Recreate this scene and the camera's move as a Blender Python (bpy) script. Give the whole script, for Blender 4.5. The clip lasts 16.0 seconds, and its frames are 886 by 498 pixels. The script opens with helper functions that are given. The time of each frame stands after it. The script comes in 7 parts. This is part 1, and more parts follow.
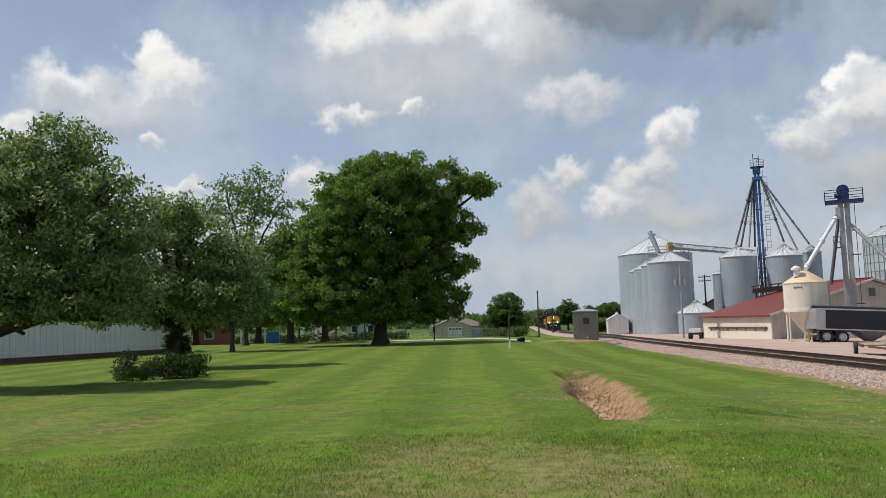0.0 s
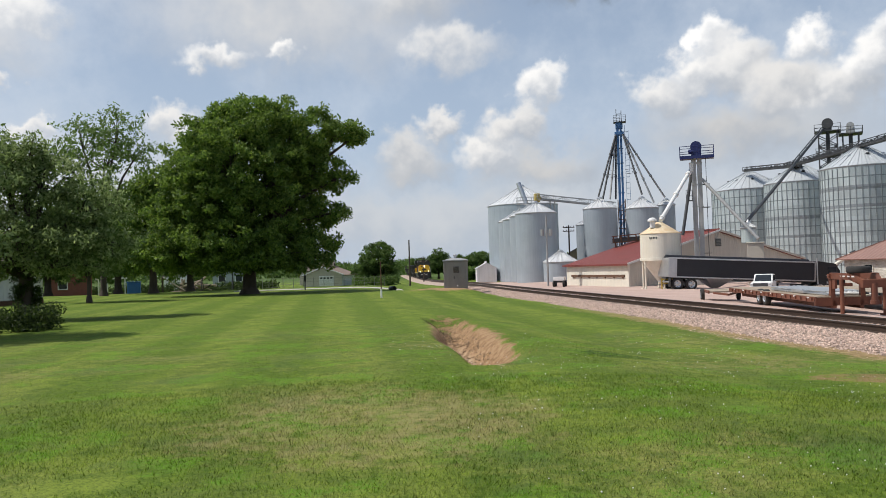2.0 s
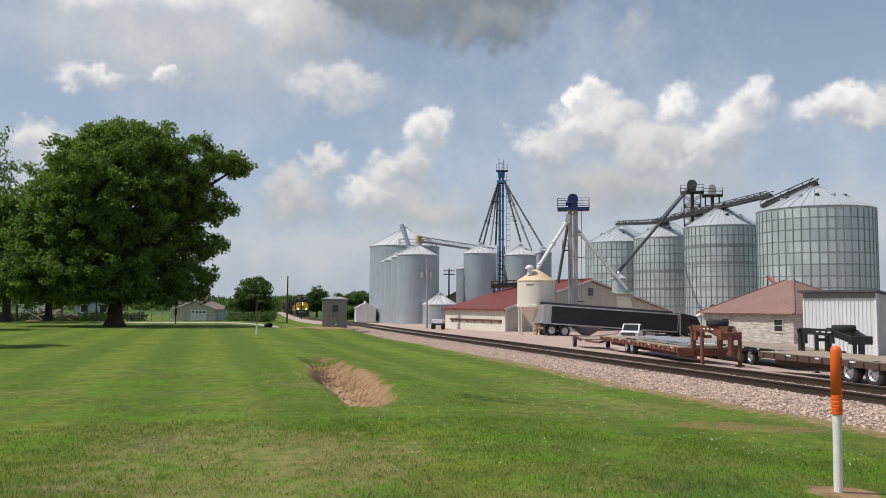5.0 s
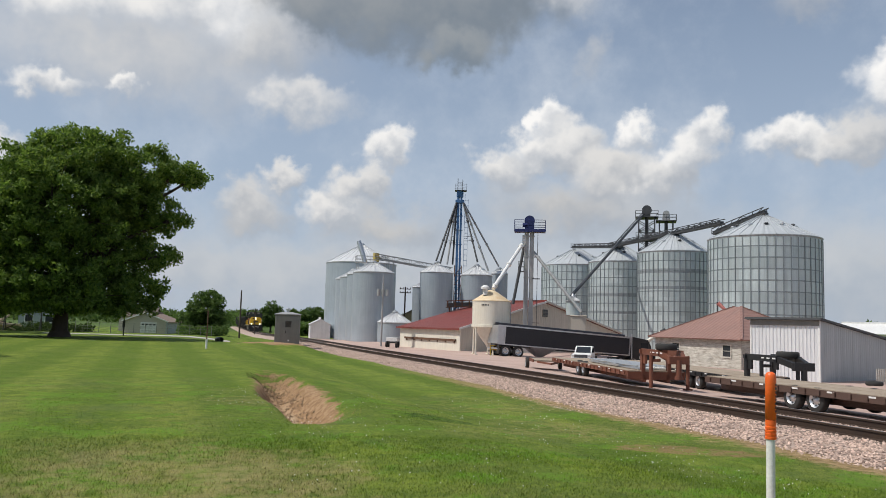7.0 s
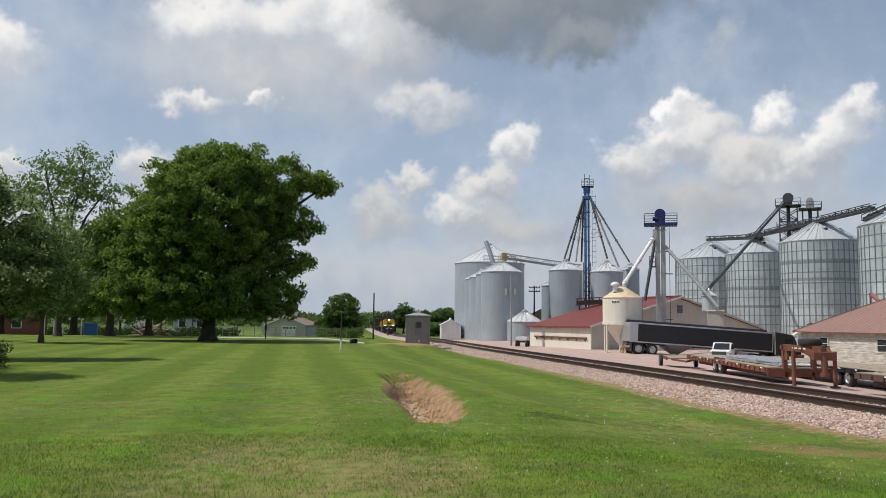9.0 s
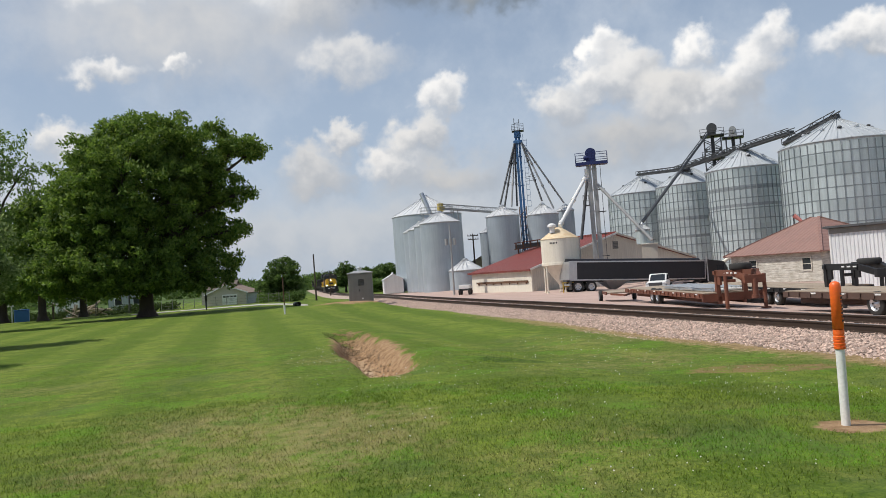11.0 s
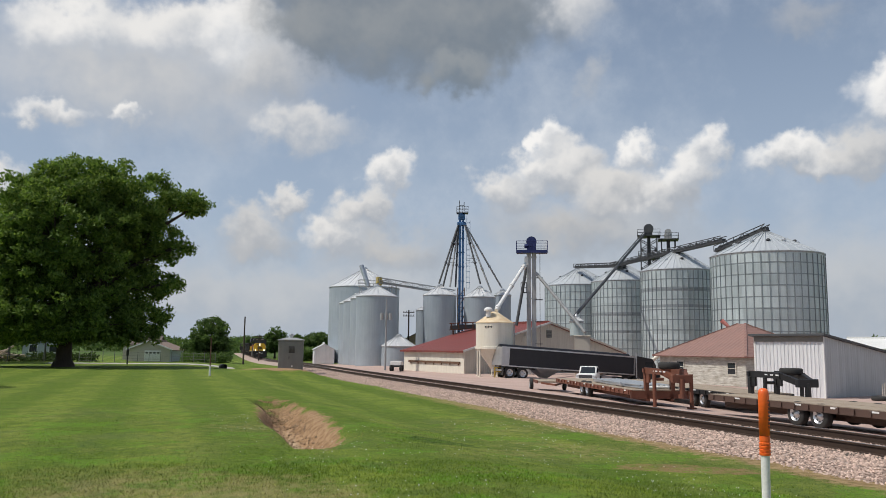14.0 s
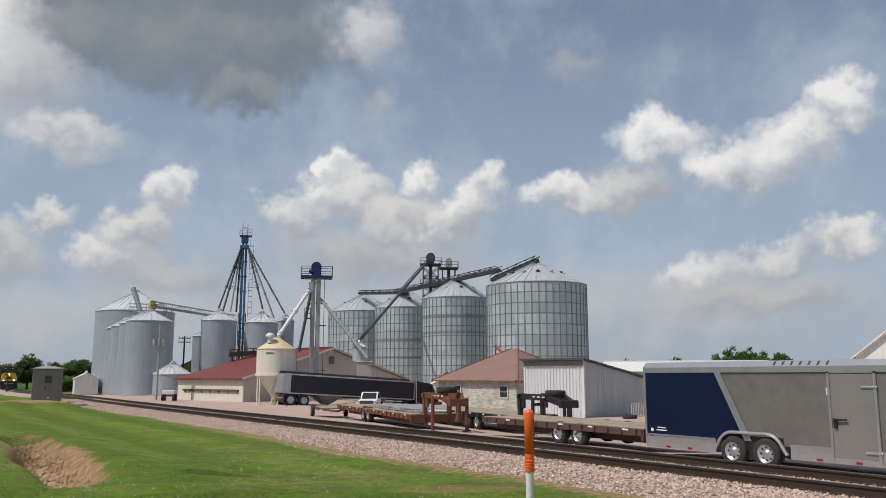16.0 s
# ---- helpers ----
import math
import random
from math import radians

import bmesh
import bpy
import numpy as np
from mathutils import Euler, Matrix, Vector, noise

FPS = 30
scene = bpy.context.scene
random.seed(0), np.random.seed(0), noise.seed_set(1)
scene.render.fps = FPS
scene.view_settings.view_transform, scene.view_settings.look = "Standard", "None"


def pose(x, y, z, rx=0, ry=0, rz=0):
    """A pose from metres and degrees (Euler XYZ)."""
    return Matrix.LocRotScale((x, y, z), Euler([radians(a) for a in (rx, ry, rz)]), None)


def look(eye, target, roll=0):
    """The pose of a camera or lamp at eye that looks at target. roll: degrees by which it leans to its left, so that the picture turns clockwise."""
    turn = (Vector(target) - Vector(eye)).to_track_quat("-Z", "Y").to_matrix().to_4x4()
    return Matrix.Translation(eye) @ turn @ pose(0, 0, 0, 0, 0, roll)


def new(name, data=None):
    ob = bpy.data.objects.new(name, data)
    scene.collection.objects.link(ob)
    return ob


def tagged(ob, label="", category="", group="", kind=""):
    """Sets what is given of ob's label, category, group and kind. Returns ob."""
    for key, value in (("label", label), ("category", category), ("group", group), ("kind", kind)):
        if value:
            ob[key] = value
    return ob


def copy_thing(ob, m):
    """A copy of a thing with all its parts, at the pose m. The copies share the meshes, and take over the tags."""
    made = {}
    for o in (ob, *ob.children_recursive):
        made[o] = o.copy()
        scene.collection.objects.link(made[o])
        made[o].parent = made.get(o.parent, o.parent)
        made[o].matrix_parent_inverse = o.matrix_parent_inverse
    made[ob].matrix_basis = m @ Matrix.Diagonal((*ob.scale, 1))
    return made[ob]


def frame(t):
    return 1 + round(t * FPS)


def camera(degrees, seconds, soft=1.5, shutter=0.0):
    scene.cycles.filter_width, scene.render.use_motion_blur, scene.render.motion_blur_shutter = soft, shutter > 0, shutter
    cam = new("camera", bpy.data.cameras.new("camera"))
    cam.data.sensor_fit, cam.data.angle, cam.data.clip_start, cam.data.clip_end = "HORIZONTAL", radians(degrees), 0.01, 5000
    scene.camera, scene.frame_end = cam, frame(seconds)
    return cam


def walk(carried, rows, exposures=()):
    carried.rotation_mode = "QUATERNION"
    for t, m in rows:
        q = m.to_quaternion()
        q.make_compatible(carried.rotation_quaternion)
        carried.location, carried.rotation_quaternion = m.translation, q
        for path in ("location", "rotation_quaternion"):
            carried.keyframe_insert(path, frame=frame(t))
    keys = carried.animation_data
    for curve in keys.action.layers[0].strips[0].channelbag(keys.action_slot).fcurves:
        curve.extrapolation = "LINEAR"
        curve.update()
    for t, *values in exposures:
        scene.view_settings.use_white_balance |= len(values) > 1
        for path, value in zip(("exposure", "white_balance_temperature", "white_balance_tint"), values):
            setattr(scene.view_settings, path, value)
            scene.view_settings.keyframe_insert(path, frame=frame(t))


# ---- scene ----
cam = camera(58.45, 16.0, soft=0.6)
PATH = [
    (0, pose(-0.100, 0.140, 1.65, 95.276, 1.689, 1.306)),
    (0.5, pose(-0.105, 0.146, 1.65, 94.455, 1.840, -0.839)),
    (1, pose(-0.110, 0.152, 1.65, 93.320, 1.692, -3.951)),
    (1.5, pose(-0.115, 0.158, 1.65, 92.267, 1.715, -6.441)),
    (2, pose(-0.120, 0.164, 1.65, 91.313, 1.786, -7.964)),
    (2.5, pose(-0.125, 0.170, 1.65, 90.848, 1.559, -8.654)),
    (3, pose(-0.130, 0.176, 1.65, 91.073, 1.489, -9.451)),
    (3.5, pose(-0.135, 0.182, 1.65, 91.678, 1.115, -10.675)),
    (4, pose(-0.140, 0.188, 1.65, 92.421, 0.815, -11.969)),
    (4.5, pose(-0.145, 0.194, 1.65, 93.251, 0.346, -13.813)),
    (5, pose(-0.150, 0.200, 1.65, 94.136, -0.418, -16.671)),
    (5.2, pose(-0.150, 0.200, 1.65, 94.421, -0.753, -17.776)),
    (7.3, pose(0.000, 0.150, 1.65, 95.648, -1.718, -19.823)),
    (7.5, pose(0.020, 0.120, 1.65, 95.415, -1.679, -17.384)),
    (8, pose(0.060, 0.080, 1.65, 95.507, -0.759, -11.242)),
    (8.5, pose(0.110, 0.060, 1.65, 96.341, -0.664, -8.673)),
    (9, pose(0.150, 0.050, 1.65, 95.294, -0.704, -10.396)),
    (9.5, pose(0.170, 0.030, 1.65, 94.287, 1.380, -12.004)),
    (10, pose(0.175, 0.030, 1.65, 92.762, 4.037, -13.406)),
    (10.2, pose(0.170, 0.030, 1.65, 92.275, 4.668, -14.241)),
    (12.3, pose(0.040, 0.030, 1.65, 91.730, 3.068, -14.711)),
    (12.5, pose(0.038, 0.030, 1.65, 92.178, 2.167, -14.123)),
    (13, pose(0.034, 0.030, 1.65, 93.796, 1.147, -14.979)),
    (13.5, pose(0.030, 0.030, 1.65, 95.504, 0.236, -16.850)),
    (14, pose(0.020, 0.020, 1.65, 97.156, -0.673, -19.488)),
    (14.5, pose(-0.010, 0.010, 1.65, 98.204, -1.188, -22.322)),
    (15, pose(-0.020, -0.020, 1.65, 98.394, -0.886, -26.086)),
    (15.5, pose(-0.030, -0.060, 1.65, 98.652, -0.547, -30.116)),
    (16, pose(-0.050, -0.100, 1.65, 99.105, 0.019, -34.990)),
]
# the clip's camera opens up a little when it dips towards the lawn
walk(cam, PATH, [(0.0, 0.03), (1.0, 0.09), (2.0, 0.18), (3.0, 0.20), (3.5, 0.16), (4.5, 0.06), (5.2, 0.04), (8.0, 0.02), (9.0, 0.04), (10.0, 0.06), (12.5, 0.14), (13.0, 0.09), (14.0, -0.05), (14.5, -0.09), (16.0, -0.16)])

# ---------------------------------------------------------------- world and light
SUN_EL, SUN_AZ = 56.0, 277.0          # degrees above the horizon, bearing from +y clockwise
world = bpy.data.worlds.new("world")
scene.world = world
world.use_nodes = True
wt = world.node_tree
wt.nodes.clear()


def wnode(kind):
    return wt.nodes.new(kind)


def wmath(op, a, b=None, c=None, clamp=False):
    n = wnode("ShaderNodeMath")
    n.operation, n.use_clamp = op, clamp
    for i, v in enumerate((a, b, c)):
        if v is None:
            continue
        if isinstance(v, (int, float)):
            n.inputs[i].default_value = v
        else:
            wt.links.new(v, n.inputs[i])
    return n.outputs[0]


def wmix(fac, a, b):
    n = wnode("ShaderNodeMix")
    n.data_type = "RGBA"
    for sock, v in ((n.inputs[0], fac), (n.inputs[6], a), (n.inputs[7], b)):
        if isinstance(v, (int, float)):
            sock.default_value = v
        elif isinstance(v, tuple):
            sock.default_value = (*v, 1)
        else:
            wt.links.new(v, sock)
    return n.outputs[2]


def wrange(v, a, b, c=0.0, d=1.0, smooth=True):
    n = wnode("ShaderNodeMapRange")
    n.interpolation_type = "SMOOTHSTEP" if smooth else "LINEAR"
    wt.links.new(v, n.inputs[0])
    for i, x in enumerate((a, b, c, d)):
        n.inputs[i + 1].default_value = x
    return n.outputs[0]


def wnoise(scale, detail, rough, offset=0.0):
    n = wnode("ShaderNodeTexNoise")
    n.noise_dimensions = "4D"
    wt.links.new(w_dir, n.inputs["Vector"])
    n.inputs["W"].default_value = offset
    n.inputs["Scale"].default_value, n.inputs["Detail"].default_value, n.inputs["Roughness"].default_value = scale, detail, rough
    return n.outputs[0]


w_dir = wnode("ShaderNodeTexCoord").outputs["Generated"]
w_sep = wnode("ShaderNodeSeparateXYZ")
wt.links.new(w_dir, w_sep.inputs[0])
w_bear = wmath("MULTIPLY", wmath("ARCTAN2", w_sep.outputs[0], w_sep.outputs[1]), 180 / math.pi)
w_elev = wmath("MULTIPLY", wmath("ARCSINE", w_sep.outputs[2]), 180 / math.pi)
n_big, n_big2 = wnoise(7, 5, 0.6), wnoise(7, 5, 0.6, 3.7)
n_mid, n_mid2 = wnoise(20, 3, 0.52, 1.3), wnoise(20, 3, 0.52, 8.1)
n_fin, n_fin2 = wnoise(70, 3, 0.6, 2.2), wnoise(70, 3, 0.6, 6.6)
# the cloud field is bent by three sizes of billows
w_u = wmath("ADD", wmath("MULTIPLY_ADD", n_fin, 1.5, -0.75), wmath("ADD", w_bear, wmath("ADD", wmath("MULTIPLY_ADD", n_big, 4.4, -2.2), wmath("MULTIPLY_ADD", n_mid, 5.0, -2.5))))
w_v = wmath("ADD", wmath("MULTIPLY_ADD", n_fin2, 1.5, -0.75), wmath("ADD", w_elev, wmath("ADD", wmath("MULTIPLY_ADD", n_big2, 3.4, -1.7), wmath("MULTIPLY_ADD", n_mid2, 5.0, -2.5))))

sky = wnode("ShaderNodeTexSky")
sky.sky_type, sky.sun_disc, sky.sun_elevation, sky.sun_rotation = "NISHITA", False, radians(SUN_EL), radians(SUN_AZ)
sky.altitude, sky.air_density, sky.dust_density, sky.ozone_density = 200, 1.0, 1.5, 1.5
SKY = 0.085                              # strength of the sky
sky_lin = wnode("ShaderNodeVectorMath")
sky_lin.operation = "SCALE"
wt.links.new(sky.outputs[0], sky_lin.inputs[0])
sky_lin.inputs[3].default_value = SKY
# summer haze: the blue pales towards the horizon
sky_col = wmix(wrange(w_elev, 40, -2, 0.10, 0.85), sky_lin.outputs[0], (0.42, 0.51, 0.64))
# thin broken veil over the whole sky
veil = wrange(wnoise(4.5, 8, 0.62, 5.5), 0.42, 0.68, 0.0, 0.52)
sky_col = wmix(veil, sky_col, (0.58, 0.635, 0.71))


def cloud(bear, elev, ru, rv, top=0.95, base=0.50, dense=1.0, soft=0.55, cool=0.0):
    """One heap of cloud: bearing, elevation and half sizes in degrees; brightness of its top and base."""
    global sky_col
    du = wmath("MULTIPLY", wmath("SUBTRACT", w_u, bear), 1 / ru)
    dv = wmath("MULTIPLY", wmath("SUBTRACT", w_v, elev), 1 / rv)
    q = wmath("SQRT", wmath("ADD", wmath("MULTIPLY", du, du), wmath("MULTIPLY", dv, dv)))
    mask = wmath("MULTIPLY", wrange(q, 1.35, soft, 0.0, dense), wrange(dv, -1.5, -0.4, 0.25, 1.0))
    lit = wrange(wmath("ADD", wmath("SUBTRACT", dv, wmath("MULTIPLY", du, 0.35)), wmath("MULTIPLY_ADD", n_mid, 2.4, -1.2)), -0.9, 0.8)
    tone = wmix(lit, (base * (0.80 - cool), base * 0.86, base * (0.95 + cool)), (top * (1 - cool), top * 0.985, top * (0.965 + cool)))
    sky_col = wmix(mask, sky_col, tone)


# pale banks low over the horizon
cloud(8, 3.0, 26, 3.5, 0.60, 0.52, 0.6, 0.2)
cloud(45, 4.0, 30, 4.5, 0.60, 0.50, 0.6, 0.2)
cloud(-20, 5.0, 20, 5.0, 0.68, 0.55, 0.7, 0.2)
# broken chain over the far track
cloud(15.6, 7.0, 4.9, 2.0, 0.57, 0.49, 0.95, 0.1)
cloud(6.3, 7.6, 2.8, 1.8, 0.57, 0.49, 0.95, 0.1)
cloud(5.9, 8.4, 2.0, 1.4, 0.68, 0.52, 0.9, 0.4)
cloud(8.6, 10.1, 1.7, 1.0, 0.76, 0.54)
cloud(11.5, 8.0, 2.2, 1.4, 0.80, 0.54)
cloud(13.8, 9.8, 2.0, 1.5, 0.76, 0.52)
cloud(15.4, 12.3, 1.6, 1.4, 0.90, 0.58)
# tall heaps behind the large bins
cloud(29.4, 8.5, 8.3, 2.4, 0.57, 0.49, 0.95, 0.1)
cloud(23.8, 11.1, 2.0, 1.7, 0.80, 0.54)
cloud(25.9, 12.8, 2.1, 1.7, 0.86, 0.56)
cloud(27.3, 15.1, 1.1, 1.4, 0.95, 0.62)
cloud(28.9, 13.1, 2.2, 2.1, 0.82, 0.52)
cloud(31.8, 11.2, 2.7, 2.1, 0.72, 0.50)
cloud(33.4, 14.2, 1.5, 1.3, 0.93, 0.60)
cloud(35.2, 10.9, 2.1, 1.9, 0.80, 0.52)
cloud(37.1, 12.3, 1.9, 1.8, 0.90, 0.56)
cloud(38.7, 13.8, 1.3, 1.4, 0.93, 0.60)
cloud(30.3, 18.9, 1.2, 1.7, 0.62, 0.54, 0.5, 0.1)
# row of fair-weather heaps over the far end of the lot
cloud(45.2, 12.6, 3.9, 1.4, 0.92, 0.54)
cloud(48.8, 13.2, 2.8, 1.6, 0.70, 0.50, 0.9, 0.4)
cloud(51.3, 16.2, 3.4, 1.7, 0.96, 0.60)
cloud(55.8, 13.9, 3.2, 1.7, 0.92, 0.56)
cloud(59.4, 15.1, 3.3, 1.8, 0.95, 0.60)
cloud(62.7, 17.2, 1.9, 1.4, 0.92, 0.60)
cloud(53.3, 6.9, 3.2, 1.5, 0.80, 0.54)
cloud(58.1, 7.9, 2.2, 1.3, 0.74, 0.52)
cloud(62.7, 8.5, 2.2, 1.4, 0.84, 0.54)
cloud(56.3, 5.1, 7.4, 1.5, 0.57, 0.49, 0.95, 0.1)
cloud(45.0, 21.3, 2.9, 1.4, 0.55, 0.46, 0.45, 0.1)
# large veiled cloud over the gardens
cloud(-23.9, 14.5, 6.3, 2.1, 0.72, 0.58, 0.8, 0.3)
cloud(-26.8, 15.8, 2.7, 1.7, 0.90, 0.62)
cloud(-20.9, 18.4, 1.6, 1.5, 0.94, 0.64)
cloud(-20.3, 16.6, 2.3, 1.8, 0.88, 0.62)
cloud(-29.7, 12.3, 2.1, 1.3, 0.84, 0.62)
cloud(-21.4, 12.3, 1.1, 0.6, 0.80, 0.62)
cloud(-19.6, 9.5, 1.5, 0.8, 0.80, 0.62)
cloud(-11.0, 9.9, 2.0, 1.2, 0.78, 0.60)
cloud(-1.8, 17.8, 12.4, 4.7, 0.66, 0.57, 0.85, 0.1)
cloud(-6.7, 20.2, 3.7, 1.9, 0.88, 0.62)
cloud(0.9, 21.2, 5.4, 2.3, 0.84, 0.62)
cloud(-7.7, 14.9, 2.5, 1.0, 0.86, 0.60)
cloud(-2.9, 15.3, 1.2, 0.8, 0.88, 0.60)
cloud(8.5, 15.7, 2.4, 1.8, 0.76, 0.58, 0.8, 0.3)
cloud(9.2, 15.6, 3.3, 1.3, 0.78, 0.60, 0.7, 0.3)
cloud(5.0, 21.4, 3.1, 2.9, 0.90, 0.66)
# dark base overhead with a bright rim
cloud(28.8, 24.2, 3.0, 2.3, 0.80, 0.56, 0.8, 0.3)
cloud(16.5, 23.2, 9.5, 3.8, 0.34, 0.28, 1.0, 0.85, 0.08)
cloud(14.6, 27.9, 11.7, 3.8, 0.34, 0.28, 1.0, 0.85, 0.08)
cloud(20.6, 19.5, 3.0, 1.9, 0.33, 0.28, 1.0, 0.6, 0.10)
cloud(6.5, 19.2, 3.9, 2.0, 0.62, 0.50, 0.7, 0.2)
w_back = wnode("ShaderNodeBackground")
w_back.inputs[1].default_value = 1.0
wt.links.new(sky_col, w_back.inputs[0])
wt.links.new(w_back.outputs[0], wnode("ShaderNodeOutputWorld").inputs[0])

sun = new("sun", bpy.data.lights.new("sun", "SUN"))
sun.data.energy, sun.data.angle, sun.data.color = 3.6, radians(0.55), (1.0, 0.955, 0.88)
_b, _e = radians(SUN_AZ), radians(SUN_EL)
sun.matrix_world = look((math.sin(_b) * math.cos(_e) * 60, math.cos(_b) * math.cos(_e) * 60, math.sin(_e) * 60), (0, 0, 0))

# ---------------------------------------------------------------- materials
def material(name, col, col2=None, rough=0.6, metal=0.0, scale=1.5, fine=30.0, bump=0.15, contrast=0.5, stretch=(1, 1, 1), streak=0.0, island=0.0):
    """Two colours mixed by broad stains, fine grain on top, grain in the relief."""
    m = bpy.data.materials.new(name)
    m.use_nodes = True
    t = m.node_tree
    b = t.nodes["Principled BSDF"]
    co = t.nodes.new("ShaderNodeTexCoord").outputs["Object"]
    mp = t.nodes.new("ShaderNodeMapping")
    mp.inputs["Scale"].default_value = stretch
    t.links.new(co, mp.inputs[0])
    def noise_at(s, d, r):
        n = t.nodes.new("ShaderNodeTexNoise")
        t.links.new(mp.outputs[0], n.inputs["Vector"])
        n.inputs["Scale"].default_value, n.inputs["Detail"].default_value, n.inputs["Roughness"].default_value = s, d, r
        return n.outputs[0]
    big, small = noise_at(scale, 6, 0.65), noise_at(fine, 3, 0.6)
    ramp = t.nodes.new("ShaderNodeMapRange")
    ramp.inputs[1].default_value, ramp.inputs[2].default_value = 0.5 - 0.28 / (0.5 + contrast), 0.5 + 0.28 / (0.5 + contrast)
    t.links.new(big, ramp.inputs[0])
    fac = ramp.outputs[0]
    mix = t.nodes.new("ShaderNodeMix")
    mix.data_type = "RGBA"
    t.links.new(fac, mix.inputs[0])
    mix.inputs[6].default_value = (*col, 1)
    mix.inputs[7].default_value = (*(col2 or tuple(c * 0.8 for c in col)), 1)
    out = mix.outputs[2]
    if streak:
        sm = t.nodes.new("ShaderNodeMapping")
        sm.inputs["Scale"].default_value = (5, 5, 0.25)
        t.links.new(co, sm.inputs[0])
        sn = t.nodes.new("ShaderNodeTexNoise")
        sn.inputs["Scale"].default_value, sn.inputs["Detail"].default_value = 1.0, 5
        t.links.new(sm.outputs[0], sn.inputs["Vector"])
        sr = t.nodes.new("ShaderNodeMapRange")
        sr.inputs[1].default_value, sr.inputs[2].default_value, sr.inputs[3].default_value, sr.inputs[4].default_value = 0.35, 0.7, 1.0, 1.0 - streak
        t.links.new(sn.outputs[0], sr.inputs[0])
        sx = t.nodes.new("ShaderNodeVectorMath")
        sx.operation = "SCALE"
        t.links.new(out, sx.inputs[0])
        t.links.new(sr.outputs[0], sx.inputs[3])
        out = sx.outputs[0]
    gr = t.nodes.new("ShaderNodeMapRange")
    gr.inputs[1].default_value, gr.inputs[2].default_value, gr.inputs[3].default_value, gr.inputs[4].default_value = 0.3, 0.7, 0.9, 1.08
    t.links.new(small, gr.inputs[0])
    gx = t.nodes.new("ShaderNodeVectorMath")
    gx.operation = "SCALE"
    t.links.new(out, gx.inputs[0])
    t.links.new(gr.outputs[0], gx.inputs[3])
    out = gx.outputs[0]
    if island:
        ri = t.nodes.new("ShaderNodeNewGeometry").outputs["Random Per Island"]
        rr = t.nodes.new("ShaderNodeMapRange")
        rr.inputs[3].default_value, rr.inputs[4].default_value = 1 - island, 1 + island
        t.links.new(ri, rr.inputs[0])
        rx = t.nodes.new("ShaderNodeVectorMath")
        rx.operation = "SCALE"
        t.links.new(out, rx.inputs[0])
        t.links.new(rr.outputs[0], rx.inputs[3])
        out = rx.outputs[0]
    t.links.new(out, b.inputs["Base Color"])
    b.inputs["Roughness"].default_value, b.inputs["Metallic"].default_value = rough, metal
    if bump:
        bn = t.nodes.new("ShaderNodeBump")
        bn.inputs["Strength"].default_value, bn.inputs["Distance"].default_value = bump, 0.02
        t.links.new(small, bn.inputs["Height"])
        t.links.new(bn.outputs[0], b.inputs["Normal"])
    return m


def ribbed(name, col, col2, pitch, axis, rough=0.4, metal=0.6, depth=0.012, streak=0.15, **kw):
    """Sheet metal with rolled ribs of the given pitch along x, y or z, or round an upright axis ('turn': ribs a turn)."""
    m = material(name, col, col2, rough, metal, bump=0.0, streak=streak, **kw)
    t = m.node_tree
    b = t.nodes["Principled BSDF"]
    sep = t.nodes.new("ShaderNodeSeparateXYZ")
    t.links.new(t.nodes.new("ShaderNodeTexCoord").outputs["Object"], sep.inputs[0])
    if axis == "turn":
        an = t.nodes.new("ShaderNodeMath")
        an.operation = "ARCTAN2"
        t.links.new(sep.outputs[0], an.inputs[0])
        t.links.new(sep.outputs[1], an.inputs[1])
        v, k = an.outputs[0], pitch
    else:
        v, k = sep.outputs["XYZ".index(axis)], 2 * math.pi / pitch
    mu = t.nodes.new("ShaderNodeMath")
    mu.operation, mu.inputs[1].default_value = "MULTIPLY", k
    t.links.new(v, mu.inputs[0])
    si = t.nodes.new("ShaderNodeMath")
    si.operation = "SINE"
    t.links.new(mu.outputs[0], si.inputs[0])
    bn = t.nodes.new("ShaderNodeBump")
    bn.inputs["Strength"].default_value, bn.inputs["Distance"].default_value = 0.8, depth
    t.links.new(si.outputs[0], bn.inputs["Height"])
    t.links.new(bn.outputs[0], b.inputs["Normal"])
    return m


def leafy(name, col, col2, shine=0.6):
    m = bpy.data.materials.new(name)
    m.use_nodes = True
    t = m.node_tree
    b = t.nodes["Principled BSDF"]
    mix = t.nodes.new("ShaderNodeMix")
    mix.data_type = "RGBA"
    t.links.new(t.nodes.new("ShaderNodeNewGeometry").outputs["Random Per Island"], mix.inputs[0])
    mix.inputs[6].default_value, mix.inputs[7].default_value = (*col, 1), (*col2, 1)
    t.links.new(mix.outputs[2], b.inputs["Base Color"])
    b.inputs["Roughness"].default_value = shine
    b.inputs["Specular IOR Level"].default_value = 0.2
    tr = t.nodes.new("ShaderNodeBsdfTranslucent")
    hs = t.nodes.new("ShaderNodeHueSaturation")
    hs.inputs["Saturation"].default_value, hs.inputs["Value"].default_value = 1.1, 1.6
    t.links.new(mix.outputs[2], hs.inputs["Color"])
    t.links.new(hs.outputs[0], tr.inputs[0])
    ms = t.nodes.new("ShaderNodeMixShader")
    ms.inputs[0].default_value = 0.44
    t.links.new(b.outputs[0], ms.inputs[1])
    t.links.new(tr.outputs[0], ms.inputs[2])
    t.links.new(ms.outputs[0], t.nodes["Material Output"].inputs[0])
    return m


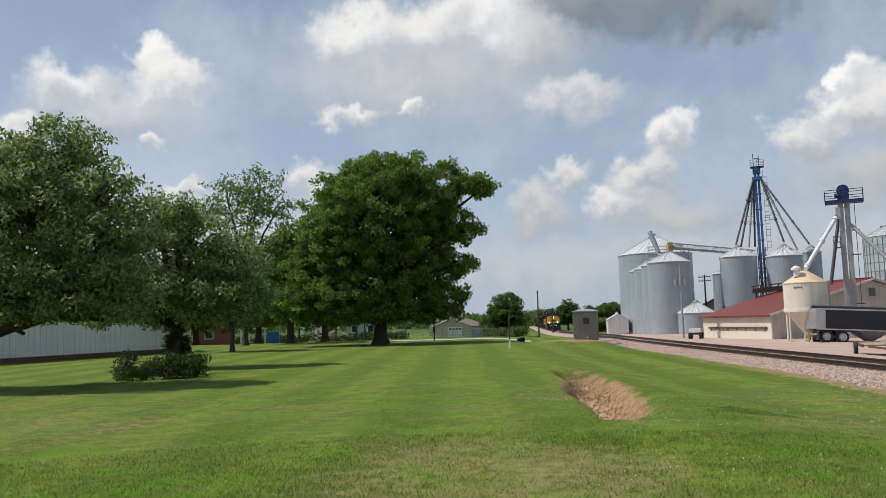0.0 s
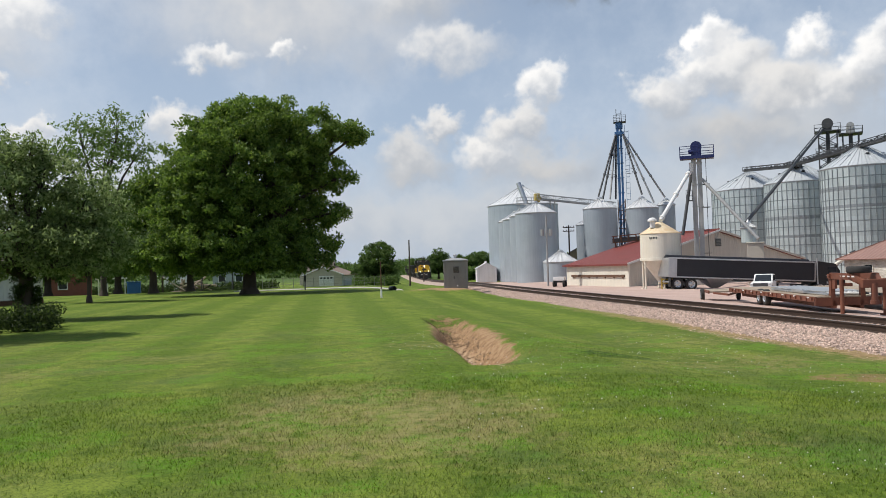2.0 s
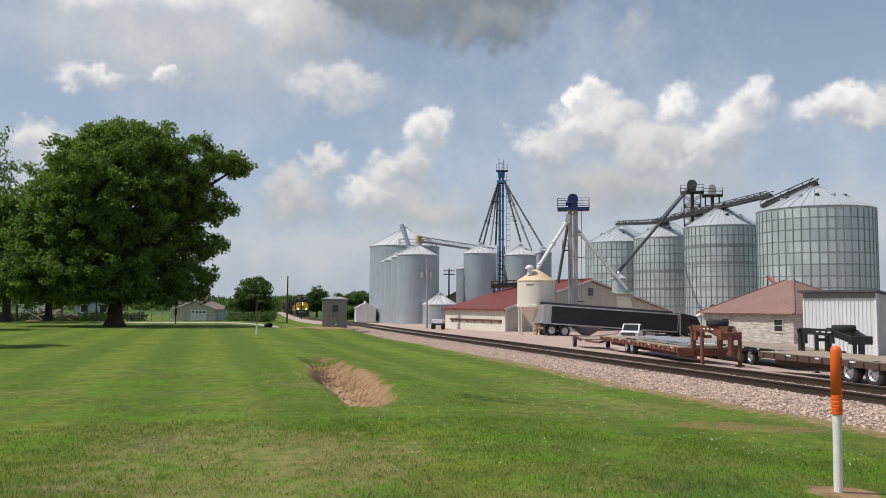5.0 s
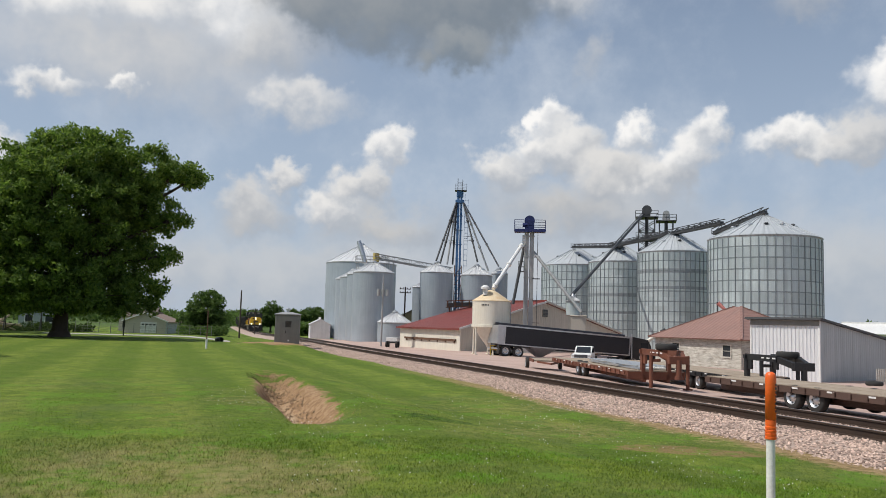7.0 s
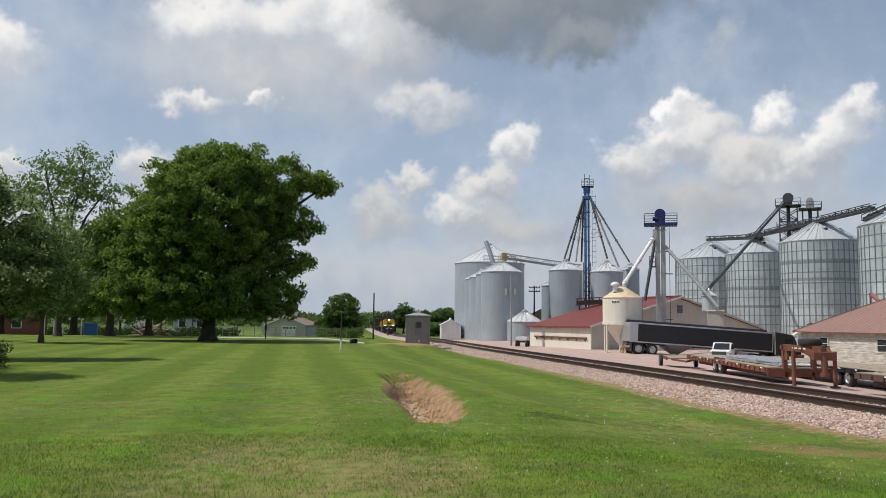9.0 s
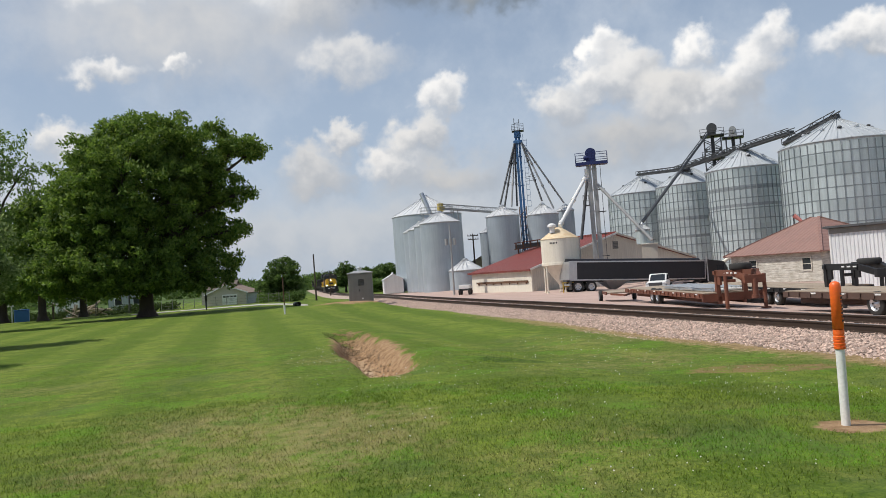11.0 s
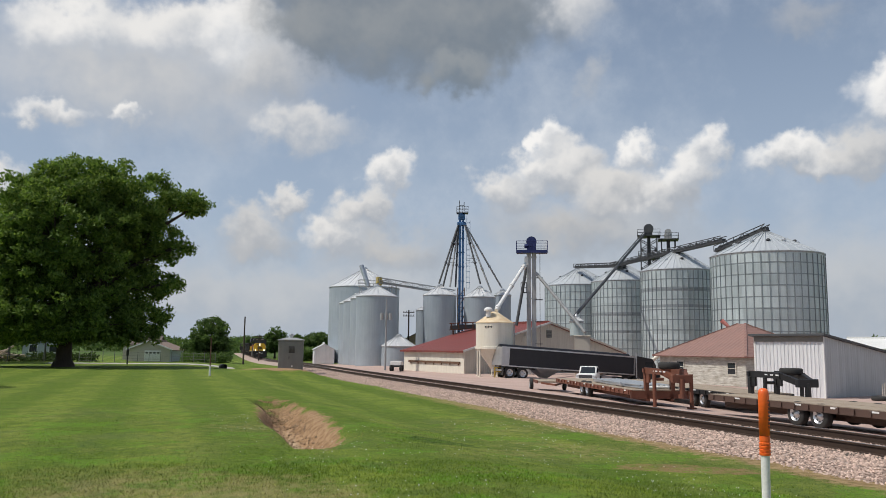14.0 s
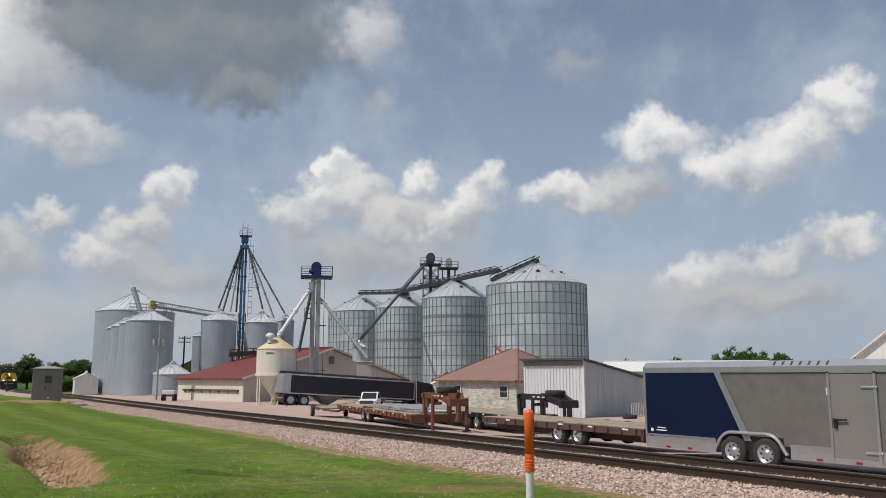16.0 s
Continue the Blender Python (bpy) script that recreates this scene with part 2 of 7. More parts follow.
def ground_material(blades=False):
    """Mown lawn: broad dry and lush patches, mowing lanes, clover, with bare soil in the washed-out ditch, round the cabinet and the marker."""
    m = bpy.data.materials.new("lawn")
    m.use_nodes = True
    t = m.node_tree
    b = t.nodes["Principled BSDF"]
    co = t.nodes.new("ShaderNodeTexCoord").outputs["Object"]
    sep = t.nodes.new("ShaderNodeSeparateXYZ")
    t.links.new(co, sep.inputs[0])
    def mth(op, a, c=None, e=None):
        n = t.nodes.new("ShaderNodeMath")
        n.operation = op
        for i, v in enumerate((a, c, e)):
            if v is None:
                continue
            if isinstance(v, (int, float)):
                n.inputs[i].default_value = v
            else:
                t.links.new(v, n.inputs[i])
        return n.outputs[0]
    def noi(s, d=4, r=0.6):
        n = t.nodes.new("ShaderNodeTexNoise")
        t.links.new(co, n.inputs["Vector"])
        n.inputs["Scale"].default_value, n.inputs["Detail"].default_value, n.inputs["Roughness"].default_value = s, d, r
        return n.outputs[0]
    def rng(v, a, c, lo=0.0, hi=1.0):
        n = t.nodes.new("ShaderNodeMapRange")
        n.interpolation_type = "SMOOTHSTEP"
        t.links.new(v, n.inputs[0])
        for i, q in enumerate((a, c, lo, hi)):
            n.inputs[i + 1].default_value = q
        return n.outputs[0]
    def mx(f, a, c):
        n = t.nodes.new("ShaderNodeMix")
        n.data_type = "RGBA"
        for s, v in ((n.inputs[0], f), (n.inputs[6], a), (n.inputs[7], c)):
            if isinstance(v, (int, float)):
                s.default_value = v
            elif isinstance(v, tuple):
                s.default_value = (*v, 1)
            else:
                t.links.new(v, s)
        return n.outputs[2]
    fine, mid, broad, patch = noi(60, 3), noi(6, 5), noi(0.6, 5), noi(0.17, 4)
    col = mx(rng(mid, 0.3, 0.7), LAWN_DARK, LAWN_LIGHT)
    lane = mth("SINE", mth("MULTIPLY", mth("ADD", sep.outputs[0], mth("MULTIPLY", broad, 1.2)), 2 * math.pi / 2.6))
    col = mx(mth("MULTIPLY", rng(lane, -0.6, 0.6, 0.0, 0.80), rng(noi(0.5, 5, 0.7), 0.34, 0.60, 0.40, 1.0)), col, LAWN_PALE)
    # an older mowing pass crosses the lanes at a slant
    slant = mth("SINE", mth("MULTIPLY", mth("ADD", mth("MULTIPLY_ADD", sep.outputs[1], 0.55, mth("MULTIPLY", sep.outputs[0], 0.83)), mth("MULTIPLY", broad, 1.6)), 2 * math.pi / 3.4))
    col = mx(mth("MULTIPLY", rng(slant, 0.1, 0.8, 0.0, 0.5), rng(noi(0.35, 3), 0.45, 0.60)), col, LAWN_DARK)
    col = mx(mth("MULTIPLY", rng(broad, 0.44, 0.66, 0.0, 0.7), rng(sep.outputs[1], 13, 26, 1.0, 0.4)), col, LAWN_DRY)
    col = mx(mth("MULTIPLY", rng(patch, 0.46, 0.64, 0.0, 0.85), mth("MULTIPLY", rng(mid, 0.32, 0.60), rng(sep.outputs[1], 13, 26, 1.0, 0.12))), col, LAWN_STRAW)
    col = mx(rng(fine, 0.35, 0.75, 0.0, 0.35), col, LAWN_LIGHT)
    col = mx(rng(noi(2.4, 6, 0.72), 0.42, 0.64, 0.0, 0.62), col, LAWN_DARK)
    col = mx(rng(noi(11, 4, 0.7), 0.42, 0.72, 0.0, 0.4), col, LAWN_PALE)
    col = mx(rng(noi(34, 4, 0.72), 0.44, 0.62, 0.0, 0.50), col, LAWN_DEEP)
    wob = mth("ADD", mth("MULTIPLY_ADD", mid, 0.9, -0.45), mth("MULTIPLY_ADD", noi(1.6, 3), 1.0, -0.5))
    def blot(x, y, rx, ry, turn):
        c, s = math.cos(radians(turn)), math.sin(radians(turn))
        dx, dy = mth("SUBTRACT", sep.outputs[0], x), mth("SUBTRACT", sep.outputs[1], y)
        u = mth("MULTIPLY", mth("ADD", mth("MULTIPLY", dx, c), mth("MULTIPLY", dy, s)), 1 / rx)
        v = mth("MULTIPLY", mth("ADD", mth("MULTIPLY", dx, -s), mth("MULTIPLY", dy, c)), 1 / ry)
        d = mth("ADD", mth("SQRT", mth("ADD", mth("MULTIPLY", u, u), mth("MULTIPLY", v, v))), wob)
        return rng(d, 1.06, 0.86)
    # bright clover and cool thin patches on the near lawn
    near = rng(sep.outputs[1], 16, 30, 1.0, 0.0)
    col = mx(mth("MULTIPLY", mth("MULTIPLY", rng(noi(0.75, 3, 0.6), 0.52, 0.60), rng(noi(22, 3, 0.6), 0.42, 0.58, 0.15, 0.85)), near), col, LAWN_CLOVER)
    col = mx(mth("MULTIPLY", rng(noi(0.55, 4, 0.65), 0.44, 0.36, 0.0, 0.30), near), col, LAWN_COOL)
    worn = mth("MULTIPLY", blot(0.3, 8.9, 2.0, 2.1, 12), rng(noi(3.5, 5, 0.7), 0.36, 0.62, 0.0, 0.50))
    col = mx(worn, col, LAWN_STRAW)
    # a weedy dark tuft and a trodden brown patch beside the ballast
    col = mx(mth("MULTIPLY", blot(5.1, 14.3, 0.75, 0.7, 0), rng(noi(7, 4, 0.7), 0.35, 0.6, 0.2, 0.8)), col, LAWN_DEEP)
    col = mx(mth("MULTIPLY", blot(8.2, 11.2, 1.2, 0.5, -20), rng(noi(5, 4, 0.7), 0.36, 0.6, 0.1, 0.85)), col, (0.26, 0.165, 0.085))
    # bare soil
    soil = mx(rng(mid, 0.35, 0.65), (0.27, 0.165, 0.085), (0.45, 0.30, 0.175))
    soil = mx(rng(fine, 0.3, 0.8, 0.0, 0.5), soil, (0.20, 0.125, 0.075))
    axis = mth("MULTIPLY_ADD", sep.outputs[1], -0.07, mth("SUBTRACT", sep.outputs[0], 2.98 - 0.07 * 19.9))
    silt = mth("MULTIPLY", rng(mth("ABSOLUTE", mth("ADD", axis, mth("MULTIPLY", wob, 0.16))), 0.22, 0.06, 0.0, 0.75), rng(sep.outputs[1], 21.5, 18.0))
    soil = mx(silt, soil, (0.52, 0.41, 0.28))
    for spec in SOIL:
        col = mx(blot(*spec), col, soil)
    toe = rng(mth("ADD", sep.outputs[0], mth("MULTIPLY", wob, 1.1)), 9.45, 10.0, 0.0, 0.8)
    toe = mth("MULTIPLY", toe, rng(sep.outputs[1], 20, 38, 1.0, 0.0))
    col = mx(toe, col, soil)
    # fields beyond the village
    far = rng(mth("SQRT", mth("ADD", mth("MULTIPLY", sep.outputs[0], sep.outputs[0]), mth("MULTIPLY", sep.outputs[1], sep.outputs[1]))), 160, 260)
    col = mx(far, col, (0.075, 0.12, 0.03))
    if blades:
        # the blades take the lawn's own colour at their place, each a little lighter or darker
        gain = t.nodes.new("ShaderNodeVectorMath")
        gain.operation = "SCALE"
        t.links.new(col, gain.inputs[0])
        t.links.new(rng(t.nodes.new("ShaderNodeNewGeometry").outputs["Random Per Island"], 0, 1, 0.70, 2.05), gain.inputs[3])
        col = gain.outputs[0]
    t.links.new(col, b.inputs["Base Color"])
    b.inputs["Roughness"].default_value = 0.9
    b.inputs["Specular IOR Level"].default_value = 0.15
    bn = t.nodes.new("ShaderNodeBump")
    bn.inputs["Strength"].default_value, bn.inputs["Distance"].default_value = 0.7, 0.03
    t.links.new(mth("ADD", fine, mid), bn.inputs["Height"])
    if not blades:
        t.links.new(bn.outputs[0], b.inputs["Normal"])
        return m
    tr = t.nodes.new("ShaderNodeBsdfTranslucent")
    t.links.new(col, tr.inputs[0])
    ms = t.nodes.new("ShaderNodeMixShader")
    ms.inputs[0].default_value = 0.4
    t.links.new(b.outputs[0], ms.inputs[1])
    t.links.new(tr.outputs[0], ms.inputs[2])
    t.links.new(ms.outputs[0], t.nodes["Material Output"].inputs[0])
    return m


LAWN_DARK, LAWN_LIGHT, LAWN_PALE = (0.064, 0.118, 0.011), (0.148, 0.218, 0.023), (0.236, 0.292, 0.047)
LAWN_CLOVER, LAWN_COOL = (0.115, 0.235, 0.018), (0.075, 0.115, 0.042)
LAWN_DEEP = (0.026, 0.060, 0.008)
LAWN_DRY, LAWN_STRAW = (0.21, 0.225, 0.065), (0.33, 0.265, 0.125)
# x, y, half width, half length, turn
SOIL = [(3.12, 19.9, 0.78, 6.4, -4), (7.7, 54.6, 2.6, 2.6, 12), (5.65, 6.35, 0.45, 0.30, 30)]
M_lawn, L_grass = ground_material(), ground_material(True)
M_soil = material("soil", (0.36, 0.25, 0.155), (0.26, 0.175, 0.11), 0.95, scale=6, island=0.3)
M_gravel = material("lot_gravel", (0.52, 0.38, 0.325), (0.40, 0.285, 0.24), 0.95, scale=0.25, fine=14, bump=0.5, contrast=0.8)
M_ballast = material("ballast", (0.47, 0.365, 0.31), (0.33, 0.25, 0.205), 0.95, scale=5.0, fine=16, bump=1.0, contrast=1.0)
M_stone = material("ballast_stone", (0.53, 0.40, 0.33), (0.40, 0.29, 0.235), 0.9, scale=4, fine=30, bump=0.3, island=0.5)
M_rail = material("rail_steel", (0.085, 0.055, 0.04), (0.055, 0.038, 0.03), 0.6, 0.5, scale=3, fine=50)
M_railtop = material("rail_head", (0.32, 0.30, 0.28), (0.22, 0.20, 0.19), 0.35, 0.8, scale=2, fine=40, bump=0)
M_tie = material("tie_wood", (0.11, 0.085, 0.065), (0.07, 0.055, 0.045), 0.95, scale=2, fine=25, stretch=(1, 6, 6))
M_galv = ribbed("bin_wall_sheet", (0.385, 0.435, 0.475), (0.33, 0.375, 0.415), 0.085, "Z", 0.55, 0.2, 0.0015, 0.10, scale=0.5)
M_galv_new = ribbed("galvanized_bin_sheet", (0.53, 0.60, 0.60), (0.43, 0.49, 0.50), 0.085, "Z", 0.5, 0.3, 0.002, 0.16, scale=0.6)
M_binroof = ribbed("bin_roof_sheet", (0.72, 0.73, 0.735), (0.62, 0.63, 0.64), 60, "turn", 0.45, 0.2, 0.02, 0.05, scale=0.6)


def sheet_variation(m, turns, height, spread):
    """Sheets round an upright axis, each a little lighter or darker, and a little more or less shiny."""
    t = m.node_tree
    b = t.nodes["Principled BSDF"]
    sep = t.nodes.new("ShaderNodeSeparateXYZ")
    t.links.new(t.nodes.new("ShaderNodeTexCoord").outputs["Object"], sep.inputs[0])
    def op(kind, a, c=None):
        n = t.nodes.new("ShaderNodeMath")
        n.operation = kind
        t.links.new(a, n.inputs[0])
        if c is not None:
            if isinstance(c, (int, float)):
                n.inputs[1].default_value = c
            else:
                t.links.new(c, n.inputs[1])
        return n.outputs[0]
    row = op("FLOOR", op("DIVIDE", sep.outputs[2], height))
    col = op("FLOOR", op("ADD", op("MULTIPLY", op("ARCTAN2", sep.outputs[1], sep.outputs[0]), turns / (2 * math.pi)), op("MULTIPLY", row, 0.5)))
    cb = t.nodes.new("ShaderNodeCombineXYZ")
    t.links.new(col, cb.inputs[0])
    t.links.new(row, cb.inputs[1])
    t.links.new(t.nodes.new("ShaderNodeObjectInfo").outputs["Random"], cb.inputs[2])
    wn = t.nodes.new("ShaderNodeTexWhiteNoise")
    t.links.new(cb.outputs[0], wn.inputs["Vector"])
    mr = t.nodes.new("ShaderNodeMapRange")
    mr.inputs[3].default_value, mr.inputs[4].default_value = 1 - spread, 1 + spread
    t.links.new(wn.outputs["Value"], mr.inputs[0])
    vm = t.nodes.new("ShaderNodeVectorMath")
    vm.operation = "SCALE"
    t.links.new(b.inputs["Base Color"].links[0].from_socket, vm.inputs[0])
    t.links.new(mr.outputs[0], vm.inputs[3])
    t.links.new(vm.outputs[0], b.inputs["Base Color"])
    rr = t.nodes.new("ShaderNodeMapRange")
    rr.inputs[3].default_value, rr.inputs[4].default_value = 0.36, 0.60
    t.links.new(wn.outputs["Value"], rr.inputs[0])
    t.links.new(rr.outputs[0], b.inputs["Roughness"])


sheet_variation(M_galv_new, 15, 1.1, 0.11)
sheet_variation(M_galv, 12, 1.1, 0.035)
M_bigroof = ribbed("dull_bin_roof_sheet", (0.56, 0.59, 0.61), (0.46, 0.49, 0.51), 60, "turn", 0.5, 0.25, 0.01, 0.08, scale=0.6)
M_belt = ribbed("weathered_bin_sheet", (0.36, 0.40, 0.415), (0.28, 0.31, 0.33), 0.085, "Z", 0.55, 0.3, 0.002, 0.2, scale=0.6)
M_seam = material("bin_seam_steel", (0.22, 0.25, 0.26), (0.30, 0.335, 0.345), 0.5, 0.5, scale=2)
M_steel = material("weathered_galvanized_steel", (0.47, 0.48, 0.48), (0.34, 0.34, 0.335), 0.55, 0.3, scale=1.2, streak=0.2)
M_dark = material("dark_steel", (0.045, 0.05, 0.058), (0.075, 0.075, 0.075), 0.6, 0.15, scale=1.5)
M_blue = material("blue_paint", (0.04, 0.135, 0.33), (0.07, 0.18, 0.36), 0.5, 0.1, scale=1.2, streak=0.25)
M_navy = material("navy_paint", (0.012, 0.02, 0.10), (0.02, 0.03, 0.12), 0.45, 0.1, scale=2)
M_rust = material("rusty_steel", (0.17, 0.085, 0.045), (0.10, 0.06, 0.045), 0.85, 0.2, scale=2)
M_cream = material("cream_painted_steel", (0.80, 0.77, 0.68), (0.74, 0.68, 0.55), 0.5, 0.05, scale=0.9, streak=0.12)
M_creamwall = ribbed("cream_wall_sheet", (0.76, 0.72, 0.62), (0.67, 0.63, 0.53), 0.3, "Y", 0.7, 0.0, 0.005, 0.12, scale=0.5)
# darker than the cream sheet: the store's gable shade is in this colour
M_tan_shaded = ribbed("tan_shaded_wall_sheet", (0.60, 0.56, 0.48), (0.52, 0.48, 0.41), 0.25, "X", 0.65, 0.05, 0.012, 0.12, scale=0.4)
M_redroof = ribbed("red_roof_sheet", (0.24, 0.045, 0.035), (0.17, 0.05, 0.04), 0.3, "Y", 0.5, 0.1, 0.015, 0.1, scale=0.5)
M_brownroof = ribbed("faded_red_roof_sheet", (0.33, 0.185, 0.15), (0.25, 0.15, 0.125), 0.4, "Y", 0.6, 0.1, 0.015, 0.12, scale=0.6)
M_whitewood = material("peeling_white_boards", (0.66, 0.64, 0.58), (0.30, 0.27, 0.22), 0.9, scale=1.6, fine=18, contrast=0.9, stretch=(1, 1, 5), bump=0.5)
M_white = material("white_paint", (0.80, 0.80, 0.78), (0.68, 0.68, 0.66), 0.6, scale=0.8, streak=0.1)
M_whitesheet = ribbed("white_wall_sheet", (0.76, 0.77, 0.78), (0.68, 0.69, 0.71), 0.23, "Y", 0.5, 0.1, 0.015, 0.1, scale=0.6)
# wall sheet greyed to carry the shade on the shed's unlit sides
M_shadedsheet = ribbed("shaded_wall_sheet", (0.46, 0.49, 0.51), (0.38, 0.41, 0.43), 0.23, "X", 0.55, 0.25, 0.008, 0.2, scale=0.6)
M_black = material("black_paint", (0.014, 0.014, 0.016), (0.025, 0.024, 0.023), 0.45, scale=2, bump=0.03)
M_tarp = material("black_tarpaulin", (0.012, 0.013, 0.017), (0.02, 0.021, 0.026), 0.5, scale=1.5, fine=12, bump=0.3)
M_rubber = material("tyre_rubber", (0.022, 0.022, 0.022), (0.04, 0.038, 0.035), 0.85, scale=4)
M_chrome = material("aluminium", (0.62, 0.63, 0.64), (0.48, 0.49, 0.5), 0.33, 0.8, scale=2, bump=0.05)
M_grey = material("grey_enamel", (0.25, 0.245, 0.225), (0.20, 0.195, 0.18), 0.6, 0.2, scale=1.5, streak=0.1)
M_bark = material("bark", (0.085, 0.065, 0.05), (0.045, 0.035, 0.028), 0.95, scale=3, fine=22, stretch=(2, 2, 0.4), bump=0.8)
M_wood = material("weathered_deck_planks", (0.40, 0.33, 0.25), (0.27, 0.21, 0.155), 0.9, scale=1.5, fine=30, contrast=0.8)
M_redframe = material("rust_red_frame_paint", (0.21, 0.072, 0.038), (0.11, 0.045, 0.03), 0.65, 0.1, scale=2)
M_orange = material("orange_plastic", (0.92, 0.155, 0.025), (0.84, 0.13, 0.02), 0.4, scale=5, bump=0.05)
M_whiteplastic = material("white_plastic", (0.80, 0.79, 0.76), (0.70, 0.69, 0.65), 0.45, scale=4, bump=0.05)
M_brick = material("brick_red", (0.24, 0.085, 0.06), (0.17, 0.065, 0.05), 0.9, scale=2)
M_shingle = material("roof_shingles", (0.17, 0.135, 0.11), (0.12, 0.10, 0.09), 0.95, scale=2)
M_glass = material("dark_window_glass", (0.02, 0.025, 0.03), (0.03, 0.035, 0.04), 0.08, scale=2, bump=0)
M_beige = material("beige_siding", (0.52, 0.47, 0.40), (0.45, 0.41, 0.35), 0.8, scale=1)
M_greysiding = material("grey_siding", (0.38, 0.42, 0.43), (0.32, 0.36, 0.37), 0.8, scale=1)
M_concrete = material("concrete", (0.48, 0.46, 0.42), (0.38, 0.36, 0.33), 0.9, scale=1.0, fine=25)
L_walnut = leafy("walnut_leaves", (0.052, 0.100, 0.021), (0.185, 0.258, 0.058))
L_apple = leafy("fruit_tree_leaves", (0.062, 0.100, 0.028), (0.29, 0.35, 0.155))
# leaf colour darkened to stand for tree shade that misses the shrubs
L_dark_shaded = leafy("dark_shaded_leaves", (0.018, 0.032, 0.010), (0.055, 0.080, 0.022))
L_bright = leafy("light_leaves", (0.075, 0.130, 0.034), (0.165, 0.225, 0.075))
L_far = leafy("far_leaves", (0.058, 0.102, 0.029), (0.12, 0.175, 0.052))


# ---------------------------------------------------------------- mesh helpers
def mesh_of(name, bm, mat, smooth=False):
    me = bpy.data.meshes.new(name)
    bm.normal_update()
    bm.to_mesh(me)
    bm.free()
    for m in (mat if isinstance(mat, (list, tuple)) else [mat]):
        me.materials.append(m)
    if smooth:
        me.polygons.foreach_set("use_smooth", [True] * len(me.polygons))
    return me


def part(name, bm, mat, parent=None, label="", smooth=False, m=None):
    ob = new(name, mesh_of(name, bm, mat, smooth) if isinstance(bm, bmesh.types.BMesh) else bm)
    if parent is not None:
        ob.parent = parent
    if m is not None:
        ob.matrix_basis = m
    return tagged(ob, label)


def thing(name, m, label, category, group="", kind=""):
    ob = new(name)
    ob.empty_display_size = 0.2
    ob.matrix_basis = m
    return tagged(ob, label, category, group, kind)


def box(bm, c, s, rot=None, bevel=0.0):
    """Box with centre c and full sizes s."""
    m = Matrix.Translation(c) @ (rot or Matrix.Identity(4)) @ Matrix.Diagonal((*s, 1))
    g = bmesh.ops.create_cube(bm, size=1, matrix=m)
    if bevel:
        es = list({e for v in g["verts"] for e in v.link_edges})
        bmesh.ops.bevel(bm, geom=es, offset=bevel, segments=2, affect="EDGES", profile=0.5)
    return bm


def rod(bm, a, b, r, r2=None, seg=10, caps=True):
    a, b = Vector(a), Vector(b)
    d = b - a
    m = Matrix.Translation((a + b) / 2) @ d.to_track_quat("Z", "Y").to_matrix().to_4x4()
    bmesh.ops.create_cone(bm, cap_ends=caps, segments=seg, radius1=r, radius2=r if r2 is None else r2, depth=d.length, matrix=m)
    return bm


def beam(bm, a, b, w, h):
    """Square bar from a to b."""
    a, b = Vector(a), Vector(b)
    d = b - a
    m = Matrix.Translation((a + b) / 2) @ d.to_track_quat("Z", "Y").to_matrix().to_4x4() @ Matrix.Diagonal((w, h, d.length, 1))
    bmesh.ops.create_cube(bm, size=1, matrix=m)
    return bm


def lathe(bm, profile, seg=48, cap=False):
    """Turn (r, z) pairs round the upright axis."""
    rings = []
    for r, z in profile:
        if r < 1e-6:
            rings.append([bm.verts.new((0, 0, z))])
        else:
            rings.append([bm.verts.new((r * math.cos(2 * math.pi * i / seg), r * math.sin(2 * math.pi * i / seg), z)) for i in range(seg)])
    for a, b in zip(rings, rings[1:]):
        for i in range(seg):
            j = (i + 1) % seg
            if len(a) == 1 and len(b) == 1:
                continue
            if len(a) == 1:
                bm.faces.new((a[0], b[j], b[i])[::-1])
            elif len(b) == 1:
                bm.faces.new((a[i], a[j], b[0]))
            else:
                bm.faces.new((a[i], a[j], b[j], b[i]))
    if cap and len(rings[-1]) > 1:
        bm.faces.new(rings[-1])
    return bm


def prism(bm, outline, y0, y1):
    """An outline in x and z, drawn out from y0 to y1."""
    a = [bm.verts.new((x, y0, z)) for x, z in outline]
    b = [bm.verts.new((x, y1, z)) for x, z in outline]
    bm.faces.new(a)
    bm.faces.new(b[::-1])
    n = len(a)
    for i in range(n):
        bm.faces.new((a[i], b[i], b[(i + 1) % n], a[(i + 1) % n]))
    bmesh.ops.recalc_face_normals(bm, faces=bm.faces)
    return bm


def slab(bm, pts, t):
    """A sheet through the given corners with thickness t downwards along its normal."""
    pts = [Vector(p) for p in pts]
    n = (pts[1] - pts[0]).cross(pts[2] - pts[0]).normalized()
    a = [bm.verts.new(p) for p in pts]
    b = [bm.verts.new(p - n * t) for p in pts]
    bm.faces.new(a)
    bm.faces.new(b[::-1])
    for i in range(len(a)):
        j = (i + 1) % len(a)
        bm.faces.new((a[i], b[i], b[j], a[j]))
    return bm


B = bmesh.new


def spot(bearing, dist):
    return dist * math.sin(radians(bearing)), dist * math.cos(radians(bearing))


def smooth01(a, b, v):
    t = min(1.0, max(0.0, (v - a) / (b - a)))
    return t * t * (3 - 2 * t)


def track_x(y):
    """Centre line of the track: straight past the elevator, then a gentle bend to the right."""
    return 13.1 + 0.067 * 35 * (max(0.0, min(1.0, (y - 45) / 35)) ** 2 / 2 + max(0.0, (y - 80) / 35))


def track_z(y):
    return -1.0 * smooth01(60, 190, y)


def track_turn(y):
    return -math.degrees(math.atan((track_x(y + 10) - track_x(y - 10)) / 20))


